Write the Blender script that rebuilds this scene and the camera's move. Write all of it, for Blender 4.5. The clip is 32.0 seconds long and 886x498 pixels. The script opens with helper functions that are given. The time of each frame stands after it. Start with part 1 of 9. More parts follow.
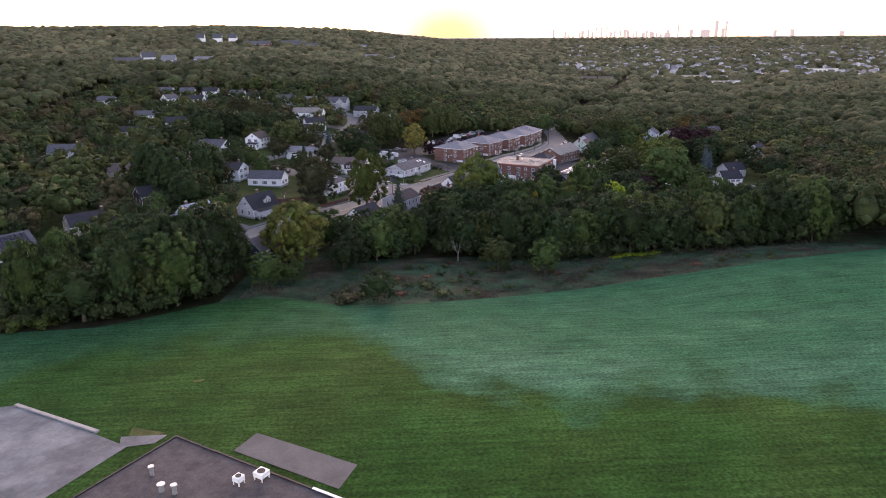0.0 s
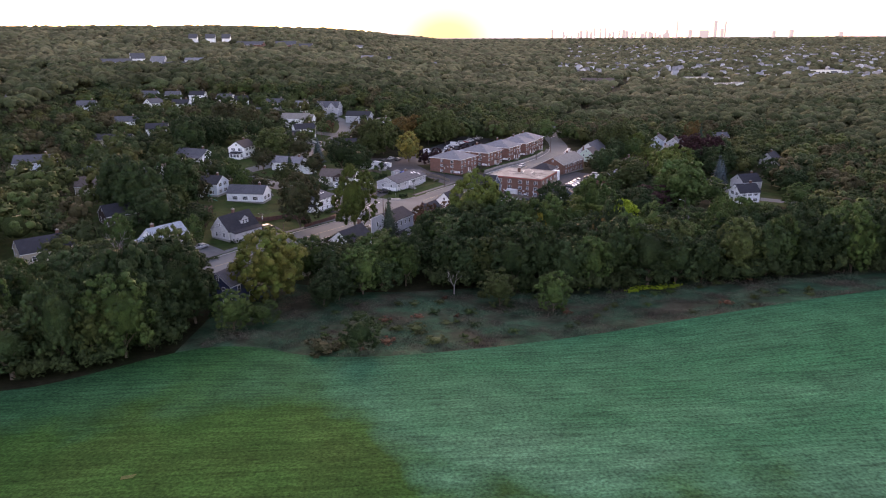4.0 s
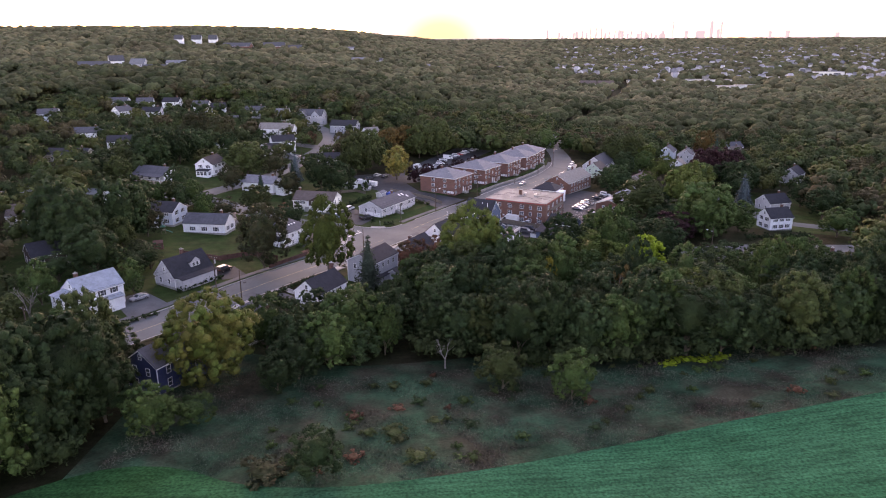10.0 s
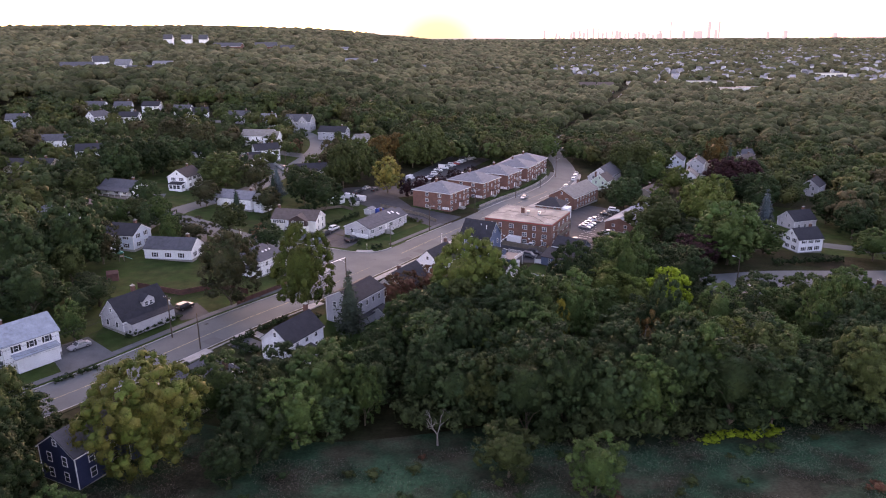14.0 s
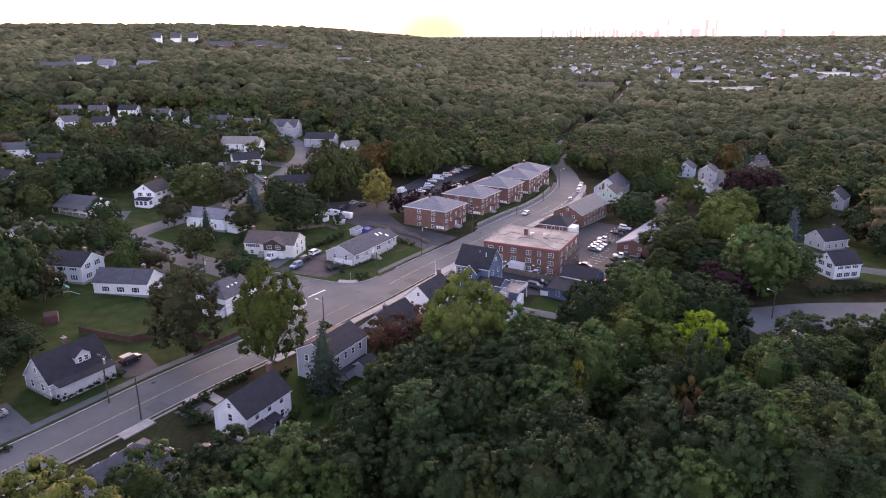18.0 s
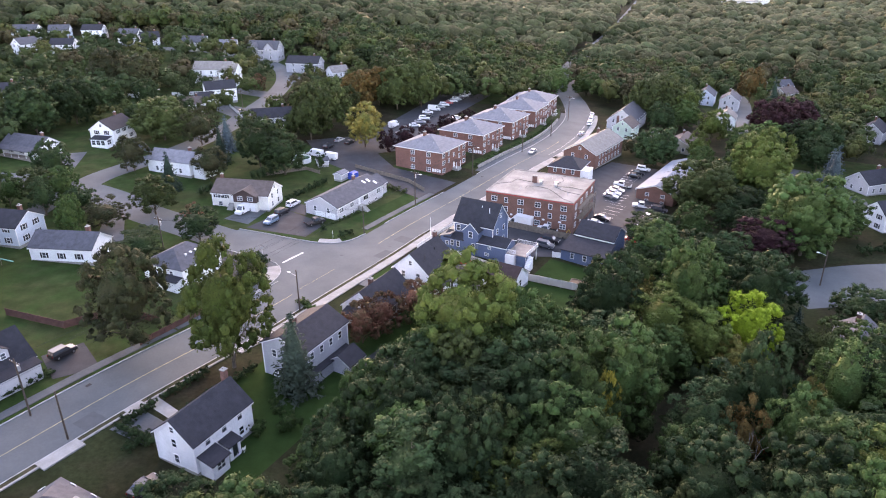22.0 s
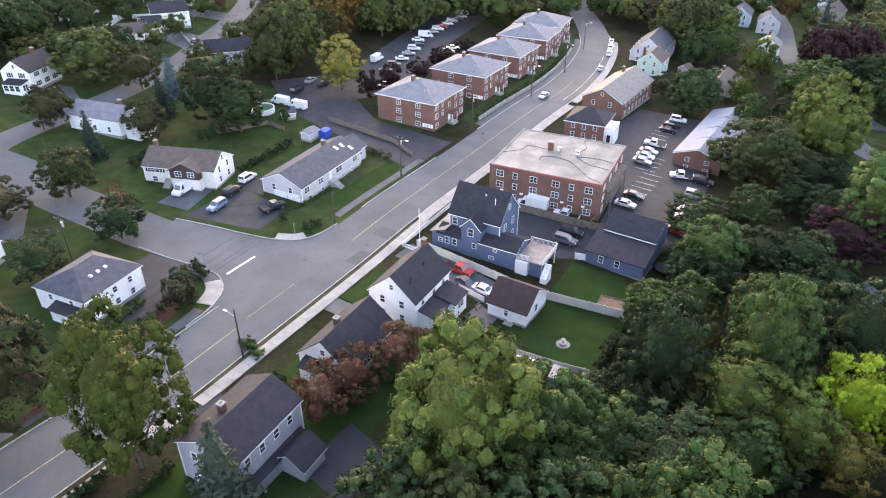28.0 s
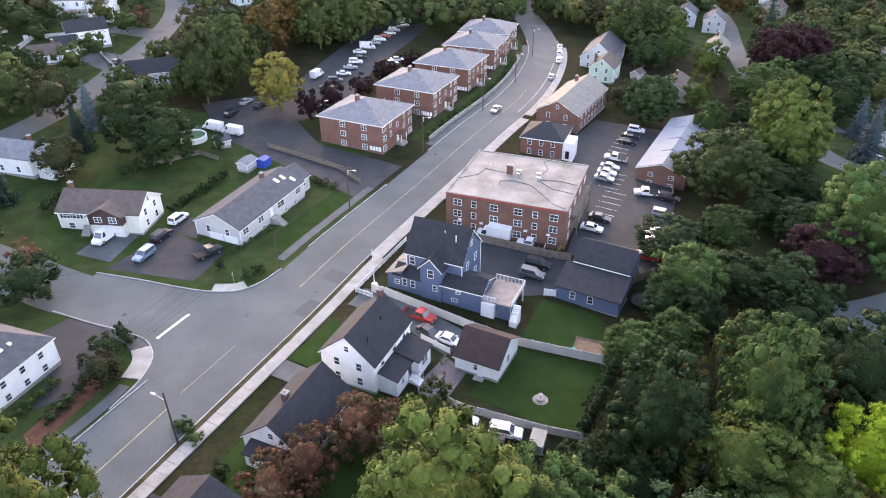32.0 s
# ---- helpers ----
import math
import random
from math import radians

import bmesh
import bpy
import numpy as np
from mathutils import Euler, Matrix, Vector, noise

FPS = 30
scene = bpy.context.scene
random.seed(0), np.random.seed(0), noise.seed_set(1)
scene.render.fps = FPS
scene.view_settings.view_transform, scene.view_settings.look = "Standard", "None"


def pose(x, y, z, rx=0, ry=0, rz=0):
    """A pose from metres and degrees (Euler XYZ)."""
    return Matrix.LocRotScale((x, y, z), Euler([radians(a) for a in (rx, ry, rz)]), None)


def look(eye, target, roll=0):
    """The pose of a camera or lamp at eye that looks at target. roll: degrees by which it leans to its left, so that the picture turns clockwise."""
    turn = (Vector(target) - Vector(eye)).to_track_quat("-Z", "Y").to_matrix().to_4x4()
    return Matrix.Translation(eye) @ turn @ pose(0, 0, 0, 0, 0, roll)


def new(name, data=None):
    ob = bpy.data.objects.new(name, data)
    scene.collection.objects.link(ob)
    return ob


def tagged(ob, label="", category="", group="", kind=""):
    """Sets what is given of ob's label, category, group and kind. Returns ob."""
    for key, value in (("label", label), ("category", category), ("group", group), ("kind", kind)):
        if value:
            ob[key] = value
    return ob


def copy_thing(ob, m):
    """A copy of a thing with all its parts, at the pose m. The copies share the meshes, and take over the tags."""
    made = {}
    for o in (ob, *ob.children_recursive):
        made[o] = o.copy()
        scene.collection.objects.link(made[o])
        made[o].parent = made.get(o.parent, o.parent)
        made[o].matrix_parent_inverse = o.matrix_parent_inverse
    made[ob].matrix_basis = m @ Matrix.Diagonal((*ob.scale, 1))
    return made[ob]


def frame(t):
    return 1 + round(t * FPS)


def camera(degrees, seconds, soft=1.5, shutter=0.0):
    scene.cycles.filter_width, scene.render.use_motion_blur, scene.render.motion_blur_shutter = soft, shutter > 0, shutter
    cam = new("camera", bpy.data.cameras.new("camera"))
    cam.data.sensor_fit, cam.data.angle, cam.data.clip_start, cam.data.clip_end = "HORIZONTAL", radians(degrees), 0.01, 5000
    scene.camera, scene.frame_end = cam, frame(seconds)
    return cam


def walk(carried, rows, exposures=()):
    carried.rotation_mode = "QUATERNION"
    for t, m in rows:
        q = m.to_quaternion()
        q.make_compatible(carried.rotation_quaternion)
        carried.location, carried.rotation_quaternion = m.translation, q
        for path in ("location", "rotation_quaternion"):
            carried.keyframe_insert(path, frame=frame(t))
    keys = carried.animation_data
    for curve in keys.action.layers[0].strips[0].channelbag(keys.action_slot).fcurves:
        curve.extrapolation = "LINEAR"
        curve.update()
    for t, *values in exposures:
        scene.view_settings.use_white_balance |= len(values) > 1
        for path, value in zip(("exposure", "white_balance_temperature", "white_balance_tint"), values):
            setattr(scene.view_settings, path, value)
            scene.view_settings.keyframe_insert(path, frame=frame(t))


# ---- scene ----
cam = camera(65.8, 32.0, soft=1.05)
PATH = [
    (0, (-8.109, 11.843, 63.286), (-8.043, 13.754, 62.7), -0.4),
    (1, (-7.79, 17.75, 63.74), (-7.721, 19.661, 63.153), -0.3),
    (2, (-7.363, 23.842, 64.046), (-7.294, 25.753, 63.459), -0.3),
    (3, (-6.796, 29.99, 64.276), (-6.726, 31.901, 63.69), -0.3),
    (6, (-5.297, 48.518, 65.549), (-5.22, 50.428, 64.962), -0.3),
    (7, (-4.84, 54.966, 65.743), (-4.761, 56.876, 65.157), -0.2),
    (8, (-4.444, 61.584, 66.041), (-4.361, 63.494, 65.454), -0.2),
    (9, (-3.898, 68.257, 66.23), (-3.813, 70.167, 65.645), -0.2),
    (10, (-3.174, 75.035, 66.443), (-3.088, 76.945, 65.857), -0.3),
    (11, (-2.618, 81.91, 66.726), (-2.531, 83.82, 66.139), -0.3),
    (12, (-2.232, 88.308, 67.075), (-2.141, 90.218, 66.488), -0.2),
    (13, (-1.548, 95.082, 67.176), (-1.455, 96.991, 66.589), -0.3),
    (14, (-1.088, 102.292, 67.291), (-0.992, 104.202, 66.704), -0.2),
    (17, (0.448, 123.437, 67.916), (0.552, 125.345, 67.326), -0.2),
    (18, (1.215, 130.304, 68.355), (1.321, 132.211, 67.763), -0.2),
    (19, (1.697, 137.702, 67.873), (1.804, 139.603, 67.261), -0.3),
    (20, (2.008, 144.563, 67.728), (2.118, 146.442, 67.053), -0.3),
    (21, (2.623, 151.61, 68.003), (2.732, 153.463, 67.26), -0.3),
    (22, (3.074, 159.15, 68.549), (3.182, 160.975, 67.737), -0.3),
    (23, (3.756, 166.554, 68.692), (3.863, 168.348, 67.816), -0.4),
    (24, (4.14, 173.824, 68.793), (4.249, 175.588, 67.857), -0.4),
    (26.5, (5.598, 191.701, 70.094), (5.707, 193.391, 69.031), -0.1),
    (27, (5.943, 194.943, 69.471), (6.051, 196.639, 68.416), -0.3),
    (28, (6.26, 201.7, 69.684), (6.373, 203.394, 68.627), -0.2),
    (29, (6.696, 208.105, 69.832), (6.825, 209.798, 68.774), -0.3),
    (30, (6.788, 213.73, 70.074), (6.961, 215.417, 69.014), -0.3),
    (31, (6.695, 215.615, 69.971), (6.918, 217.297, 68.911), -0.6),
    (32, (6.424, 215.859, 69.89), (6.679, 217.536, 68.83), -0.6),
]
walk(cam, [(t, look(eye, aim, roll)) for t, eye, aim, roll in PATH], [(0, 2.1, 8000, 41), (10, 2.3, 8000, 48), (17, 2.35, 7900, 49), (19, 2.48, 7800, 46), (21, 2.95, 7750, 40), (22, 3.1, 7750, 37), (24, 3.2, 7800, 28), (32, 3.1, 8000, 30)])

# ---- world, sun, exposure ----
SUN_AZ = -0.5          # degrees to the right of straight ahead (+y)
SUN_EL = 3.0
world = bpy.data.worlds.new("evening_sky")
scene.world = world
world.use_nodes = True
wn, wl = world.node_tree.nodes, world.node_tree.links
sky = wn.new("ShaderNodeTexSky")
sky.sky_type, sky.sun_disc = "NISHITA", False
sky.sun_elevation, sky.sun_rotation = radians(SUN_EL + 13.0), radians(SUN_AZ)
sky.altitude, sky.air_density, sky.dust_density, sky.ozone_density = 60, 1.0, 1.2, 1.0
wl.new(sky.outputs[0], wn["Background"].inputs[0])
wn["Background"].inputs[1].default_value = 0.15

sun_data = bpy.data.lights.new("sun", "SUN")
sun_data.energy, sun_data.angle, sun_data.color = 0.4, radians(3.0), (1.0, 0.62, 0.36)
sun = new("sun", sun_data)
sa, se = radians(SUN_AZ), radians(SUN_EL)
sun_dir = Vector((math.sin(sa) * math.cos(se), math.cos(sa) * math.cos(se), math.sin(se)))
sun.matrix_world = look(sun_dir * 400, (0, 0, 0))

# ---- materials ----
def mat(name, col, rough=0.8, metal=0.0, var=0.25, scale=0.6, fine=9.0, bump=0.0, col2=None, mix_scale=None, spec=0.3,
        obj_var=0.0, isl_var=0.0, streak=0.0, coord="Object"):
    """A worn surface: base colour with broad stains, fine grain, and variation from thing to thing."""
    m = bpy.data.materials.new(name)
    m.use_nodes = True
    n, l = m.node_tree.nodes, m.node_tree.links
    b = n["Principled BSDF"]
    b.inputs["Roughness"].default_value, b.inputs["Metallic"].default_value = rough, metal
    b.inputs["Specular IOR Level"].default_value = spec
    tc = n.new("ShaderNodeTexCoord")
    src = tc.outputs["Object" if coord == "World" else coord]
    if coord == "World":
        src = n.new("ShaderNodeNewGeometry").outputs["Position"]
    def noisy(s, detail=4.0, rough_=0.6):
        t = n.new("ShaderNodeTexNoise")
        t.inputs["Scale"].default_value, t.inputs["Detail"].default_value, t.inputs["Roughness"].default_value = s, detail, rough_
        l.new(src, t.inputs["Vector"])
        return t.outputs["Fac"]
    broad, grain = noisy(scale), noisy(fine, 3.0, 0.7)
    def ramp(fac, lo, hi, a=0.3, c=0.7):
        r = n.new("ShaderNodeMapRange")
        r.inputs["From Min"].default_value, r.inputs["From Max"].default_value = a, c
        r.inputs["To Min"].default_value, r.inputs["To Max"].default_value = lo, hi
        l.new(fac, r.inputs["Value"])
        return r.outputs[0]
    def mul(a, c):
        q = n.new("ShaderNodeMath")
        q.operation = "MULTIPLY"
        for k, v in enumerate((a, c)):
            if isinstance(v, float):
                q.inputs[k].default_value = v
            else:
                l.new(v, q.inputs[k])
        return q.outputs[0]
    k = mul(ramp(broad, 1 - var, 1 + var), ramp(grain, 1 - 0.6 * var, 1 + 0.6 * var))
    if obj_var:
        info = n.new("ShaderNodeObjectInfo")
        k = mul(k, ramp(info.outputs["Random"], 1 - obj_var, 1 + obj_var, 0, 1))
    if isl_var:
        geo = n.new("ShaderNodeNewGeometry")
        k = mul(k, ramp(geo.outputs["Random Per Island"], 1 - isl_var, 1 + isl_var, 0, 1))
    base = n.new("ShaderNodeMix")
    base.data_type = "RGBA"
    base.inputs[6].default_value = (*col, 1)
    base.inputs[7].default_value = (*(col2 or col), 1)
    if col2:
        l.new(ramp(noisy(mix_scale or scale * 2.3), 0, 1, 0.4, 0.62), base.inputs[0])
    hsv = n.new("ShaderNodeHueSaturation")
    l.new(base.outputs[2], hsv.inputs["Color"])
    l.new(k, hsv.inputs["Value"])
    l.new(hsv.outputs[0], b.inputs["Base Color"])
    if bump:
        bp = n.new("ShaderNodeBump")
        bp.inputs["Strength"].default_value, bp.inputs["Distance"].default_value = 0.6, bump
        l.new(grain, bp.inputs["Height"])
        l.new(bp.outputs[0], b.inputs["Normal"])
    return m


def banded(m, step, depth, axis=2, dark=0.82, share=0.12):
    """Adds level courses (clapboards, shingle rows) to a material, in the thing's own metres."""
    n, l = m.node_tree.nodes, m.node_tree.links
    tc, sp = n.new("ShaderNodeTexCoord"), n.new("ShaderNodeSeparateXYZ")
    l.new(tc.outputs["Object"], sp.inputs[0])
    d = n.new("ShaderNodeMath")
    d.operation = "DIVIDE"
    l.new(sp.outputs[axis], d.inputs[0])
    d.inputs[1].default_value = step
    fr = n.new("ShaderNodeMath")
    fr.operation = "FRACT"
    l.new(d.outputs[0], fr.inputs[0])
    lt = n.new("ShaderNodeMath")
    lt.operation = "LESS_THAN"
    lt.inputs[1].default_value = share
    l.new(fr.outputs[0], lt.inputs[0])
    b = n["Principled BSDF"]
    old = b.inputs["Base Color"].links[0].from_socket
    mx = n.new("ShaderNodeMix")
    mx.data_type, mx.blend_type = "RGBA", "MULTIPLY"
    l.new(lt.outputs[0], mx.inputs[0])
    l.new(old, mx.inputs[6])
    mx.inputs[7].default_value = (dark, dark, dark, 1)
    l.new(mx.outputs[2], b.inputs["Base Color"])
    bp = n.new("ShaderNodeBump")
    bp.inputs["Strength"].default_value, bp.inputs["Distance"].default_value = 0.7, depth
    l.new(fr.outputs[0], bp.inputs["Height"])
    if b.inputs["Normal"].links:
        l.new(b.inputs["Normal"].links[0].from_socket, bp.inputs["Normal"])
    l.new(bp.outputs[0], b.inputs["Normal"])
    return m


def siding(name, col):
    return banded(mat(name, col, 0.6, var=0.08, scale=0.5, fine=4.0), 0.14, 0.02, share=0.14, dark=0.8)


def shingle(name, col, var=0.22):
    return banded(mat(name, col, 0.9, var=var, scale=0.9, fine=14.0, bump=0.02, isl_var=0.04), 0.16, 0.012, share=0.12, dark=0.85)


M = {}
M["asphalt"] = mat("asphalt", (0.075, 0.089, 0.092), 0.88, var=0.14, scale=0.12, fine=2.5, col2=(0.09, 0.104, 0.106), mix_scale=0.05, coord="World")
M["asphalt_new"] = mat("dark_asphalt", (0.030, 0.033, 0.037), 0.85, var=0.25, scale=0.3, fine=5.0, coord="World")
M["asphalt_mid"] = mat("worn_asphalt", (0.070, 0.080, 0.084), 0.86, var=0.22, scale=0.25, fine=4.0, coord="World")
M["patch"] = mat("asphalt_patch", (0.066, 0.075, 0.078), 0.86, var=0.1, scale=1.0)
M["concrete"] = mat("concrete", (0.275, 0.27, 0.25), 0.9, var=0.2, scale=0.5, fine=6.0, coord="World")
M["kerb"] = mat("granite_kerb", (0.34, 0.34, 0.33), 0.85, var=0.2, scale=1.0, fine=8.0, coord="World")
M["paint_white"] = mat("road_paint_white", (0.62, 0.62, 0.6), 0.7, var=0.25, scale=1.2, fine=7.0, coord="World")
M["paint_yellow"] = mat("road_paint_yellow", (0.33, 0.29, 0.16), 0.75, var=0.35, scale=0.8, fine=7.0, coord="World")
M["ground"] = mat("woodland_floor", (0.02, 0.025, 0.011), 0.95, var=0.45, scale=0.08, fine=1.2, col2=(0.032, 0.027, 0.016), mix_scale=0.06, bump=0.1, coord="World", spec=0.03)
M["lawn"] = mat("lawn", (0.025, 0.048, 0.014), 0.95, var=0.3, scale=0.25, fine=6.0, bump=0.03, col2=(0.04, 0.05, 0.019), mix_scale=0.12, coord="World", spec=0.03)
M["lawn_green"] = mat("lush_lawn", (0.02, 0.043, 0.012), 0.95, var=0.2, scale=0.3, fine=6.0, bump=0.03, coord="World", spec=0.03)
M["dry_grass"] = mat("dry_grass", (0.075, 0.08, 0.034), 0.95, var=0.3, scale=0.4, fine=6.0, bump=0.03, col2=(0.05, 0.066, 0.024), coord="World", spec=0.03)
M["verge"] = mat("verge_grass", (0.042, 0.046, 0.024), 0.95, var=0.35, scale=0.5, fine=6.0, bump=0.03, col2=(0.06, 0.052, 0.032), coord="World", spec=0.03)
M["field"] = mat("mown_field", (0.013, 0.056, 0.012), 0.95, var=0.22, scale=0.05, fine=2.4, bump=0.1, col2=(0.02, 0.055, 0.013), mix_scale=0.03, coord="World", spec=0.03)


def dewy(m):
    """Dew lying over the upper field, with an uneven edge, and fine drawn-out mowing streaks."""
    n, l = m.node_tree.nodes, m.node_tree.links
    pos = n.new("ShaderNodeNewGeometry").outputs["Position"]

    def math_(op, a, b=0.0, c=0.0):
        q = n.new("ShaderNodeMath")
        q.operation = op
        for i, v in enumerate((a, b, c)):
            if isinstance(v, (int, float)):
                q.inputs[i].default_value = v
            else:
                l.new(v, q.inputs[i])
        return q.outputs[0]

    def noise(scale, stretch=(1, 1, 1), turn=0.0, detail=4.0):
        mp, t = n.new("ShaderNodeMapping"), n.new("ShaderNodeTexNoise")
        mp.inputs["Rotation"].default_value, mp.inputs["Scale"].default_value = (0, 0, turn), stretch
        t.inputs["Scale"].default_value, t.inputs["Detail"].default_value = scale, detail
        l.new(pos, mp.inputs["Vector"])
        l.new(mp.outputs[0], t.inputs["Vector"])
        return t.outputs["Fac"]

    def span(v, a, b, c, d):
        r = n.new("ShaderNodeMapRange")
        for i, k in enumerate((a, b, c, d)):
            r.inputs[i + 1].default_value = k
        l.new(v, r.inputs[0])
        return r.outputs[0]

    sp = n.new("ShaderNodeSeparateXYZ")
    l.new(pos, sp.inputs[0])
    x, y = sp.outputs[0], sp.outputs[1]
    u = span(x, -100.0, 100.0, 0.0, 1.0)

    def curve(stops):
        r = n.new("ShaderNodeValToRGB")
        for k, (at, v) in enumerate(stops):
            e = r.color_ramp.elements[k] if k < 2 else r.color_ramp.elements.new((at + 100) / 200)
            e.position, e.color = (at + 100) / 200, (v, v, v, 1)
        l.new(u, r.inputs[0])
        return r.outputs[0]

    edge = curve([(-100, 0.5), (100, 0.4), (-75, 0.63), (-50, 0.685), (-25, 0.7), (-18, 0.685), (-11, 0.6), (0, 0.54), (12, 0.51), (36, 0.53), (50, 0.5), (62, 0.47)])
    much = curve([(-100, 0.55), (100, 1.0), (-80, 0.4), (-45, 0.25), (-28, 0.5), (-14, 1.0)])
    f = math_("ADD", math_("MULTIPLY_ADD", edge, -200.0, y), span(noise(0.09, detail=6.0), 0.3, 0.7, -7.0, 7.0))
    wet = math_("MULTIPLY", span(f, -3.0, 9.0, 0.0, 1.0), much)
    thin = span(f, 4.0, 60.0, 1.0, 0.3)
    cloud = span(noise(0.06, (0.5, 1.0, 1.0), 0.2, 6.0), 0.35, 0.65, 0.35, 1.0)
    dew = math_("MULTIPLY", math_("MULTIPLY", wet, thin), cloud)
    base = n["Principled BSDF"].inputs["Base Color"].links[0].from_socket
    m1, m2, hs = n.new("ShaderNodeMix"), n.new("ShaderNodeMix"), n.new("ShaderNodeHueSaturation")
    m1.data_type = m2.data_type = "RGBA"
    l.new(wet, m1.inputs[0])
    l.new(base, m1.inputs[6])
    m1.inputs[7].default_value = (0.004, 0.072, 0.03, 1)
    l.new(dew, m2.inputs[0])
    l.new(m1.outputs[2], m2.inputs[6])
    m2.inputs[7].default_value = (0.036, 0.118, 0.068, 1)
    l.new(m2.outputs[2], hs.inputs["Color"])
    streak = math_("MULTIPLY", math_("MULTIPLY", span(noise(1.0, (0.1, 1.3, 1), radians(-9), 5.0), 0.3, 0.7, 0.72, 1.28), span(noise(0.16, detail=6.0), 0.3, 0.7, 0.8, 1.2)), span(noise(2.2, detail=8.0), 0.3, 0.7, 0.55, 1.45))
    l.new(streak, hs.inputs["Value"])
    l.new(hs.outputs[0], n["Principled BSDF"].inputs["Base Color"])


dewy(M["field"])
M["meadow"] = mat("rough_meadow", (0.024, 0.062, 0.034), 0.95, var=0.5, scale=0.15, fine=2.2, bump=0.15, col2=(0.042, 0.04, 0.026), mix_scale=0.1, coord="World", spec=0.03)
M["pavers"] = mat("grey_pavers", (0.11, 0.095, 0.1), 0.85, var=0.2, scale=0.8, fine=6.0, coord="World")
M["mulch"] = mat("mulch", (0.085, 0.036, 0.022), 0.95, var=0.3, scale=0.8, fine=8.0, coord="World")
M["brick"] = banded(mat("brick_wall", (0.185, 0.086, 0.066), 0.85, var=0.2, scale=0.4, fine=9.0, col2=(0.15, 0.078, 0.062), mix_scale=3.0), 0.075, 0.008, share=0.16, dark=1.25)
M["brick_brown"] = banded(mat("brown_brick_wall", (0.17, 0.086, 0.064), 0.85, var=0.2, scale=0.4, fine=9.0, col2=(0.16, 0.08, 0.06), mix_scale=3.0), 0.075, 0.008, share=0.16, dark=1.2)
M["chimney"] = banded(mat("chimney_brick", (0.13, 0.065, 0.052), 0.85, var=0.25, scale=1.5, fine=9.0), 0.075, 0.008, share=0.16, dark=1.25)
M["white"] = siding("white_siding", (0.82, 0.83, 0.83))
M["cream"] = siding("cream_siding", (0.74, 0.72, 0.66))
M["grey"] = siding("grey_siding", (0.36, 0.37, 0.4))
M["palegrey"] = siding("pale_grey_siding", (0.5, 0.49, 0.5))
M["blue"] = siding("slate_blue_siding", (0.088, 0.125, 0.2))
M["navy"] = siding("navy_siding", (0.03, 0.042, 0.1))
M["paleblue"] = siding("pale_blue_siding", (0.52, 0.58, 0.64))
M["green"] = siding("pale_green_siding", (0.45, 0.56, 0.46))
M["tan"] = siding("tan_siding", (0.42, 0.37, 0.3))
M["brown"] = siding("dark_brown_shingle_siding", (0.07, 0.045, 0.04))
M["trim"] = mat("white_trim", (0.78, 0.78, 0.77), 0.5, var=0.05, scale=1.0)
M["red_trim"] = mat("red_trim", (0.42, 0.06, 0.05), 0.6, var=0.12, scale=1.0)
M["roof_dark"] = shingle("charcoal_shingles", (0.027, 0.028, 0.034))
M["roof_grey"] = shingle("grey_shingles", (0.16, 0.165, 0.18))
M["roof_mid"] = shingle("mid_grey_shingles", (0.075, 0.078, 0.088))
M["roof_brown"] = shingle("brown_shingles", (0.105, 0.082, 0.072))
M["roof_red"] = shingle("red_brown_shingles", (0.11, 0.055, 0.045))
M["roof_maroon"] = shingle("dark_red_brown_shingles", (0.05, 0.031, 0.029))
M["roof_tan"] = shingle("weathered_tan_shingles", (0.2, 0.185, 0.165))
M["roof_blue"] = shingle("pale_blue_grey_shingles", (0.25, 0.29, 0.33))
M["membrane"] = mat("flat_roof_membrane", (0.22, 0.215, 0.2), 0.9, var=0.3, scale=0.18, fine=3.0, col2=(0.18, 0.175, 0.165), mix_scale=0.25)
M["metalroof"] = mat("pale_metal_roof", (0.2, 0.225, 0.255), 0.85, metal=0.0, var=0.1, scale=0.4)
M["stone"] = mat("field_stone", (0.28, 0.26, 0.23), 0.9, var=0.3, scale=1.5, fine=8.0, obj_var=0.25)
M["wood"] = mat("weathered_wood", (0.17, 0.14, 0.11), 0.85, var=0.3, scale=1.5, fine=12.0)
M["deck"] = mat("deck_boards", (0.26, 0.22, 0.19), 0.8, var=0.2, scale=1.0, fine=9.0)
M["pole"] = mat("utility_pole_wood", (0.075, 0.055, 0.042), 0.9, var=0.3, scale=2.0, fine=12.0)
M["vinyl"] = mat("white_vinyl", (0.7, 0.7, 0.69), 0.45, var=0.07, scale=0.7)
M["vinyl_tan"] = mat("beige_vinyl", (0.5, 0.48, 0.44), 0.5, var=0.08, scale=0.7)
M["metal"] = mat("galvanised_metal", (0.45, 0.46, 0.47), 0.45, metal=0.7, var=0.15, scale=3.0)
M["black"] = mat("black_rubber", (0.015, 0.015, 0.016), 0.7, var=0.1)
M["bark"] = mat("bark", (0.1, 0.08, 0.06), 0.95, var=0.35, scale=1.5, fine=10.0, bump=0.04)
M["bark_pale"] = mat("dead_wood", (0.17, 0.155, 0.14), 0.9, var=0.3, scale=1.5, fine=10.0)
M["glass"] = mat("window_glass", (0.05, 0.06, 0.07), 0.08, var=0.1, spec=0.8, obj_var=0.5)
M["water"] = mat("pool_water", (0.06, 0.13, 0.07), 0.05, var=0.1, spec=0.6)


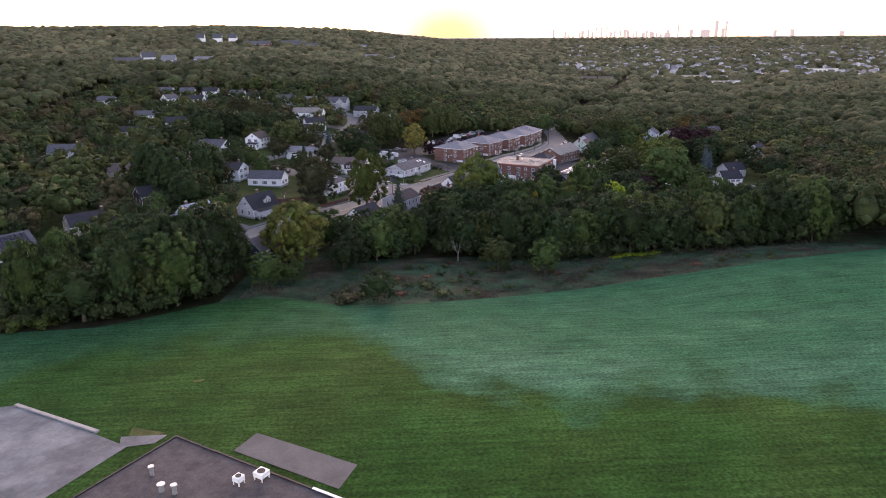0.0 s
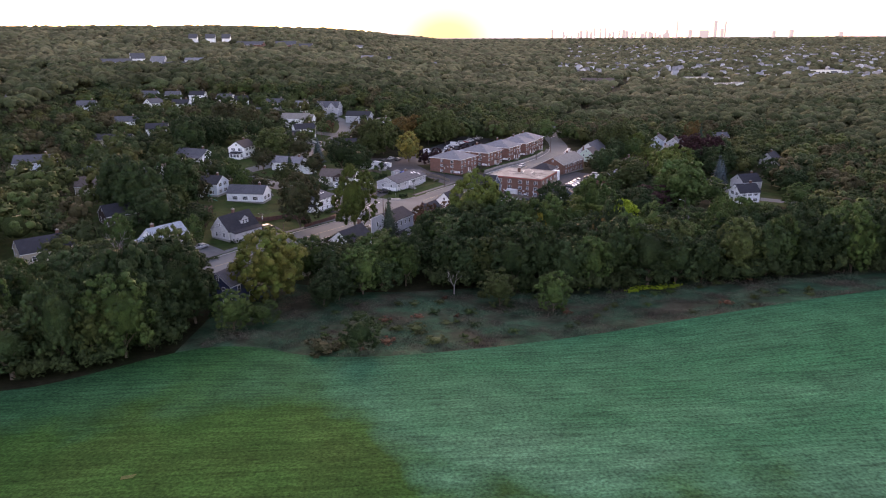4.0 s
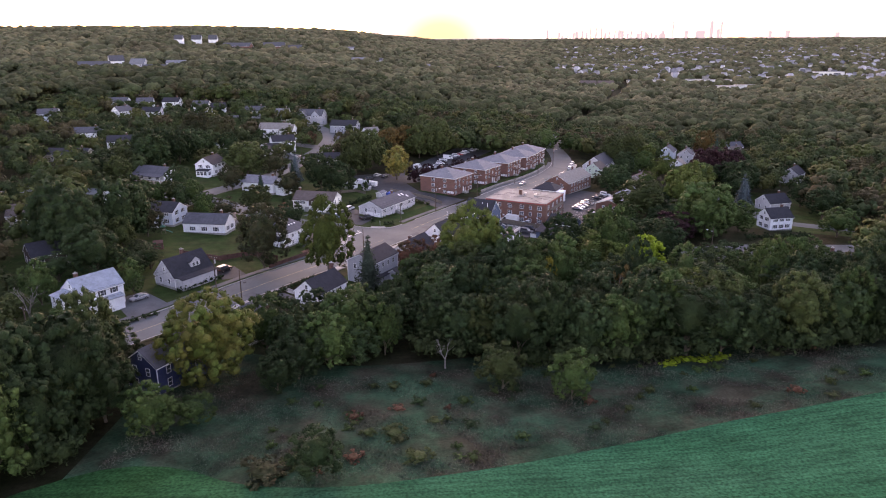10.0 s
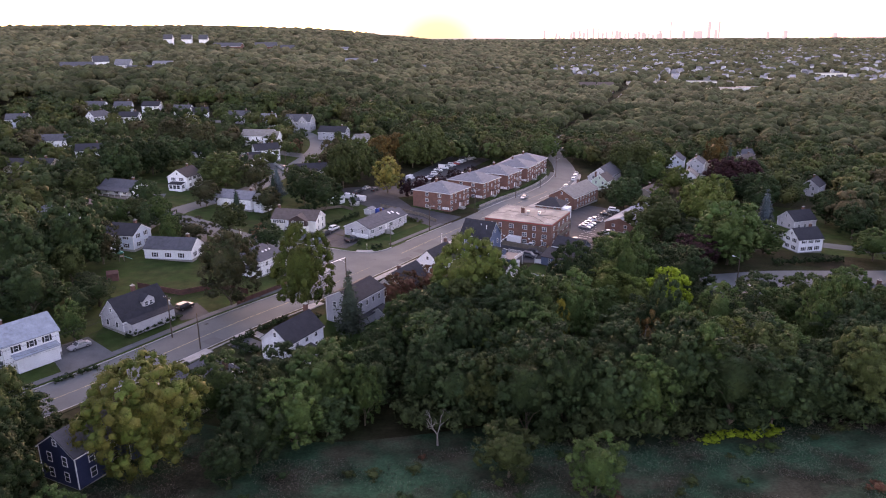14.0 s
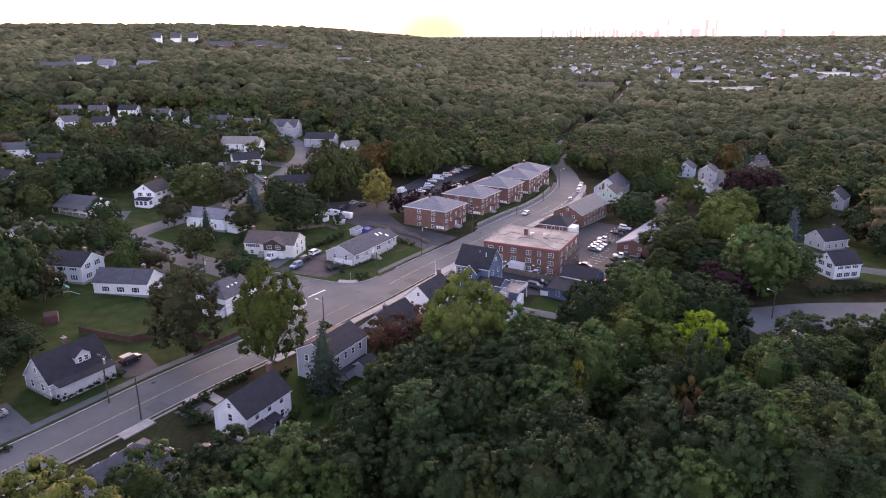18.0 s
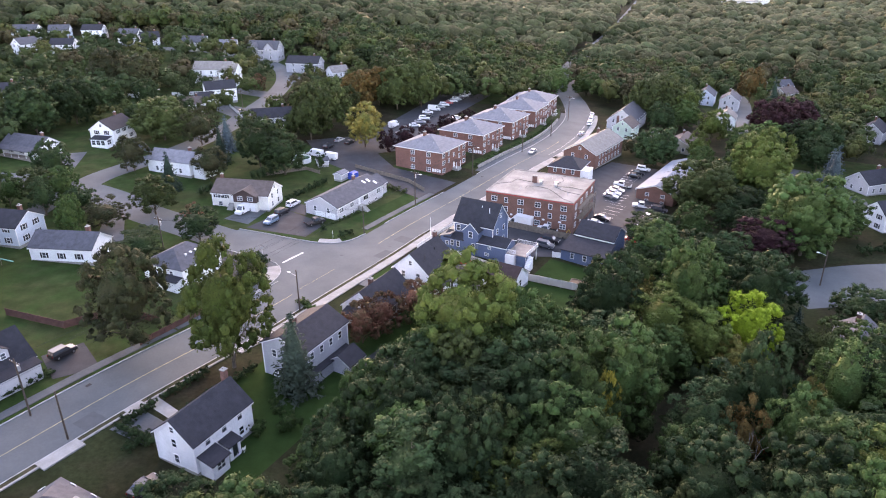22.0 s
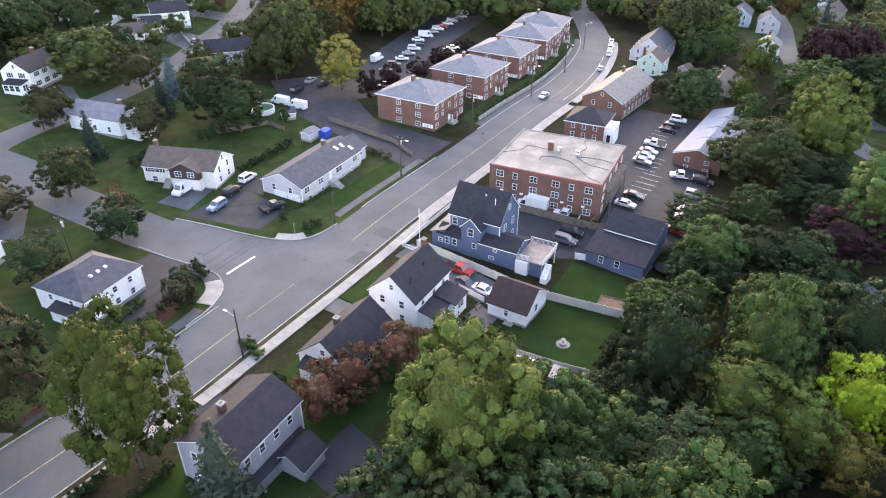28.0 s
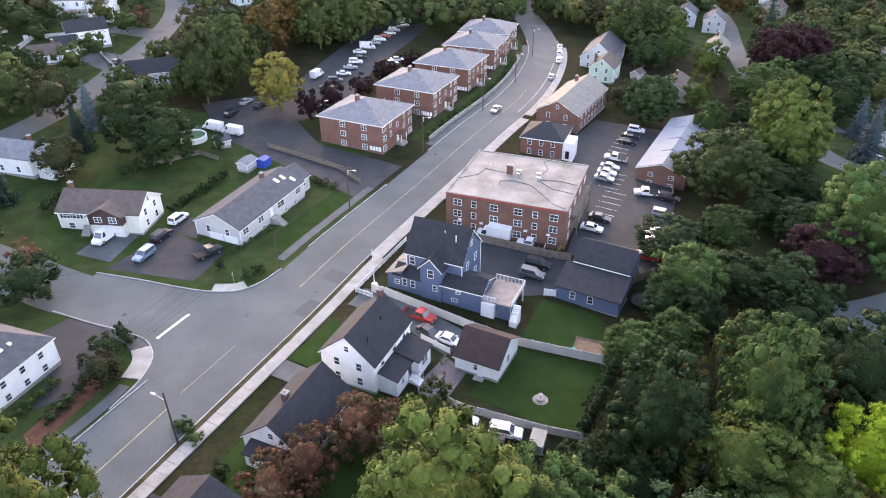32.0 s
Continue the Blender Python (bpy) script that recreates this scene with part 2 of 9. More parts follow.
def leaf(name, col, col2, mix=0.35, sat=1.0):
    m = mat(name, col, 0.75, var=0.3, scale=0.35, fine=3.2, bump=0.25, col2=col2, mix_scale=0.28, obj_var=0.3, isl_var=0.26, spec=0.09)
    b = m.node_tree.nodes["Principled BSDF"]
    b.inputs["Subsurface Weight"].default_value = 0.0
    return m


M["leaf_green"] = leaf("green_leaves", (0.0309, 0.0623, 0.0181), (0.0450, 0.0696, 0.0202))
M["leaf_dark"] = leaf("dark_green_leaves", (0.0193, 0.0389, 0.0149), (0.0271, 0.0448, 0.0167))
M["leaf_olive"] = leaf("olive_leaves", (0.0428, 0.0558, 0.0186), (0.0343, 0.0506, 0.0167))
M["leaf_lime"] = leaf("yellow_green_leaves", (0.1900, 0.2700, 0.0200), (0.1500, 0.2300, 0.0200))
M["leaf_bright"] = leaf("bright_green_leaves", (0.0520, 0.0800, 0.0185), (0.0660, 0.0820, 0.0195))
M["leaf_gold"] = leaf("golden_leaves", (0.1637, 0.1280, 0.0308), (0.0893, 0.0960, 0.0264))
M["leaf_yellow"] = leaf("yellow_leaves", (0.2000, 0.1650, 0.0250), (0.1400, 0.1300, 0.0260))
M["leaf_orange"] = leaf("orange_leaves", (0.1190, 0.0669, 0.0194), (0.0774, 0.0634, 0.0232))
M["leaf_red"] = leaf("russet_leaves", (0.1250, 0.0520, 0.0330), (0.0700, 0.0560, 0.0270))
M["leaf_maroon"] = leaf("maroon_leaves", (0.0290, 0.0110, 0.0130), (0.0250, 0.0130, 0.0130))
M["leaf_spruce"] = leaf("spruce_needles", (0.0178, 0.0352, 0.0232), (0.0238, 0.0408, 0.0310))
M["leaf_blue"] = leaf("blue_spruce_needles", (0.0536, 0.0774, 0.0852), (0.0417, 0.0634, 0.0658))
M["leaf_rust"] = leaf("brownish_leaves", (0.0387, 0.0366, 0.0171), (0.0268, 0.0366, 0.0155))
M["leaf_golden_green"] = leaf("golden_tipped_leaves", (0.0780, 0.0920, 0.0220), (0.1150, 0.0920, 0.0260))
M["leaf_lime_pale"] = leaf("pale_yellow_green_leaves", (0.0800, 0.1200, 0.0260), (0.1250, 0.1200, 0.0300))
M["leaf_blue_green"] = leaf("grey_green_needles", (0.045, 0.066, 0.045), (0.05, 0.07, 0.046))

# ---- terrain ----
TX = [-250, -110, -60, -15, 35, 90, 170, 300]
TY = [40, 110, 165, 215, 270, 330, 400, 480, 580, 700]
TZ = [[10, 12, 13, 13, 13, 13, 13, 12], [5, 7, 9, 10, 11, 12.5, 13, 10], [3, 3.2, 3.8, 3.8, 4.2, 9, 10, 6],
      [4, 3, 1.5, 0.2, -0.5, 2, 2, -3], [6, 4, 2.2, 0, -2.2, -3.5, -6, -9], [7, 5, 2.2, 0, -2, -4.5, -8, -10],
      [9, 6, 3, 1, -0.3, -4, -8.5, -12], [13, 9, 7, 4, -0.5, -3.5, -9, -13], [20, 15, 13, 9, 2, -4, -10, -14],
      [26, 22, 18, 12, 5, -3, -10, -15]]


def cubic(xs, cols, x):
    """A smooth curve through one value per knot, level beyond the ends."""
    xs, cols = np.asarray(xs, float), np.asarray(cols, float)
    x = np.clip(x, xs[0], xs[-1])
    i = np.clip(np.searchsorted(xs, x) - 1, 0, len(xs) - 2)
    m, k = np.gradient(cols, xs, axis=0), np.arange(cols.shape[1])
    h = xs[i + 1] - xs[i]
    u = (x - xs[i]) / h
    return (cols[i, k] * (1 + 2 * u) * (1 - u) ** 2 + m[i, k] * h * u * (1 - u) ** 2
            + cols[i + 1, k] * u * u * (3 - 2 * u) + m[i + 1, k] * h * u * u * (u - 1))


def height(x, y):
    x, y = np.atleast_1d(np.asarray(x, float)).ravel(), np.atleast_1d(np.asarray(y, float)).ravel()
    rows = np.array([cubic(TX, np.repeat(np.array(r, float)[:, None], len(x), 1), x) for r in TZ])
    z = cubic(TY, rows, y)
    r = np.maximum(y - 600, 0)
    left = 1 / (1 + np.exp((x + 0.05 * y - 60) / 150.0))
    z = z + left * 70 * (1 - np.exp(-((r / 950.0) ** 2))) - (1 - left) * 8 * (1 - np.exp(-((r / 500) ** 2)))
    far = np.clip((y - 1200) / 2600.0, 0, 1)
    z = z + (1 - left) * 72 * far * far * (3 - 2 * far) - left * 40 * np.clip((y - 2200) / 1500.0, 0, 1)
    hill = (1 - left) * (26 * np.exp(-(((x - 950) / 420.0) ** 2) - ((y - 1900) / 420.0) ** 2) + 20 * np.exp(-(((x - 330) / 300.0) ** 2) - ((y - 1500) / 300.0) ** 2))
    z = z + hill
    return z


def gz(x, y):
    return float(height(x, y)[0])


# ---- mesh helpers ----
def mesh_ob(name, verts, faces, mats, parent=None, label="", idx=None, smooth=False):
    me = bpy.data.meshes.new(name)
    me.from_pydata([tuple(v) for v in verts], [], [tuple(f) for f in faces])
    for m in mats if isinstance(mats, (list, tuple)) else [mats]:
        me.materials.append(m)
    if idx is not None:
        me.polygons.foreach_set("material_index", np.asarray(idx, np.int32))
    if smooth:
        me.polygons.foreach_set("use_smooth", np.ones(len(faces), bool))
    me.update()
    ob = new(name, me)
    if parent is not None:
        ob.parent = parent
    if label:
        tagged(ob, label=label)
    return ob


def array_mesh(name, v, f, mats, idx=None, smooth=False):
    """A mesh from numpy arrays of places and of equal-sided faces."""
    me = bpy.data.meshes.new(name)
    n, k = f.shape
    me.vertices.add(len(v))
    me.vertices.foreach_set("co", np.ascontiguousarray(v, np.float32).ravel())
    me.loops.add(n * k)
    me.loops.foreach_set("vertex_index", np.ascontiguousarray(f, np.int32).ravel())
    me.polygons.add(n)
    me.polygons.foreach_set("loop_start", np.arange(0, n * k, k, dtype=np.int32))
    me.polygons.foreach_set("loop_total", np.full(n, k, np.int32))
    for m in mats:
        me.materials.append(m)
    if idx is not None:
        me.polygons.foreach_set("material_index", np.asarray(idx, np.int32))
    if smooth:
        me.polygons.foreach_set("use_smooth", np.ones(n, bool))
    me.update(calc_edges=True)
    me.validate()
    return me


class Geo:
    """Gathers the faces of one part, in its thing's own metres."""

    def __init__(self):
        self.v, self.f = [], []

    def add(self, verts, faces):
        o = len(self.v)
        self.v += [tuple(p) for p in verts]
        self.f += [tuple(i + o for i in q) for q in faces]
        return self

    def box(self, x0, x1, y0, y1, z0, z1):
        return self.add([(x0, y0, z0), (x1, y0, z0), (x1, y1, z0), (x0, y1, z0), (x0, y0, z1), (x1, y0, z1), (x1, y1, z1), (x0, y1, z1)],
                        [(3, 2, 1, 0), (4, 5, 6, 7), (0, 1, 5, 4), (1, 2, 6, 5), (2, 3, 7, 6), (3, 0, 4, 7)])

    def prism(self, poly, a, b, axis):
        """Extrudes a closed outline (u, w) from a to b along an axis: 0 (u=y, w=z), 1 (u=x, w=z), 2 (u=x, w=y)."""
        n = len(poly)
        def at(u, w, c):
            return (c, u, w) if axis == 0 else (u, c, w) if axis == 1 else (u, w, c)
        vs = [at(u, w, a) for u, w in poly] + [at(u, w, b) for u, w in poly]
        fs = [tuple(range(n))[::-1], tuple(range(n, 2 * n))] + [(i, (i + 1) % n, (i + 1) % n + n, i + n) for i in range(n)]
        return self.add(vs, fs)

    def slab(self, pts, t):
        """A thick sheet: the outline pts (3D, flat) and its copy t lower."""
        n = len(pts)
        low = [(x, y, z - t) for x, y, z in pts]
        return self.add(list(pts) + low, [tuple(range(n)), tuple(range(n, 2 * n))[::-1]] + [(i, i + n, (i + 1) % n + n, (i + 1) % n) for i in range(n)])

    def tube(self, p, q, r0, r1, sides=8):
        p, q = Vector(p), Vector(q)
        d = (q - p).normalized()
        a = d.orthogonal().normalized()
        b = d.cross(a)
        vs = []
        for c, r in ((p, r0), (q, r1)):
            vs += [c + (a * math.cos(2 * math.pi * i / sides) + b * math.sin(2 * math.pi * i / sides)) * r for i in range(sides)]
        fs = [(i, (i + 1) % sides, (i + 1) % sides + sides, i + sides) for i in range(sides)] + [tuple(range(sides))[::-1], tuple(range(sides, 2 * sides))]
        return self.add(vs, fs)

    def data(self, name, mats):
        me = bpy.data.meshes.new(name)
        me.from_pydata(self.v, [], self.f)
        for m in mats if isinstance(mats, (list, tuple)) else [mats]:
            me.materials.append(m)
        bm = bmesh.new()
        bm.from_mesh(me)
        bmesh.ops.recalc_face_normals(bm, faces=bm.faces)
        bm.to_mesh(me)
        bm.free()
        return me

    def ob(self, name, mats, parent=None, label=""):
        o = new(name, self.data(name, mats))
        if parent is not None:
            o.parent = parent
        if label:
            tagged(o, label=label)
        return o


def root(name, x, y, rot, label, category, group="", z=None, dz=0.0):
    e = new(name)
    e.empty_display_size = 0.5
    e.matrix_world = pose(x, y, gz(x, y) + dz if z is None else z, 0, 0, rot)
    return tagged(e, label, category, group)


# ---- ground: one sheet to the horizon ----
def ground_sheet():
    xs = np.unique(np.r_[np.linspace(-4200, -1200, 16), np.linspace(-1200, -300, 31), np.arange(-300, 301, 4.0), np.linspace(300, 1200, 31), np.linspace(1200, 4200, 16)])
    ys = np.unique(np.r_[np.linspace(-1500, -100, 8), np.arange(-100, 621, 4.0), np.linspace(620, 1400, 40), np.linspace(1400, 4900, 30)])
    gx, gy = np.meshgrid(xs, ys)
    v = np.c_[gx.ravel(), gy.ravel(), height(gx, gy)]
    n, m = len(xs), len(ys)
    i, j = np.meshgrid(np.arange(n - 1), np.arange(m - 1))
    a = (j * n + i).ravel()
    me = array_mesh("ground", v, np.c_[a, a + 1, a + 1 + n, a + n], [M["ground"]], smooth=True)
    return tagged(new("ground", me), "uneven wooded ground with grass and leaf litter", "ground", kind="structure")


ground_sheet()


def draped(name, quads, material, label, dz, kind="structure", category="", step=3.0, parent=None, thick=0.0):
    """Patches, each of four corners in plan, laid over the ground dz above it."""
    vs, fs = [], []
    for q in quads:
        q = [Vector((a, b)) for a, b in q]
        nu = max(1, int(max((q[1] - q[0]).length, (q[2] - q[3]).length) / step))
        nv = max(1, int(max((q[3] - q[0]).length, (q[2] - q[1]).length) / step))
        o = len(vs)
        us, ws = np.meshgrid(np.linspace(0, 1, nu + 1), np.linspace(0, 1, nv + 1))
        us, ws = us.ravel()[:, None], ws.ravel()[:, None]
        p = (1 - us) * (1 - ws) * np.array(q[0]) + us * (1 - ws) * np.array(q[1]) + us * ws * np.array(q[2]) + (1 - us) * ws * np.array(q[3])
        vs += list(np.c_[p, height(p[:, 0], p[:, 1]) + dz])
        for b in range(nv):
            for a in range(nu):
                k = o + b * (nu + 1) + a
                fs.append((k, k + 1, k + nu + 2, k + nu + 1))
    if thick:
        n = len(vs)
        edge = {}
        for f in fs:
            for a, b in zip(f, f[1:] + f[:1]):
                edge[(a, b)] = 1
        rim = [(a, b) for a, b in edge if (b, a) not in edge]
        vs += [(x, y, z - thick) for x, y, z in vs]
        fs += [(b, a, a + n, b + n) for a, b in rim]
    ob = mesh_ob(name, vs, fs, material, parent)
    me = ob.data
    bm = bmesh.new()
    bm.from_mesh(me)
    bmesh.ops.remove_doubles(bm, verts=bm.verts, dist=0.02)
    bmesh.ops.recalc_face_normals(bm, faces=bm.faces)
    if sum(f.normal.z for f in bm.faces) < 0:
        bmesh.ops.reverse_faces(bm, faces=bm.faces)
    bm.to_mesh(me)
    bm.free()
    if parent is None:
        tagged(ob, label, category or name.replace("_", " "), kind=kind)
    return ob


def spline(pts, step=3.0):
    """Points every few metres along a smooth line through pts."""
    p = np.array(pts, float)
    d = np.r_[0, np.cumsum(np.linalg.norm(np.diff(p, axis=0), axis=1))]
    s = np.linspace(0, d[-1], max(2, int(d[-1] / step)))
    return np.c_[cubic(d, np.repeat(p[:, :1], len(s), 1), s), cubic(d, np.repeat(p[:, 1:2], len(s), 1), s)]


def sides(line):
    t = np.gradient(line, axis=0)
    t /= np.linalg.norm(t, axis=1)[:, None]
    return np.c_[t[:, 1], -t[:, 0]]


def ribbon(name, line, a, b, material, label, dz, thick=0.0, kind="structure", category="", parent=None):
    """A strip along a line, from a to b metres to its right."""
    n = sides(line)
    quads = []
    p, q = line + n * a, line + n * b
    return draped(name, [(p[i], q[i], q[i + 1], p[i + 1]) for i in range(len(line) - 1)], material, label, dz, kind, category, parent=parent, thick=thick)


MAIN = spline([(-175, 90), (-120, 160), (-90, 198), (-63, 232), (-45, 258), (-31, 277), (-22, 291), (-6.3, 315), (3.2, 330), (24.8, 360.5), (42, 385), (60, 411), (74, 438), (83, 462), (88, 490), (92, 530), (110, 600), (150, 700), (210, 850), (330, 1150), (480, 1500)])
SIDE = spline([(-24, 309), (-33, 316), (-42.6, 321), (-54, 328.5), (-67, 337), (-80, 348), (-96, 357), (-115, 361), (-150, 362), (-200, 372)])
SIDE2 = spline([(-92, 352), (-90, 364), (-83.9, 378), (-74, 398), (-65, 424), (-60, 449), (-55, 476), (-54, 505), (-60, 530), (-90, 560), (-150, 575), (-230, 600)])
RIGHT = spline([(190, 330), (150, 345), (133, 362), (133, 378), (142, 410), (160, 460), (192, 535), (200, 575), (215, 640)])
CUL = spline([(175, 303), (140, 301), (115, 299), (98, 295), (88.5, 293.5)])
HALF = 6.0
ribbon("road", MAIN, -HALF, HALF, M["asphalt"], "worn grey asphalt street with a yellow centre line", 0.05)
ribbon("side_road", SIDE, -5.5, 5.5, M["asphalt"], "worn grey asphalt side street", 0.045, category="road")
ribbon("side_road_2", SIDE2, -4.2, 4.2, M["asphalt"], "pale worn asphalt residential street", 0.04, category="road")
ribbon("back_road", RIGHT, -4, 4, M["asphalt"], "grey asphalt residential street", 0.045, category="road")
ribbon("cul_de_sac", CUL, -9, 9, M["asphalt"], "grey asphalt turning place among trees", 0.045, category="road")


def stretch(line, y0, y1):
    return line[(line[:, 1] >= y0) & (line[:, 1] <= y1)]


# fields, meadow and lawns
FE = spline([(-170, 128), (-110, 145), (-97, 148), (-74.6, 151), (-66, 157.5), (-58, 164), (-50, 168), (-40, 167.5), (-30, 162.5), (-14, 160.7), (3.3, 163.5), (27, 169.6), (47.8, 174.8), (70, 178), (96, 183), (160, 200), (260, 215)], 5.0)
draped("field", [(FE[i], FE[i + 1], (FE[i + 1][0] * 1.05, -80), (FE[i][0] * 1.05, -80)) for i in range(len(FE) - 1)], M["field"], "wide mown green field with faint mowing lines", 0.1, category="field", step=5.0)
ME = [q for q in FE if q[0] > -58]
draped("meadow", [(ME[i], ME[i + 1], (ME[i + 1][0] * 0.97, min(232, ME[i + 1][1] + 46)), (ME[i][0] * 0.97, min(232, ME[i][1] + 46))) for i in range(len(ME) - 1)], M["meadow"], "rough grassy meadow with weeds at the wood's edge", 0.04, category="meadow", step=4.0)
Lw_ = stretch(MAIN, 195, 352)
draped("lawn", [(a, b, b + np.array((-75.0, 50.0)), a + np.array((-75.0, 50.0))) for a, b in zip(Lw_[:-1:2], Lw_[2::2])], M["lawn"], "patchy green lawns between the houses", 0.02, category="lawn", step=4.0)
draped("lawn", [[(-150, 330), (-60, 330), (-45, 520), (-210, 520)], [(-60, 345), (-5, 352), (-15, 398), (-60, 420)], [(-250, 520), (-40, 520), (-35, 545), (-240, 620)]], M["lawn"], "patchy green lawns round the houses", 0.015, category="lawn", step=4.0)
# The darker lush-lawn green here paints in the shade of nearby trees.
draped("lawn", [[(0, 300), (-36, 246), (-20, 234), (12, 286)]], M["lawn_green"], "worn lawns beside the street, darkened for tree shade", 0.025, category="lawn")
draped("lawn", [[(115, 340), (175, 320), (185, 400), (140, 420)], [(140, 430), (190, 420), (240, 560), (170, 560)]], M["lawn"], "lawns by the back street", 0.02, category="lawn", step=4.0)
draped("lawn", [[(21, 288.5), (31, 298.3), (44.6, 291.4), (35, 277.5)]], M["lawn_green"], "lush green back lawn with a small fountain", 0.06, category="lawn")
draped("lawn", [[(31, 299), (38.6, 310.6), (47, 304.5), (45, 292.6)]], M["lawn_green"], "lush green back lawn beside the blue house", 0.06, category="lawn")
draped("lawn", [[(-5.2, 299.5), (1.6, 309.2), (4.6, 306.0), (-1.6, 297.0)]], M["lawn_green"], "bright green front lawn", 0.06, category="lawn")
VG = stretch(MAIN, 326, 352)
ribbon("lawn", VG, -14.5, -9.4, M["lawn_green"], "mown green bank beside the street", 0.05, category="lawn")
AV = stretch(MAIN, 372, 480)
ribbon("lawn", AV, -14, -8.6, M["lawn"], "grass bank in front of the brick apartments", 0.05, category="lawn")
draped("lawn", [[(-2, 380), (10, 370), (72, 468), (50, 480)]], M["lawn"], "grass round the brick apartments", 0.035, category="lawn", step=4.0)
draped("lawn", [[(25, 478), (60, 490), (46, 540), (20, 540)]], M["lawn"], "grass strip behind the car park", 0.03, category="lawn", step=4.0)

# kerbs, pavements and road paint
for a, b in ((150, 480),):
    s_ = stretch(MAIN, a, b)
    ribbon("kerb", s_, HALF, HALF + 0.16, M["kerb"], "granite kerb along the street", 0.19, 0.25, category="kerb")
ribbon("kerb", stretch(MAIN, 150, 296), -HALF - 0.16, -HALF, M["kerb"], "granite kerb along the street", 0.19, 0.25, category="kerb")
ribbon("kerb", stretch(MAIN, 328, 355), -HALF - 0.16, -HALF, M["kerb"], "granite kerb along the street", 0.19, 0.25, category="kerb")
ribbon("kerb", stretch(MAIN, 370, 480), -HALF - 0.16, -HALF, M["kerb"], "granite kerb along the street", 0.19, 0.25, category="kerb")
C1 = spline([(-29.3, 291.5), (-26.3, 297.5), (-25.6, 302.5), (-27.2, 306.3), (-31, 309.0), (-37, 312.0), (-44, 316.0)], 1.5)
C2 = spline([(-40, 327.0), (-31, 323.6), (-25, 321.0), (-18.5, 318.9), (-14.5, 318.8), (-11, 320.8), (-7.3, 325.2)], 1.5)
k_ = np.linspace(0, 1, 12)
J1 = np.array([C1[int(round(u * (len(C1) - 1)))] for u in k_])
J2 = np.array([C2[::-1][int(round(u * (len(C2) - 1)))] for u in k_])
J1 = np.concatenate([J1[:1] + (1.0, -0.6), J1])
J2 = np.concatenate([J2[:1] + (1.0, -0.6), J2])
draped("junction", [(J1[i], J1[i + 1], J2[i + 1], J2[i]) for i in range(len(J1) - 1)], M["asphalt"], "asphalt apron where the side street joins", 0.055, category="road")
for c in (C1, C2):
    ribbon("kerb", c, -0.16, 0.0, M["kerb"], "curved granite kerb at the street corner", 0.2, 0.25, category="kerb")
ribbon("pavement", C1[4:10], -3.0, -0.18, M["concrete"], "pale concrete corner pavement", 0.17, 0.2)
ribbon("pavement", C2[14:19], -2.4, -0.18, M["concrete"], "pale concrete corner pavement", 0.17, 0.2)
ribbon("pavement", stretch(MAIN, 200, 272), -9.0, -7.2, M["asphalt_mid"], "narrow asphalt footpath with a grass verge", 0.13, 0.2)
ribbon("pavement", spline([(-41.6, 276.4), (-37.4, 282.0), (-33.6, 287.2), (-30.6, 291.8), (-28.4, 296.2)], 1.5), -0.9, 0.9, M["asphalt_mid"], "narrow asphalt footpath curving round the corner", 0.13, 0.2)
ribbon("pavement", spline([(-28.2, 303.6), (-29.6, 306.2), (-32.2, 308.2)], 1.2), -0.8, 0.8, M["asphalt_mid"], "narrow asphalt footpath curving round the corner", 0.13, 0.2)
ribbon("pavement", stretch(MAIN, 322.5, 353), -9.2, -7.4, M["asphalt_mid"], "narrow asphalt footpath with a grass verge", 0.13, 0.2)
ribbon("pavement", stretch(MAIN, 372, 470), -8.4, -6.2, M["asphalt_mid"], "narrow asphalt footpath below the stone wall", 0.13, 0.2)
ribbon("verge", stretch(MAIN, 200, 330), HALF + 0.16, 7.0, M["verge"], "worn dark grass verge", 0.14, 0.2, category="verge")
# concrete slabs of the near pavement, one by one
PV = spline(stretch(MAIN, 277, 332), 1.83)
nv_ = sides(PV)
ribbon("kerb_strip", stretch(MAIN, 226, 278), 7.0, 7.35, M["concrete"], "narrow pale concrete edging beside the verge", 0.2, 0.25, category="kerb")
for k_ in ((242.5, 248.5), (254.2, 257.2), (272.5, 277.5)):
    ribbon("pavement", stretch(spline(MAIN, 0.8), *k_), HALF + 0.2, 8.4, M["concrete"], "pale concrete apron across the verge", 0.215, 0.25)
PAVE = tagged(new("pavement"), "pale concrete slab pavement with joints", "pavement", kind="structure")
for i in range(len(PV) - 1):
    j = 0.012
    p0, p1 = PV[i] + (PV[i + 1] - PV[i]) * j, PV[i + 1] - (PV[i + 1] - PV[i]) * j
    o0, o1 = (7.05 - 0.5 * min(1.0, max(0.0, (292 - c) / 30)) for c in (p0[1], p1[1]))
    q = [p0 + nv_[i] * o0, p0 + nv_[i] * (o0 + 2.0), p1 + nv_[i + 1] * (o1 + 2.0), p1 + nv_[i + 1] * o1]
    hz = height([c[0] for c in q], [c[1] for c in q]) + 0.19
    top = [(c[0], c[1], z) for c, z in zip(q, hz)]
    Geo().slab(top, 0.25).ob("slab", M["concrete"], PAVE)
ribbon("pavement", stretch(MAIN, 331, 400), HALF + 0.18, 8.6, M["concrete"], "broad pale concrete pavement", 0.18, 0.25)
ribbon("pavement", stretch(MAIN, 399, 470), HALF + 0.18, 8.2, M["concrete"], "pale concrete pavement", 0.18, 0.25)
ribbon("centre_line", stretch(MAIN, 120, 293), 0.45, 0.6, M["paint_yellow"], "worn pale yellow centre line", 0.062, category="road marking")
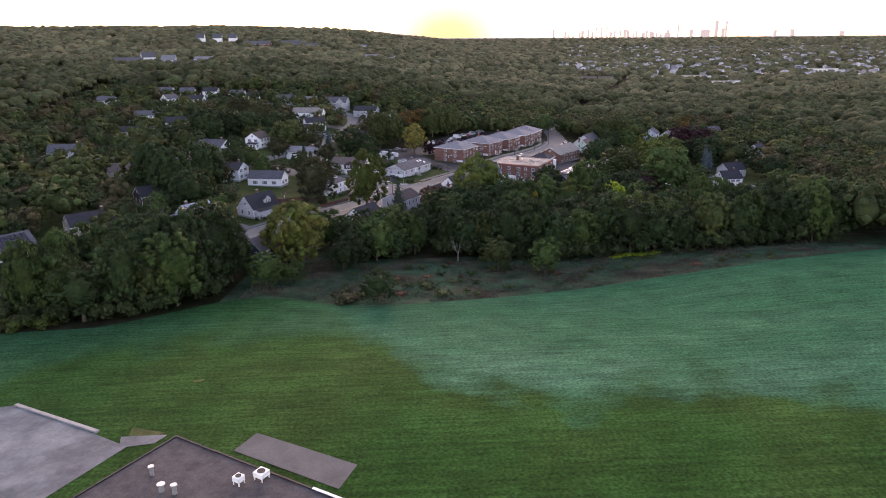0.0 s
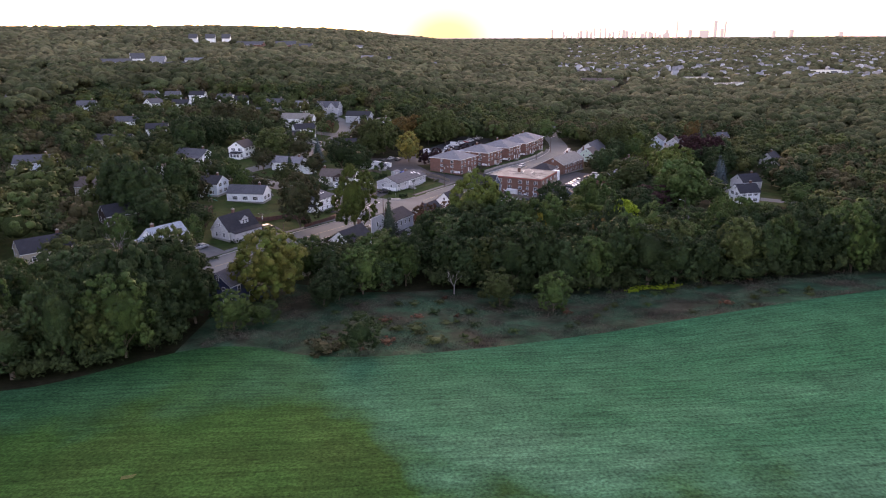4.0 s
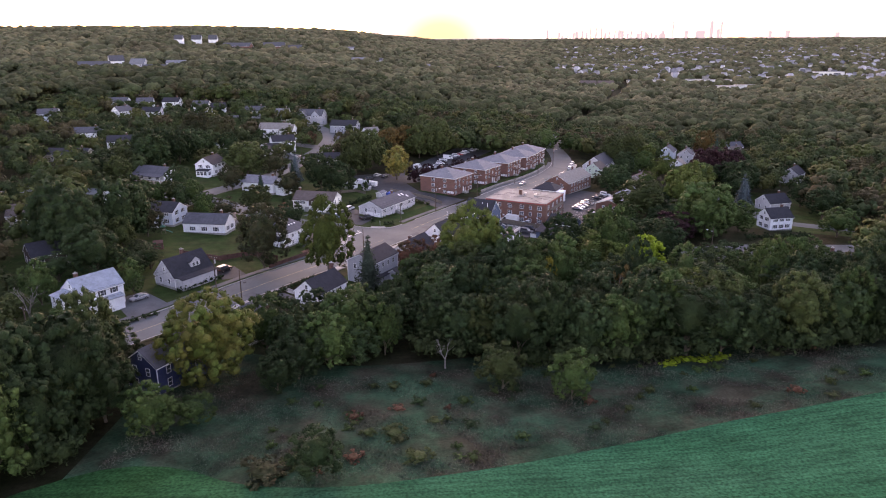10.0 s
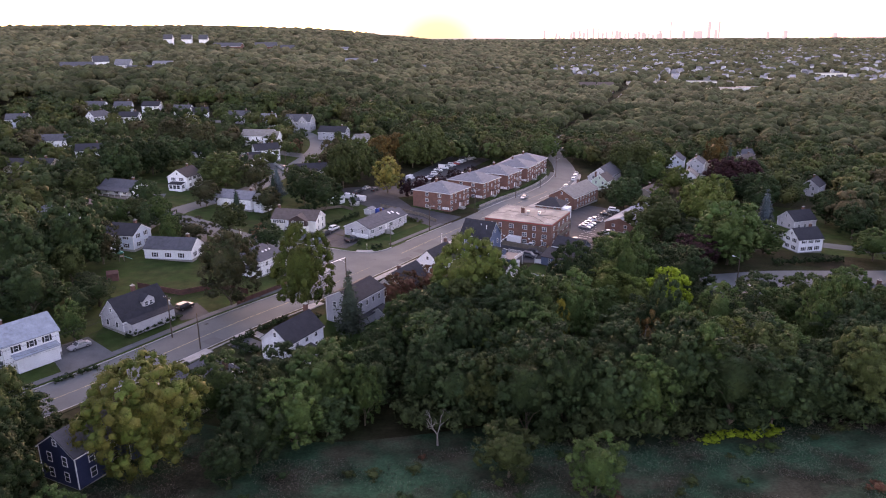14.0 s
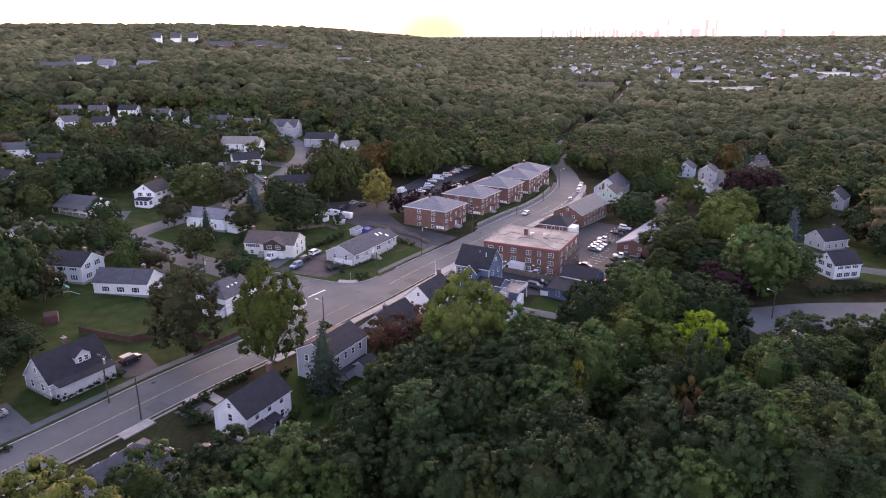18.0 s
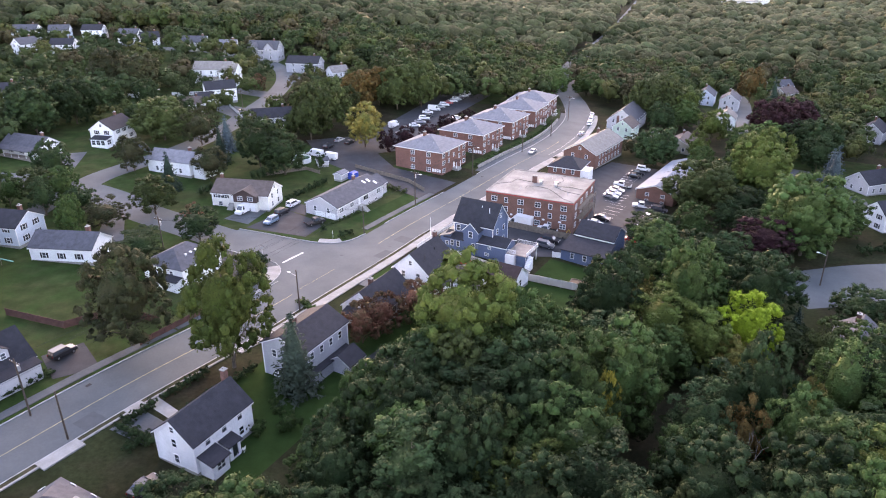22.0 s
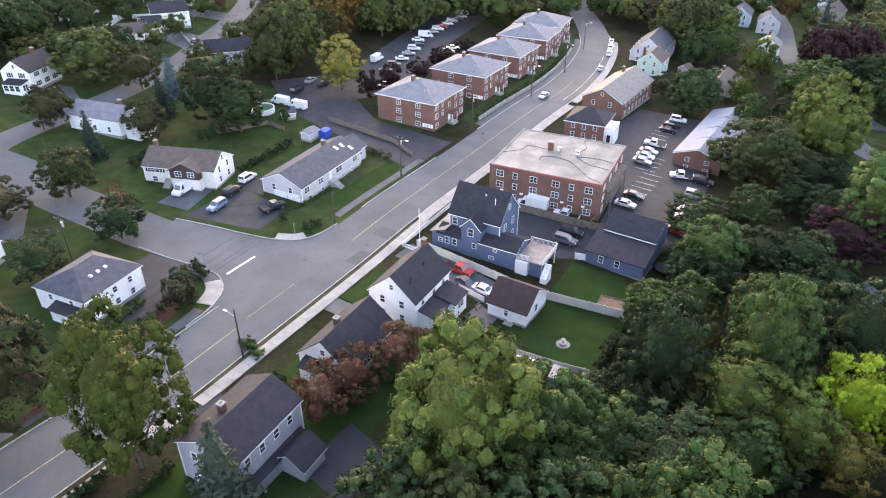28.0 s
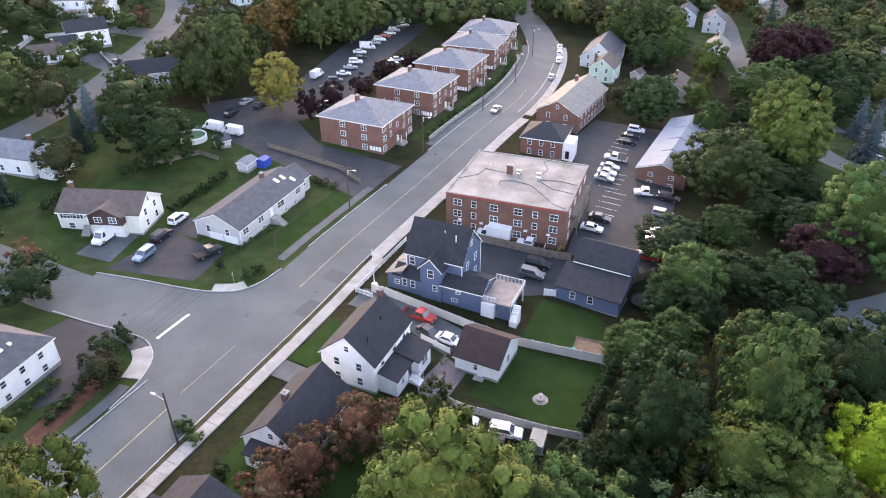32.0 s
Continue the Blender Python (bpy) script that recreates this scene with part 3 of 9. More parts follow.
ribbon("centre_line", stretch(MAIN, 318, 420), -0.06, 0.06, M["paint_yellow"], "faded pale yellow centre line", 0.062, category="road marking")
ribbon("edge_line", stretch(MAIN, 398, 450), 3.6, 3.69, M["paint_white"], "white edge line along the parking lane", 0.062, category="road marking")
ribbon("lane_line", stretch(MAIN, 293, 306), 0.04, 0.12, M["paint_yellow"], "short faded line at the junction", 0.062, category="road marking")
ribbon("stop_line", spline([(-25.9, 306.8), (-24, 309.7), (-21.9, 312.8)], 1.5), -0.25, 0.25, M["paint_white"], "white stop line across the side street", 0.075, category="road marking")
for q in ([(-2.5, 309.4), (0.4, 313.4), (-2.0, 315.0), (-5.0, 311.2)], [(3.2, 318.8), (5.4, 321.8), (2.0, 324.2), (-0.2, 321.2)], [(-46, 246), (-44, 249), (-47, 251), (-49, 248)]):
    draped("road_patch", [q], M["patch"], "darker rectangular asphalt repair", 0.064, category="road patch")
for x, y in ((-12.5, 311.5), (1.5, 322.5), (27, 366), (-1.0, 317.0)):
    g_ = Geo().tube((x, y, gz(x, y)), (x, y, gz(x, y) + 0.075), 0.38, 0.38, 16)
    tagged(g_.ob("manhole_cover", M["patch"]), "round iron manhole cover set in the street", "manhole cover")
for x, y in ((-27.6, 295.2), (28.5, 371.8), (-50.5, 257.8)):
    g_ = Geo().box(-0.45, 0.45, -0.3, 0.3, -0.1, 0.085)
    d_ = g_.ob("storm_drain", M["black"])
    d_.matrix_world = pose(x, y, gz(x, y), 0, 0, 56.6)
    tagged(d_, "black iron storm drain grate at the kerb", "drain")

# drives and car parks
def drive(q, m, label, dz=0.07):
    draped("driveway", q, M[m], label, dz, category="driveway")


drive([[(-38, 302.5), (-31.5, 308.5), (-40.5, 314), (-47, 307.5)], [(-40.3, 305.0), (-33.4, 305.0), (-35.4, 294.5), (-39.6, 292.5)]], "asphalt_new", "dark asphalt driveway by the corner house")
drive([[(-45.5, 334), (-38.5, 330.5), (-35, 341), (-41, 343)]], "asphalt_mid", "worn asphalt driveway of the raised ranch", 0.065)
drive([[(-38.5, 328.2), (-22.5, 322.6), (-18.3, 331.8), (-30.0, 341.5)], [(-30, 341.5), (-24, 337.5), (-24.5, 345), (-29.5, 348.5)]], "asphalt_new", "dark asphalt forecourt of the ranch house")
drive([[(8.5, 350.8), (19.5, 366), (0, 381), (-9.5, 371)], [(-9.5, 371), (0, 381), (-6, 397), (-24, 387)], [(-24, 387), (-6, 397), (-10, 420), (-33, 412)], [(-6, 397), (8, 404), (18, 440), (-10, 420)], [(-10, 420), (18, 440), (48, 505), (26, 508)]], "asphalt_new", "asphalt drive and car park behind the apartments")
drive([[(47.5, 324.5), (62, 315.5), (79, 343), (58, 345.5)], [(58, 345.5), (79, 343), (97, 384), (78, 393)], [(57, 345), (64, 349), (78, 393), (66, 379)]], "asphalt_new", "asphalt car park behind the brick block")
drive([[(27, 322.5), (30.5, 334.2), (47.5, 324.5), (45, 315)], [(31, 312), (27, 322.5), (45, 315), (41.5, 311.5)]], "asphalt_new", "dark asphalt yard beside the brick block")
drive([[(4.4, 312.8), (7.6, 317.4), (14.6, 312.4), (11.6, 308.0)], [(11.6, 308), (14.6, 312.4), (25, 301.5), (19, 297.5)]], "asphalt_mid", "worn asphalt drive between the houses")
drive([[(-8.0, 296.3), (-5.6, 299.4), (-0.4, 295.6), (-2.4, 292.4)]], "asphalt_mid", "worn asphalt drive of the white house")
drive([[(-43, 246.6), (-39.5, 251.3), (-33.5, 247), (-36.5, 242.8)]], "asphalt_mid", "worn asphalt drive by the white house")
drive([[(-24.5, 272.5), (-21.5, 276.5), (-15, 273), (-18, 269.5)], [(-8, 262), (-2, 270), (4, 263), (-2, 256)]], "asphalt_new", "dark asphalt drive by the grey house")
drive([[(-72.5, 232.5), (-65, 241.0), (-75, 250), (-81, 243.5)]], "asphalt_mid", "worn asphalt drive by the colonial house")
drive([[(-57, 259.5), (-50.5, 263), (-56.5, 271), (-62, 266.5)]], "asphalt_new", "dark asphalt drive by the cape house")
drive([[(-56, 223), (-50, 232), (-43, 232), (-50, 219)]], "asphalt_mid", "worn asphalt drive under the trees")
drive([[(-108, 366), (-100, 372), (-103, 390), (-112, 386)], [(-86, 394), (-80, 389), (-88, 402), (-93, 404)], [(-97, 352), (-90, 350), (-92, 328), (-98, 330)], [(-78, 340), (-72, 336), (-66, 318), (-72, 316)], [(-66, 440), (-60, 452), (-72, 458), (-76, 450)], [(-56, 470), (-54, 480), (-72, 486), (-74, 478)], [(-52, 500), (-52, 512), (-38, 516), (-36, 506)]], "asphalt_mid", "asphalt house drive off the residential street")
drive([[(140, 355), (147, 347), (152, 360), (146, 366)], [(137, 385), (140, 395), (150, 390), (150, 380)]], "asphalt_mid", "asphalt house drive off the back street")
draped("patio", [[(13.5, 291.2), (19.0, 297.4), (21.6, 293.2), (17.4, 287.6)]], M["pavers"], "mauve-grey paved patio behind the white house", 0.07, category="patio")
draped("flower_bed", [[(-37.2, 284.8), (-39.4, 287.6), (-34.4, 297.4), (-31.6, 295.6)], [(-31.6, 295.6), (-34.4, 297.4), (-33.6, 303.4), (-30.0, 302.6)]], M["mulch"], "red-brown mulch bed along the footpath", 0.06, category="flower bed")
draped("garden_path", [[(-39.6, 252.8), (-38.2, 254.6), (-32.8, 250.0), (-34.0, 248.4)]], M["concrete"], "pale concrete garden path between hedges", 0.08, category="path")
# lines of the car park
PAINT = tagged(new("parking_lines"), "white parking bay lines", "road marking", kind="structure")
for x0, y0, n in ((60.5, 339.5, 5), (66.2, 351.5, 4), (76, 371, 5), (66, 322.5, 5)):
    for i in range(n):
        cx, cy = x0 + i * 1.63, y0 + i * 2.3
        d_ = np.array((math.cos(radians(-33)), math.sin(radians(-33))))
        a_, b_ = np.array((cx, cy)) - d_ * 2.4, np.array((cx, cy)) + d_ * 2.4
        w_ = np.array((-d_[1], d_[0])) * 0.06
        draped("line", [(a_ - w_, b_ - w_, b_ + w_, a_ + w_)], M["paint_white"], "", 0.09, parent=PAINT)
# the school grounds at the start
draped("playground", [[(-104, 101), (-71.8, 110.1), (-62, 84), (-94, 72)], [(-71.8, 110.1), (-48.5, 94.6), (-55, 80), (-62, 84)], [(-50.5, 97.5), (-44, 97.5), (-45, 95.2), (-49.5, 94.4)]], mat("playground_asphalt", (0.085, 0.1, 0.108), 0.85, var=0.25, scale=0.35, fine=2.0, col2=(0.15, 0.165, 0.17), mix_scale=0.12, coord="World"), "cracked pale asphalt playground", 0.16, category="playground")
Geo().slab([(-71.8, 110.1, gz(-71.8, 110.1) + 0.42), (-54.3, 99.4, gz(-54.3, 99.4) + 0.42), (-54.6, 98.9, gz(-54.6, 98.9) + 0.42), (-72.1, 109.6, gz(-72.1, 109.6) + 0.42)], 0.5).ob("kerb", M["concrete"])["kind"] = "structure"
draped("asphalt_pad", [[(-31.4, 96.9), (-16.6, 87.6), (-18.4, 82.5), (-33.5, 92.3)]], M["asphalt_mid"], "square worn asphalt pad beside the roof", 0.16, category="pavement")
draped("dirt_patch", [[(-50, 100.2), (-44.5, 98.2), (-45, 96.5), (-49.5, 97.5)], [(-46.5, 116.5), (-44.6, 117), (-44.8, 116), (-46.3, 115.6)]], M["dry_grass"], "bare worn patch in the grass", 0.13, category="ground patch")

# ---- houses ----
SHARED = {}


def weld(ob):
    """Joins the touching corners of one part."""
    bm = bmesh.new()
    bm.from_mesh(ob.data)
    bmesh.ops.remove_doubles(bm, verts=bm.verts, dist=0.003)
    bm.to_mesh(ob.data)
    bm.free()


def window_meshes(w, h, trim):
    key = (round(w, 2), round(h, 2), trim)
    if key not in SHARED:
        g, b = Geo(), 0.09
        xs = [-w / 2 - b, -w / 2] + ([-0.04, 0.04] if w > 1.3 else []) + [w / 2, w / 2 + b]
        zs = [-b, 0, h / 2 - 0.03, h / 2 + 0.03, h, h + b]
        nx, nz = len(xs), len(zs)

        def solid(i, k):
            return 0 <= i < nx - 1 and 0 <= k < nz - 1 and (i in (0, nx - 2) or k in (0, 2, 4) or (nx == 6 and i == 2))

        def vid(i, k, s):
            return (i * nz + k) * 2 + s

        fs = []
        for i in range(nx - 1):
            for k in range(nz - 1):
                if solid(i, k):
                    fs.append((vid(i, k, 0), vid(i + 1, k, 0), vid(i + 1, k + 1, 0), vid(i, k + 1, 0)))
                    for (di, dk), (p, q) in (((-1, 0), ((i, k), (i, k + 1))), ((1, 0), ((i + 1, k), (i + 1, k + 1))), ((0, -1), ((i, k), (i + 1, k))), ((0, 1), ((i, k + 1), (i + 1, k + 1)))):
                        if not solid(i + di, k + dk):
                            fs.append((vid(*p, 0), vid(*q, 0), vid(*q, 1), vid(*p, 1)))
        g.add([(x, y, z) for x in xs for z in zs for y in (-0.07, 0.02)], fs)
        SHARED[key] = (g.data("window", M[trim]), Geo().box(-w / 2, w / 2, -0.03, 0.02, 0, h).data("pane", M["glass"]))
    return SHARED[key]


def window(parent, x, y, z, rot, w=0.85, h=1.35, trim="trim", shutters=""):
    f, p = window_meshes(w, h, trim)
    o = new("window", f)
    o.parent = parent
    o.matrix_basis = pose(x, y, z, 0, 0, rot)
    q = new("pane", p)
    q.parent = o
    if shutters:
        for s in (-1, 1):
            k = ("shutter", round(h, 2), shutters)
            if k not in SHARED:
                SHARED[k] = Geo().box(-0.2, 0.2, -0.05, 0.0, 0, h).data("shutter", M[shutters])
            c = new("shutter", SHARED[k])
            c.parent = o
            c.matrix_basis = pose(s * (w / 2 + 0.33), 0, 0)
    return o


def wall_windows(parent, L, W, rows, front, back, left, right, **kw):
    """Windows in rows of given sill heights; front/back/left/right: how many on that wall."""
    for z in rows:
        for n, fx in ((front, lambda u: (u * L, -W / 2, 0)), (back, lambda u: (u * L, W / 2, 180)), (left, lambda u: (-L / 2, u * W, -90)), (right, lambda u: (L / 2, u * W, 90))):
            for i in range(n):
                u = ((i + 0.5) / n - 0.5) * 0.84
                x, y, r = fx(u)
                window(parent, x, y, z, r, **kw)


def door(parent, x, y, z, rot, mat_="trim", w=0.95, h=2.05):
    k = ("door", mat_, w, h)
    if k not in SHARED:
        g = Geo()
        g.box(-w / 2, w / 2, -0.04, 0.02, 0, h)
        g.box(-w / 2 + 0.12, w / 2 - 0.12, -0.06, -0.03, 0.25, h * 0.45)
        g.box(-w / 2 + 0.12, w / 2 - 0.12, -0.06, -0.03, h * 0.52, h - 0.2)
        SHARED[k] = g.data("door", M[mat_])
    o = new("door", SHARED[k])
    o.parent = parent
    o.matrix_basis = pose(x, y, z, 0, 0, rot)
    return o


def chimney(parent, x, y, z0, z1, w=0.8, d=0.8):
    g = Geo().box(x - w / 2, x + w / 2, y - d / 2, y + d / 2, z0, z1)
    c = g.ob("chimney", M["chimney"], parent, "red brick chimney")
    cap = Geo().box(x - w / 2 - 0.06, x + w / 2 + 0.06, y - d / 2 - 0.06, y + d / 2 + 0.06, z1, z1 + 0.12)
    cap.box(x - 0.15, x + 0.15, y - 0.15, y + 0.15, z1 + 0.12, z1 + 0.42)
    cap.ob("cap", M["concrete"], c)
    return c


def gable_body(g, L, W, eave, rise, x=0.0, y=0.0, z0=-2.5):
    g.prism([(y - W / 2, z0), (y + W / 2, z0), (y + W / 2, eave), (y, eave + rise), (y - W / 2, eave)], x - L / 2, x + L / 2, 0)


def gable_roof(parent, L, W, eave, rise, material, x=0.0, y=0.0, over=0.35, t=0.16, axis=0, name="roof"):
    """Two slopes with their overhang, and the white rake and eave boards under them."""
    k = rise / (W / 2)
    zo = eave - over * k + 0.12
    r, f = Geo(), Geo()
    def P(a, b, z):
        return (x + a, y + b, z) if axis == 0 else (x - b, y + a, z)
    for s in (-1, 1):
        a, b = L / 2 + over, s * (W / 2 + over)
        pts = [P(-a, b, zo), P(a, b, zo), P(a, 0, eave + rise + 0.12), P(-a, 0, eave + rise + 0.12)]
        r.slab(pts, t)
        w = 0.2
        for q in (-1, 1):
            xx = q * (a - 0.02)
            x2 = q * (a - 0.14)
            lo = [P(xx, b, zo - t - 0.002), P(xx, 0, eave + rise + 0.118 - t), P(x2, 0, eave + rise + 0.118 - t), P(x2, b, zo - t - 0.002)]
            f.slab(lo, w)
        bb = s * (W / 2 + over - 0.12)
        f.slab([P(-a + 0.14, b, zo - t - 0.002), P(a - 0.14, b, zo - t - 0.002), P(a - 0.14, bb, zo - t - 0.002), P(-a + 0.14, bb, zo - t - 0.002)], w)
    o = r.ob(name, material, parent)
    weld(f.ob("fascia", M["trim"], o, "white fascia boards"))
    return o


def hip_roof(parent, L, W, eave, rise, material, x=0.0, y=0.0, over=0.5, ridge=None, name="roof"):
    a, b = L / 2 + over, W / 2 + over
    r = max(0.2, (L - W) / 2 if ridge is None else ridge / 2)
    z0, z1 = eave, eave + rise
    v = [(x - a, y - b, z0), (x + a, y - b, z0), (x + a, y + b, z0), (x - a, y + b, z0), (x - r, y, z1), (x + r, y, z1)]
    g = Geo()
    g.add(v, [(0, 1, 5, 4), (1, 2, 5), (2, 3, 4, 5), (3, 0, 4), (3, 2, 1, 0)])
    o = g.ob(name, material, parent)
    f = Geo()
    for q in ((-a, a, -b, -b + 0.1), (-a, a, b - 0.1, b), (-a, -a + 0.1, -b + 0.1, b - 0.1), (a - 0.1, a, -b + 0.1, b - 0.1)):
        f.box(*q, z0 - 0.22, z0 - 0.003)
    weld(f.ob("fascia", M["trim"], o, "white fascia boards"))
    return o


def house(x, y, rot, L, W, eave, rise, wall, roof, label, win=(3, 3, 2, 2), rows=None, hip=False, chim=None, door_at=None, shutters="", name="house", group="", dz=0.25, z=None, over=0.35, wsize=(0.85, 1.3), ridge=None):
    """A house on its foundation: the ridge lies along its own x; the front looks to -y."""
    h = root(name, x, y, rot, label, "house", group, z=z, dz=dz)
    Geo().box(-L / 2 - 0.03, L / 2 + 0.03, -W / 2 - 0.03, W / 2 + 0.03, -3.0, 0.35).ob("foundation", M["concrete"], h, "concrete foundation")
    g = Geo()
    if hip:
        g.box(-L / 2, L / 2, -W / 2, W / 2, 0.35, eave)
    else:
        gable_body(g, L, W, eave, rise, z0=0.35)
    g.ob("wall", M[wall], h)
    if hip:
        hip_roof(h, L, W, eave, rise, M[roof], over=over, ridge=ridge)
    else:
        gable_roof(h, L, W, eave, rise, M[roof], over=over)
    if not wall.startswith("brick") and y < 470:
        c = Geo().box(-0.07, 0.07, -0.07, 0.07, 0.36, eave - 0.25).data("corner_board", M["trim"])
        for sx in (-1, 1):
            for sy in (-1, 1):
                o = new("corner_board", c)
                o.parent = h
                o.matrix_basis = pose(sx * L / 2, sy * W / 2, 0)
    rows = rows if rows is not None else ([0.95, 3.65] if eave > 4.4 else [1.0])
    wall_windows(h, L, W, rows, *win, w=wsize[0], h=wsize[1], shutters=shutters)
    if not hip and rise > 2.6:
        for s in (-1, 1):
            window(h, s * L / 2, 0, eave + rise * 0.28, 90 * s, 0.7, 0.9)
    if chim is not None:
        chimney(h, chim[0], chim[1], eave - 0.5, eave + rise + (chim[2] if len(chim) > 2 else 0.9))
    if door_at is not None:
        dx, dy, dr = door_at
        door(h, dx, dy, 0.45, dr)
        Geo().box(-0.9, 0.9, -1.3, -0.02, -1.5, 0.4).ob("landing", M["concrete"], h).matrix_basis = pose(dx, dy, 0, 0, 0, dr)
        Geo().box(-0.9, 0.9, -1.65, -1.3, -1.5, 0.2).ob("step", M["concrete"], h).matrix_basis = pose(dx, dy, 0, 0, 0, dr)
    return h


def lean_to(parent, x0, x1, y0, y1, z0, zlow, zhigh, wall, roof, low="-y", name="porch"):
    """A low wing with a single slope, falling towards -y, +y, -x or +x."""
    zz = {"-y": (zlow, zlow, zhigh, zhigh), "+y": (zhigh, zhigh, zlow, zlow), "-x": (zlow, zhigh, zhigh, zlow), "+x": (zhigh, zlow, zlow, zhigh)}[low]
    c = [(x0, y0), (x1, y0), (x1, y1), (x0, y1)]
    g = Geo()
    g.add([(a, b, z0) for a, b in c] + [(a, b, z) for (a, b), z in zip(c, zz)], [(3, 2, 1, 0), (4, 5, 6, 7), (0, 1, 5, 4), (1, 2, 6, 5), (2, 3, 7, 6), (3, 0, 4, 7)])
    w = g.ob(name, M[wall], parent)
    o = 0.3
    cx, cy = (x0 + x1) / 2, (y0 + y1) / 2
    pts = []
    for (a, b), z in zip(c, zz):
        pts.append((a + math.copysign(o, a - cx), b + math.copysign(o, b - cy), z + 0.17))
    Geo().slab(pts, 0.15).ob("roof", M[roof], w)
    return w


def dormer(parent, x, y, z, w, h, depth, rise, wall, roof, face=-1, wins=1):
    """A gabled dormer whose face looks to -y (face=-1) or +y."""
    g = Geo()
    y0, y1 = (y, y + depth) if face < 0 else (y - depth, y)
    g.prism([(x - w / 2, z - 1.0), (x + w / 2, z - 1.0), (x + w / 2, z + h), (x, z + h + rise), (x - w / 2, z + h)], y0, y1, 1)
    d = g.ob("dormer", M[wall], parent)
    k = rise / (w / 2)
    r = Geo()
    for s in (-1, 1):
        o = 0.25
        ya, yb = y0 - (0.25 if face < 0 else 0), y1 + (0.25 if face > 0 else 0)
        r.slab([(x + s * (w / 2 + o), ya, z + h - o * k + 0.12), (x + s * (w / 2 + o), yb, z + h - o * k + 0.12), (x, yb, z + h + rise + 0.12), (x, ya, z + h + rise + 0.12)], 0.12)
    r.ob("dormer_roof", M[roof], d)
    for i in range(wins):
        u = ((i + 0.5) / wins - 0.5) * (w * 0.8)
        o = window(d, x + u, y + (0 if face < 0 else 0), z + 0.15, 0 if face < 0 else 180, 0.75, 1.0)
    return d

# ---- the houses and larger buildings ----

def flat_brick():
    """The flat-roofed brick block with a red cornice."""
    L, W, H = 24.7, 21.8, 8.3
    b = root("apartment_block", 41.8, 341.0, -29.5, "flat-roofed brown brick apartment block with red cornice", "building", z=-1.9)
    Geo().box(-L / 2, L / 2, -W / 2, W / 2, -2.5, H).ob("wall", M["brick_brown"], b)
    r = Geo().box(-L / 2 + 0.25, L / 2 - 0.25, -W / 2 + 0.25, W / 2 - 0.25, H, H + 0.06)
    roof = r.ob("roof", M["membrane"], b, "stained pale membrane roof")
    e = Geo()
    for q in ((-L / 2 - 0.12, L / 2 + 0.12, -W / 2 - 0.12, -W / 2 + 0.25), (-L / 2 - 0.12, L / 2 + 0.12, W / 2 - 0.25, W / 2 + 0.12), (-L / 2 - 0.12, -L / 2 + 0.25, -W / 2 + 0.25, W / 2 - 0.25), (L / 2 - 0.25, L / 2 + 0.12, -W / 2 + 0.25, W / 2 - 0.25)):
        e.box(*q, H + 0.02, H + 0.2)
    e.ob("parapet", M["membrane"], b, "low pale parapet edge")
    e = Geo()
    for q in ((-L / 2 - 0.09, L / 2 + 0.09, -W / 2 - 0.09, -W / 2), (-L / 2 - 0.09, L / 2 + 0.09, W / 2, W / 2 + 0.09), (-L / 2 - 0.09, -L / 2, -W / 2, W / 2), (L / 2, L / 2 + 0.09, -W / 2, W / 2)):
        e.box(*q, H - 0.3, H + 0.016)
    e.ob("cornice", M["red_trim"], b, "red metal cornice")
    for pts in (((-3.2, -4.5, 1.2), (-3.4, -2.5, 0), (-1.0, -1.6, 0), (3.0, -2.4, 0), (6.0, -5.5, 0), (9.0, -8.8, 0), (11.8, -10.2, 0)), ((-12.0, -4.0, 0), (-8.6, -1.0, 0), (-8.2, 2.2, 0), (-3.4, 1.5, 0)), ((3.6, 2.4, 0), (4.6, 6.0, 0), (3.0, 9.5, 0), (4.0, 10.7, 0)), ((3.8, 0.4, 0), (8.0, 1.4, 0), (12.2, 0.6, 0)), ((4.0, 0.2, 0), (7.4, -2.6, 0), (12.1, -3.4, 0))):
        c_ = Geo()
        for p0, p1 in zip(pts[:-1], pts[1:]):
            c_.tube((p0[0], p0[1], H + 0.1), (p1[0], p1[1], H + 0.1), 0.045, 0.045, 5)
        c_.ob("roof_cable", M["black"], b, "black cable lying on the roof")
    for z in (0.75, 3.3, 5.85):
        for i, u in enumerate((-0.4, -0.26, -0.09, 0.11, 0.25, 0.4)):
            window(b, u * L, -W / 2, z, 0, 1.5 if i in (0, 2, 3, 5) else 0.9, 1.3)
        for u in (-0.36, -0.12, 0.12, 0.36):
            window(b, -L / 2, u * W, z, -90, 1.4, 1.3)
            window(b, L / 2, u * W, z, 90, 1.4, 1.3)
    for i in range(5):
        u = -L / 2 + 3.0 + i * 4.6
        Geo().box(u - 0.35, u + 0.35, -W / 2 - 0.22, -W / 2 - 0.0, 2.4, 2.8).ob("air_conditioner", M["trim"], b, "white wall air conditioner")
    c = Geo().box(-3.2, -2.0, 1.2, 2.0, H + 0.06, H + 2.0).ob("chimney", M["chimney"], b, "dark brick chimney stack")
    Geo().box(-3.3, -1.9, 1.1, 2.1, H + 2.0, H + 2.15).ob("cap", M["concrete"], c)
    for x, y, s in ((-0.8, 2.2, 0.7), (-0.6, 1.0, 0.5), (3.6, 2.0, 0.8), (3.9, 0.4, 0.6)):
        v = Geo().box(x - s / 2, x + s / 2, y - s / 2, y + s / 2, H + 0.06, H + 0.06 + s)
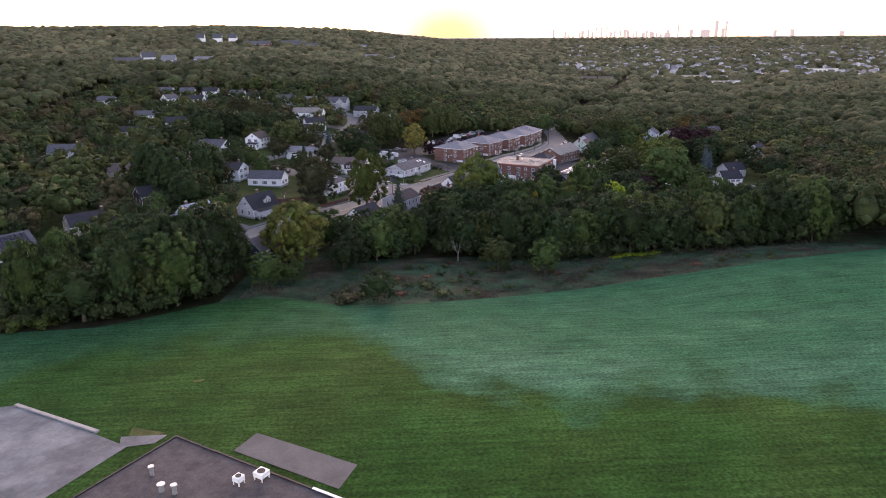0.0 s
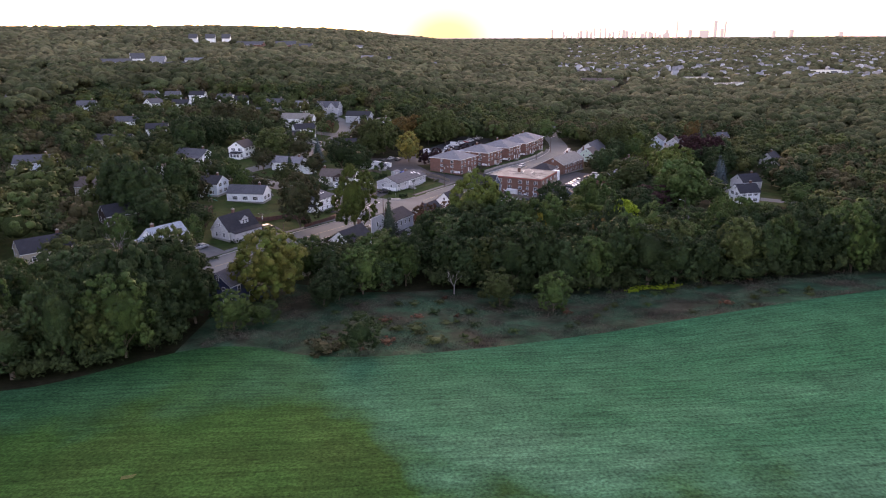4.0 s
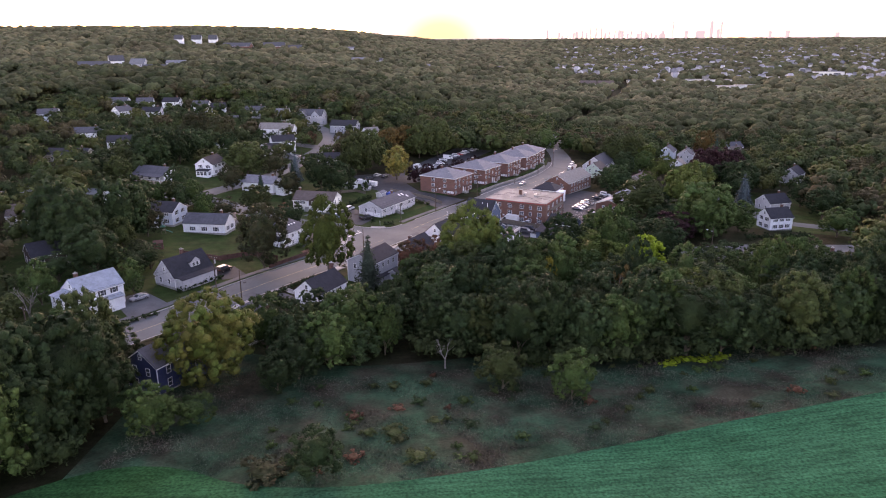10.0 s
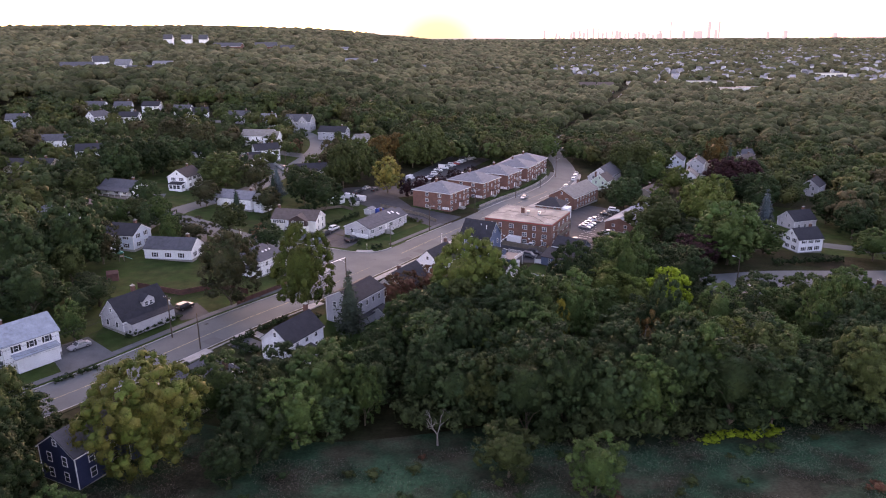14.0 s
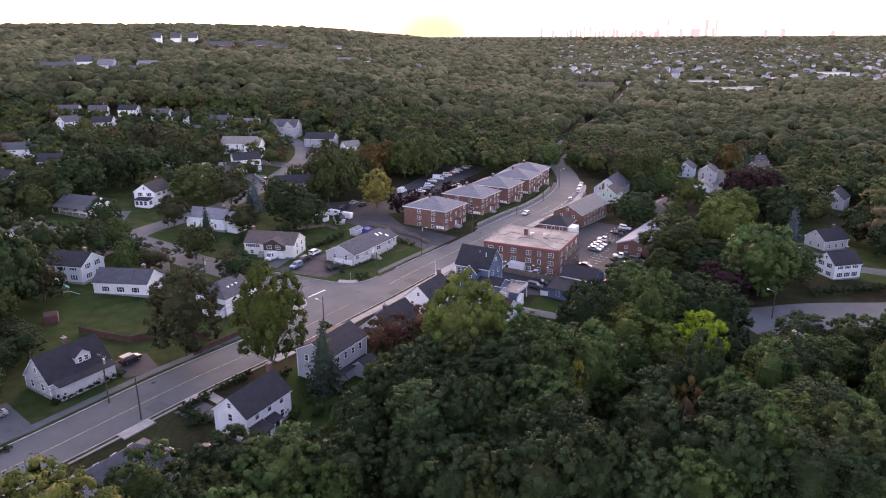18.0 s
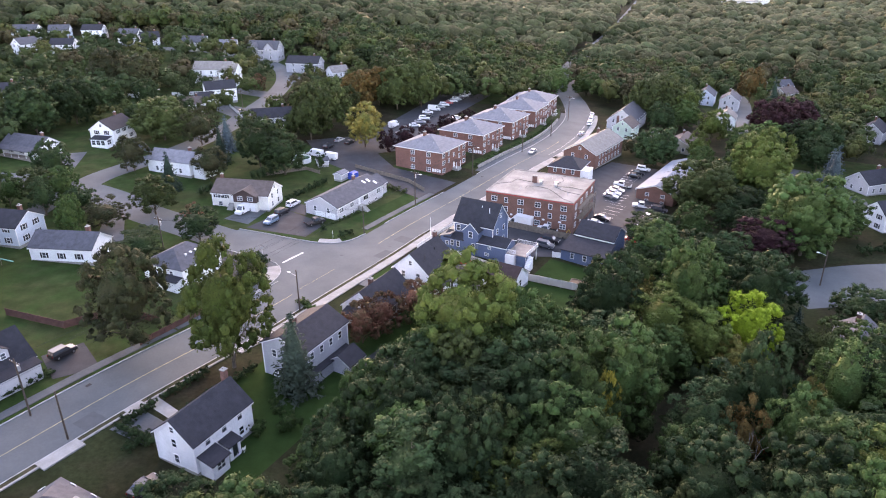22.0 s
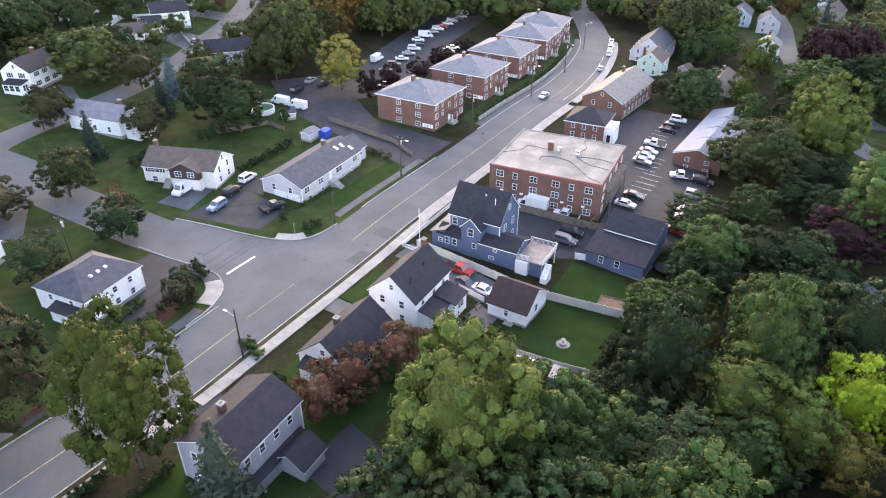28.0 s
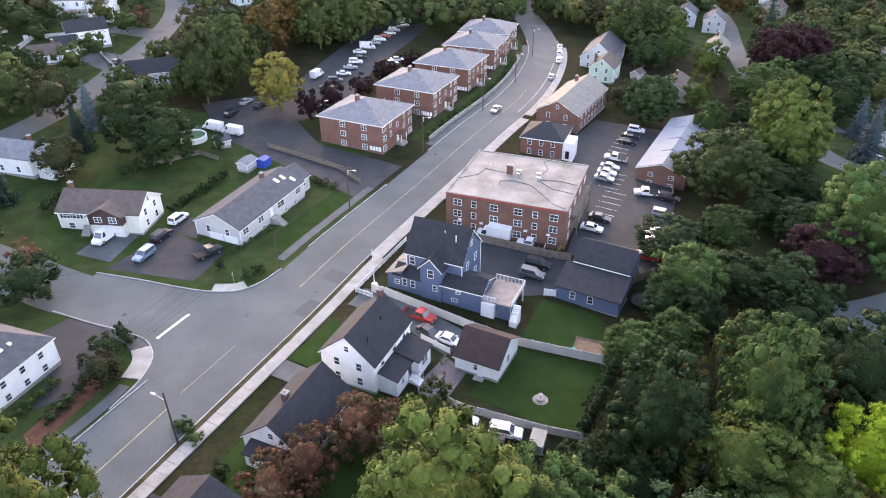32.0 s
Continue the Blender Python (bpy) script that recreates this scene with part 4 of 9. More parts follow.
        v.box(x - s * 0.7, x + s * 0.7, y - s * 0.4, y + s * 0.4, H + 0.06 + s, H + 0.2 + s)
        v.ob("roof_vent", M["metal"], b, "grey metal roof vent")
    for x, y in ((-7, 4), (7, 6), (9, -5), (-4, -6), (1, 7)):
        Geo().tube((x, y, H), (x, y, H + 0.8), 0.06, 0.06, 8).ob("vent_pipe", M["metal"], b)
    # wooden galleries on the car-park side
    for z in (2.6, 5.2):
        d = Geo().box(L / 2, L / 2 + 1.5, -6.5, 7.5, z, z + 0.15)
        d = d.ob("balcony", M["wood"], b, "weathered wooden gallery")
        rl = Geo().box(L / 2 + 1.42, L / 2 + 1.5, -6.5, 7.5, z + 1.0, z + 1.08)
        for i in range(24):
            yy = -6.5 + i * 0.6
            rl.box(L / 2 + 1.44, L / 2 + 1.48, yy, yy + 0.05, z + 0.15, z + 1.0)
        rl.ob("railing", M["wood"], d)
    for yy in (-6.3, 0.5, 7.3):
        Geo().box(L / 2 + 1.36, L / 2 + 1.5, yy - 0.07, yy + 0.07, -2, 6.2).ob("post", M["wood"], b)
    return b


flat_brick()


def brick_apartment():
    """One of the row of square brick apartment houses with a hipped roof."""
    L, W, H = 16.0, 18.0, 7.3
    a = root("apartment_house", 12.5, 384.7, 55.9, "red brick apartment house with grey hipped roof", "building", "apartment row", dz=0.0)
    Geo().box(-L / 2, L / 2, -W / 2, W / 2, -2.5, H).ob("wall", M["brick"], a)
    roof = hip_roof(a, L, W, H, 3.3, M["roof_grey"], over=0.55, ridge=0.5)
    chimney(a, -1.2, 1.6, H + 1.5, H + 4.0, 1.2, 0.7)
    for x, y in ((4.5, -3), (-4.6, -4), (2.5, 5.0)):
        Geo().tube((x, y, H + 0.6), (x, y, H + 2.1), 0.08, 0.08, 8).ob("vent_pipe", M["metal"], roof)
    for z in (0.35, 2.9, 5.3):
        for u in (-0.22, 0.12):
            window(a, -L / 2, u * W, z, -90, 1.35, 1.25)
            window(a, L / 2, u * W, z, 90, 1.35, 1.25)
        for u in (-0.42, -0.22, 0.22, 0.42):
            if z < 1 and abs(u) < 0.3:
                continue
            window(a, u * L, -W / 2, z, 0, 1.5 if abs(u) > 0.3 else 0.8, 1.25)
            window(a, u * L, W / 2, z, 180, 1.3, 1.25)
    window(a, 0, -W / 2, 4.2, 0, 0.8, 1.2)
    door(a, 0, -W / 2, 0.5, 0, "trim", 1.1, 2.1)
    Geo().box(-1.2, 1.2, -W / 2 - 1.8, -W / 2, -2, 0.45).ob("landing", M["concrete"], a, "concrete entrance landing")
    Geo().box(-1.2, 1.2, -W / 2 - 2.2, -W / 2 - 1.8, -2, 0.22).ob("step", M["concrete"], a)
    cp = Geo().box(-1.5, 1.5, -W / 2 - 1.9, -W / 2 - 0.02, 2.75, 2.95)
    cp = cp.ob("canopy", M["roof_red"], a, "small flat entrance canopy")
    for s in (-1, 1):
        Geo().box(s * 1.35 - 0.06, s * 1.35 + 0.06, -W / 2 - 1.8, -W / 2 - 1.68, 0.45, 2.75).ob("post", M["trim"], cp)
    for i in range(4):
        y = -W / 2 + 0.7 + i * 0.85
        Geo().box(-L / 2 - 0.22, -L / 2, y - 0.3, y + 0.3, 0.5, 1.5).ob("meter_box", M["trim"], a, "pale electric meter box")
    return a


APT = brick_apartment()
for x, y, r in ((28.5, 407.1, 55.5), (42.0, 428.2, 57.0), (54.4, 450.5, 61.0), (63.0, 469.5, 63.5)):
    copy_thing(APT, pose(x, y, gz(x, y) - 0.3, 0, 0, r))


def white_colonial():
    h = house(7.0, 297.2, 57, 11.2, 8.8, 5.6, 3.8, "white", "roof_dark", "white two-storey clapboard house with charcoal roof", (0, 3, 2, 2), chim=(5.2, 0.2, 1.1), dz=0.1)
    for z, u in ((3.7, -3.2), (3.7, 0.4), (1.0, -3.4), (3.7, 3.6)):
        window(h, u, -4.4, z, 0)
    p = lean_to(h, -4.6, 0.4, -7.4, -4.4, -1.5, 2.7, 3.5, "white", "roof_dark", name="wing")
    q = lean_to(h, 0.4, 4.6, -8.4, -4.4, -1.5, 2.7, 3.7, "white", "roof_dark", name="wing")
    window(q, 2.5, -8.4, 1.0, 0, 1.8, 1.2)
    window(p, -2.8, -7.4, 1.0, 0, 0.7, 0.9)
    door(p, -0.5, -7.4, 0.3, 0, "glass")
    for i in range(4):
        Geo().box(-1.2, 0.3, -8.4 - i * 0.3, -8.1 - i * 0.3, -1.5, 0.2 - i * 0.18).ob("step", M["vinyl"], h, "white porch step")
    s = Geo().box(-1.2, 0.3, -8.1, -7.4, -1.5, 0.3).ob("landing", M["vinyl"], h, "white porch landing")
    rl = Geo()
    for xx in (-1.2, 0.26):
        rl.box(xx, xx + 0.06, -9.2, -7.4, 1.0, 1.08)
        for i in range(8):
            rl.box(xx + 0.01, xx + 0.05, -9.2 + i * 0.25, -9.16 + i * 0.25, -0.4, 1.0)
    rl.ob("railing", M["vinyl"], s)
    for x, y in ((1.5, -1.8), (-3.5, -2.4)):
        Geo().tube((x, y, 7.0), (x, y, 8.6), 0.09, 0.09, 8).ob("vent_pipe", M["black"], h)
    return h


white_colonial()

h = house(-2.9, 284.6, 57.5, 12.3, 9.0, 3.1, 3.7, "white", "roof_dark", "white one-and-a-half-storey house with black shingle roof", (4, 3, 2, 2), chim=(-1.0, 1.0, 0.4), dz=0.2, shutters="black")
lean_to(h, -8.2, -6.2, -2.0, 3.0, -1.5, 2.3, 2.9, "white", "roof_dark", "-x", "porch")

h = house(25.3, 295.7, -35.5, 7.0, 8.0, 2.9, 2.6, "white", "roof_maroon", "white garage with a dark red-brown shingle roof", (1, 0, 0, 1), rows=[1.1], name="garage", dz=0.15)
tagged(h, category="garage")
door(h, 0.6, -4.0, 0.1, 0)
Geo().box(-0.2, 1.4, -5.0, -4.02, -1, 0.08).ob("steps", M["concrete"], h)


def blue_house():
    h = house(22.2, 318.4, -33.3, 10.6, 8.6, 7.2, 4.6, "blue", "roof_dark", "slate-blue two-and-a-half-storey house with white trim", (0, 3, 1, 2), rows=[1.6, 4.6], dz=0.3)
    for u, z in ((-4.2, 4.7), (4.4, 1.4), (1.2, 1.4)):
        window(h, u, -4.3, z, 0, 0.9, 1.4)
    w = Geo()
    w.prism([(0.4 - 2.0, -1), (0.4 + 2.0, -1), (2.4, 6.3), (0.4, 8.3), (-1.6, 6.3)], -6.6, -4.2, 1)
    w = w.ob("bay", M["blue"], h)
    rr = Geo()
    for s in (-1, 1):
        rr.slab([(0.4 + s * 2.3, -6.9, 6.12), (0.4 + s * 2.3, -1.6, 6.12), (0.4, -1.6, 8.45), (0.4, -6.9, 8.45)], 0.14)
    rr.ob("bay_roof", M["roof_dark"], w)
    fr = Geo()
    for s in (-1, 1):
        fr.slab([(0.4 + s * 2.32, -6.93, 5.98), (0.4 + s * 2.32, -6.8, 5.98), (0.4, -6.8, 8.3), (0.4, -6.93, 8.3)], 0.22)
    fr.ob("fascia", M["trim"], w)
    window(w, 0.4, -6.6, 4.4, 0, 1.0, 1.5)
    window(w, 1.2, -6.6, 1.9, 0, 0.75, 1.0)
    p = lean_to(h, -6.9, -1.7, -6.4, -4.3, -1, 3.1, 4.2, "blue", "roof_dark", "-y", "front_porch")
    p2 = lean_to(h, -8.2, -5.3, -6.4, 4.2, -1, 3.1, 4.2, "blue", "roof_tan", "-x", "side_porch")
    for u in (-6.3, -4.8, -3.2):
        window(p, u, -6.4, 1.3, 0, 0.8, 1.3 if u > -6 else 0.8)
    for u in (-4.5, -1.5, 1.5):
        window(p2, -8.2, u, 1.3, -90, 0.8, 1.3)
    e = Geo()
    gable_body(e, 7.4, 5.6, 3.6, 1.2, 6.1, -3.6, -1)
    e = e.ob("extension", M["blue"], h)
    gable_roof(e, 7.4, 5.6, 3.6, 1.2, M["roof_dark"], 6.1, -3.6)
    window(e, 5.5, -6.4, 2.3, 0, 0.7, 0.5)
    window(e, 4.8, -6.4, 0.5, 0, 1.0, 0.6)
    d = Geo().box(9.9, 15.2, -6.4, 0.6, 2.15, 2.35)
    d = d.ob("deck", M["deck"], h, "raised wooden deck with white railing")
    for xx, yy in ((10.2, -6.1), (15.0, -6.1), (15.0, 0.3), (12.5, -6.1)):
        Geo().box(xx - 0.1, xx + 0.1, yy - 0.1, yy + 0.1, -2, 2.15).ob("post", M["vinyl"], d)
    rail = Geo()
    for (x0, y0), (x1, y1) in (((9.9, -6.4), (12.4, -6.4)), ((15.2, -6.4), (15.2, 0.6)), ((15.2, 0.6), (9.9, 0.6))):
        n = int(math.hypot(x1 - x0, y1 - y0) / 0.25)
        for i in range(n + 1):
            a, b = x0 + (x1 - x0) * i / n, y0 + (y1 - y0) * i / n
            rail.box(a - 0.025, a + 0.025, b - 0.025, b + 0.025, 2.35, 3.3)
        rail.box(min(x0, x1) - 0.04, max(x0, x1) + 0.04, min(y0, y1) - 0.04, max(y0, y1) + 0.04, 3.3, 3.38)
    rail.ob("railing", M["vinyl"], d, "white deck railing")
    pg = Geo().box(9.9, 12.3, -6.9, -4.2, -1, 2.1)
    Geo().box(12.4, 15.1, -6.2, -3.4, -1, 2.1).ob("deck_room", M["blue"], h)
    pg.ob("screened_porch", M["vinyl"], h, "white panelled porch under the deck")
    for i in range(8):
        Geo().box(15.25, 16.5, -5.5 - i * 0.3, -5.2 - i * 0.3, -1.5, 2.2 - i * 0.27).ob("step", M["vinyl"], h, "white deck step")
    for x, y in ((3.2, -2.0), (0.8, -1.2)):
        Geo().tube((x, y, 9.0), (x, y, 11.0), 0.09, 0.09, 8).ob("vent_pipe", M["trim"], h)
    return h


blue_house()


def blue_barn():
    h = root("garage", 49.5, 312.5, -37.5, "slate-blue double garage with charcoal stepped roof", "garage", z=-2.6)
    L = 11.2
    g = Geo().prism([(-6.5, -2), (-0.5, -2), (-0.5, 4.4), (-6.5, 2.9)], -L / 2, L / 2, 0)
    lo = g.ob("front_wing", M["blue"], h)
    Geo().slab([(-L / 2 - 0.4, -6.95, 2.95), (L / 2 + 0.4, -6.95, 2.95), (L / 2 + 0.4, -0.45, 4.6), (-L / 2 - 0.4, -0.45, 4.6)], 0.16).ob("roof", M["roof_dark"], lo)
    g = Geo()
    gable_body(g, 9.8, 8.0, 5.2, 2.3, 0.4, 3.5, -2)
    up = g.ob("main_wall", M["blue"], h)
    gable_roof(up, 9.8, 8.0, 5.2, 2.3, M["roof_dark"], 0.4, 3.5)
    Geo().box(-4.4, 5.2, -0.62, -0.52, 4.55, 4.85).ob("fascia", M["trim"], up)
    for u in (-2.6, 0.6):
        window(lo, u, -6.5, 1.0, 0)
    Geo().box(-L / 2 - 0.04, L / 2 + 0.04, -6.54, -0.4, -2.4, -0.05).ob("foundation", M["concrete"], h)
    for i in range(2):
        Geo().box(-4.5 - 0.06, -4.46, 1.0 + i * 3.0, 3.6 + i * 3.0, -0.1, 2.4).ob("garage_door", M["trim"], h)
    return h


blue_barn()

# along the street's near side
h = house(-27.3, 243.1, 59, 11.4, 7.6, 5.3, 3.0, "white", "roof_dark", "white two-storey house with charcoal roof and red brick chimney", (3, 2, 1, 2), chim=(5.5, 0.6, 1.4), dz=0.1)
p = lean_to(h, -5.2, -2.2, -6.4, -3.8, -1.5, 2.2, 3.0, "white", "roof_dark", name="porch")
window(p, -3.7, -6.4, 0.9, 0, 1.4, 1.2)
p = lean_to(h, -1.2, 1.0, -5.6, -3.8, -1.5, 2.2, 2.8, "white", "roof_dark", name="rear_entry")
door(p, -0.1, -5.6, 0.1, 0, "glass")
p = lean_to(h, 5.7, 7.0, -2.5, 2.0, -1.5, 2.2, 2.8, "white", "roof_dark", "+x", "porch")
h = house(-15.0, 264.6, 58, 12.4, 8.8, 7.3, 2.2, "grey", "roof_dark", "tall grey house with long charcoal shingle roof", (4, 3, 2, 2), rows=[1.0, 5.0], chim=(-1.0, 1.6, 0.5), dz=-0.6)
lean_to(h, -5.2, 5.2, -5.4, -4.2, -2, 2.6, 3.1, "grey", "roof_dark", name="rear_lean_to")
g2 = Geo()
gable_body(g2, 4.2, 4.6, 2.6, 1.5, 2.4, -6.7, -2)
g2 = g2.ob("rear_wing", M["grey"], h)
gable_roof(g2, 4.2, 4.6, 2.6, 1.5, M["roof_dark"], 2.4, -6.7)
window(g2, 4.5, -6.7, 0.9, 90, 1.3, 1.2)
house(-41.5, 224.0, 58, 11.0, 9.5, 4.6, 3.4, "palegrey", "roof_mid", "grey house with a hipped slate-grey roof", (3, 3, 2, 2), hip=True, chim=(2.5, -3.5, -0.6), dz=0.0)
h = house(-53.0, 199.5, 62, 9.5, 8.0, 6.2, 2.8, "navy", "roof_mid", "navy-blue two-storey house with white window frames", (2, 2, 2, 2), dz=0.0, rows=[1.2, 3.9], wsize=(0.9, 1.5))
lean_to(h, 4.8, 7.5, -4.5, 2.0, -1.5, 2.4, 3.1, "navy", "roof_dark", "+x", "porch")

# the far side of the street
h = house(-67.0, 258.5, 56, 12.6, 8.2, 3.2, 4.3, "palegrey", "roof_dark", "grey cape house with dark roof and gabled dormer", (4, 3, 2, 2), chim=(1.0, 1.5, 0.9), dz=0.3)
dormer(h, 1.5, -3.2, 4.2, 3.2, 1.5, 3.6, 1.2, "palegrey", "roof_dark", -1, 2)
lean_to(h, -5.5, 6.0, -6.2, -4.1, -1.5, 2.4, 3.0, "palegrey", "roof_dark", name="sun_porch")
h = house(-83.0, 239.0, 52, 11.0, 8.0, 5.6, 3.0, "white", "roof_blue", "white two-storey colonial house with pale grey roof and dark shutters", (3, 3, 2, 2), chim=(-3.4, 0.6, 0.9), dz=0.4, shutters="black")
p = lean_to(h, -9.0, -5.5, -3.4, 2.8, -1.5, 5.0, 5.6, "white", "roof_blue", "-x", "side_wing")
for z in (1.0, 3.6):
    for u in (-2.4, -0.6, 1.2):
        window(p, -9.0, u, z, -90)
    for u in (-8.4, -7.2, -6.1):
        window(p, u, -3.4, z, 0)
lean_to(h, -4.0, 4.5, -5.6, -4.0, -1.5, 2.6, 3.2, "white", "roof_blue", name="front_porch")
h = house(-41.5, 346.6, -15, 16.8, 9.0, 4.6, 2.7, "cream", "roof_brown", "cream raised ranch house with brown roof and dark gable", (0, 4, 2, 2), rows=[0.8, 3.1], chim=(-7.4, 0.5, 1.1), dz=-0.3)
for u, z in ((-6.6, 3.1), (-4.6, 3.1), (-6.0, 0.9)):
    window(h, u, -4.5, z, 0, 1.5 if z > 2 else 1.1, 1.1, shutters="black" if z > 2 else "")
g2 = Geo().prism([(2.2 - 3.4, 2.7), (2.2 + 3.4, 2.7), (2.2 + 3.4, 4.7), (2.2, 6.4), (2.2 - 3.4, 4.7)], -6.0, -4.3, 1)
g2 = g2.ob("front_gable", M["brown"], h)
rr = Geo()
for s in (-1, 1):
    rr.slab([(2.2 + s * 3.8, -6.4, 4.6), (2.2 + s * 3.8, -2.6, 4.6), (2.2, -1.2, 6.55), (2.2, -6.4, 6.55)], 0.14)
rr.ob("gable_roof", M["roof_brown"], g2)
Geo().box(2.2 - 3.4, 2.2 + 3.4, -5.9, -4.4, -1.5, 2.7).ob("garage_wall", M["cream"], h)
for u in (0.8, 3.8):
    window(g2, u, -6.0, 3.3, 0, 1.4, 1.1)
    Geo().box(u - 1.2, u + 1.2, -5.95, -5.88, -0.2, 2.0).ob("garage_door", M["trim"], h)
door(h, -2.2, -4.5, 2.2, 0)
for i in range(8):
    Geo().box(-3.1, -1.4, -5.3 - i * 0.32, -4.98 - i * 0.32, -2, 2.0 - i * 0.27).ob("step", M["concrete"], h)

h = house(-13.8, 346.5, 58.7, 22.5, 10.6, 3.9, 2.4, "palegrey", "roof_mid", "long pale-grey ranch house with grey roof and garage doors", (0, 5, 2, 1), rows=[1.9], chim=(6.0, 1.2, 0.7), dz=-0.2)
for u, z, w in ((-9.5, 2.0, 1.6), (-4.5, 2.0, 1.6), (2.5, 2.0, 2.2), (-8.5, 0.1, 1.0), (-4.0, 0.1, 1.0), (4.0, 0.1, 1.0), (9.0, 2.0, 1.6), (7.6, 0.1, 1.0)):
    window(h, u, -5.3, z, 0, w, 1.2 if z > 1 else 0.7)
door(h, -0.8, -5.3, 1.5, 0)
Geo().box(-1.8, 0.3, -6.6, -5.32, -2, 1.35).ob("landing", M["concrete"], h, "concrete front landing")
for i in range(6):
    Geo().box(-1.5, 0.0, -6.9 - i * 0.3, -6.6 - i * 0.3, -2, 1.1 - i * 0.22).ob("step", M["concrete"], h)
for u in (-2.9, 0.6):
    Geo().box(-11.36, -11.27, u - 1.6, u + 1.6, -0.4, 1.9).ob("garage_door", M["trim"], h, "wide white garage door")
for u, v in ((6.5, -2.0), (8.5, -2.2), (9.8, -3.8)):
    k = 2.4 / 5.3
    Geo().add([(u - 0.4, v - 0.6, 6.5 + (v - 0.6) * k), (u + 0.4, v - 0.6, 6.5 + (v - 0.6) * k), (u + 0.4, v + 0.6, 6.5 + (v + 0.6) * k), (u - 0.4, v + 0.6, 6.5 + (v + 0.6) * k), (u - 0.4, v - 0.6, 6.0 + (v - 0.6) * k), (u + 0.4, v - 0.6, 6.0 + (v - 0.6) * k), (u + 0.4, v + 0.6, 6.0 + (v + 0.6) * k), (u - 0.4, v + 0.6, 6.0 + (v + 0.6) * k)],
              [(0, 1, 2, 3), (4, 5, 1, 0), (5, 6, 2, 1), (6, 7, 3, 2), (7, 4, 0, 3)]).ob("skylight", M["trim"], h)
g2 = Geo()
gable_body(g2, 5.0, 7.0, 3.4, 2.0, 13.0, -0.6, -2)
g2 = g2.ob("end_wing", M["palegrey"], h)
gable_roof(g2, 5.0, 7.0, 3.4, 2.0, M["roof_mid"], 13.0, -0.6)
window(g2, 13.0, -4.1, 1.6, 0, 1.6, 1.2)

h = house(-46.2, 299.6, 62, 11.5, 11.0, 4.6, 2.9, "white", "roof_mid", "white house with a grey hipped roof and skylights", (3, 3, 2, 3), hip=True, dz=0.0, rows=[0.6, 2.9], ridge=4.0, wsize=(0.8, 1.0))
for u in (-1.5, 0.0, 1.5):
    Geo().box(u - 0.25, u + 0.25, -3.0, -2.5, 5.6, 6.35).ob("skylight", M["trim"], h)
lean_to(h, -7.5, -5.8, -5.0, 1.0, -1.5, 2.4, 3.0, "white", "roof_dark", "-x", "porch")

# beyond the flat-roofed block
h = house(57.5, 373.8, -30, 10.6, 10.8, 5.0, 2.6, "brick", "roof_dark", "small brick office with a hipped charcoal roof", (3, 2, 2, 1), rows=[0.8, 3.3], hip=True, dz=-0.3, ridge=2.0, name="office")
Geo().box(5.3, 8.0, -4.8, 0.5, -1.5, 4.6).ob("stair_wing", M["white"], h, "white clapboard stair wing")
door(h, 6.6, -4.8, 0.4, 0, "black")
h = house(72.0, 396.8, 52, 25.0, 12.0, 5.5, 3.2, "brick_brown", "roof_tan", "long two-storey brick building with weathered tan roof", (7, 6, 2, 2), rows=[0.9, 3.5], dz=-0.2, chim=(8.0, 2.0, 0.6), name="brick_building")
house(94.5, 431.0, 55, 9.5, 8.0, 5.3, 3.0, "green", "roof_brown", "pale green two-storey house with brick chimney", (2, 2, 2, 2), chim=(-3.6, 2.5, 1.0), dz=-0.3)
h = house(101.0, 450.0, 59, 20.0, 12.0, 4.6, 4.8, "palegrey", "roof_mid", "large grey gambrel-roofed house with white trim", (5, 4, 3, 3), dz=-0.3)
h = house(90.0, 366.0, 52, 35.0, 11.5, 4.6, 2.0, "brick_brown", "metalroof", "long low brick building with stepped pale metal roof", (6, 6, 2, 1), rows=[0.8, 2.9], dz=-0.6, name="brick_building", wsize=(1.0, 0.9))
for u in (-8.5, 0.0, 8.5):
    Geo().prism([(-6.0, 4.45), (6.0, 4.45), (0, 6.95)], u - 0.25, u + 0.25, 0).ob("roof_step", M["metalroof"], h)

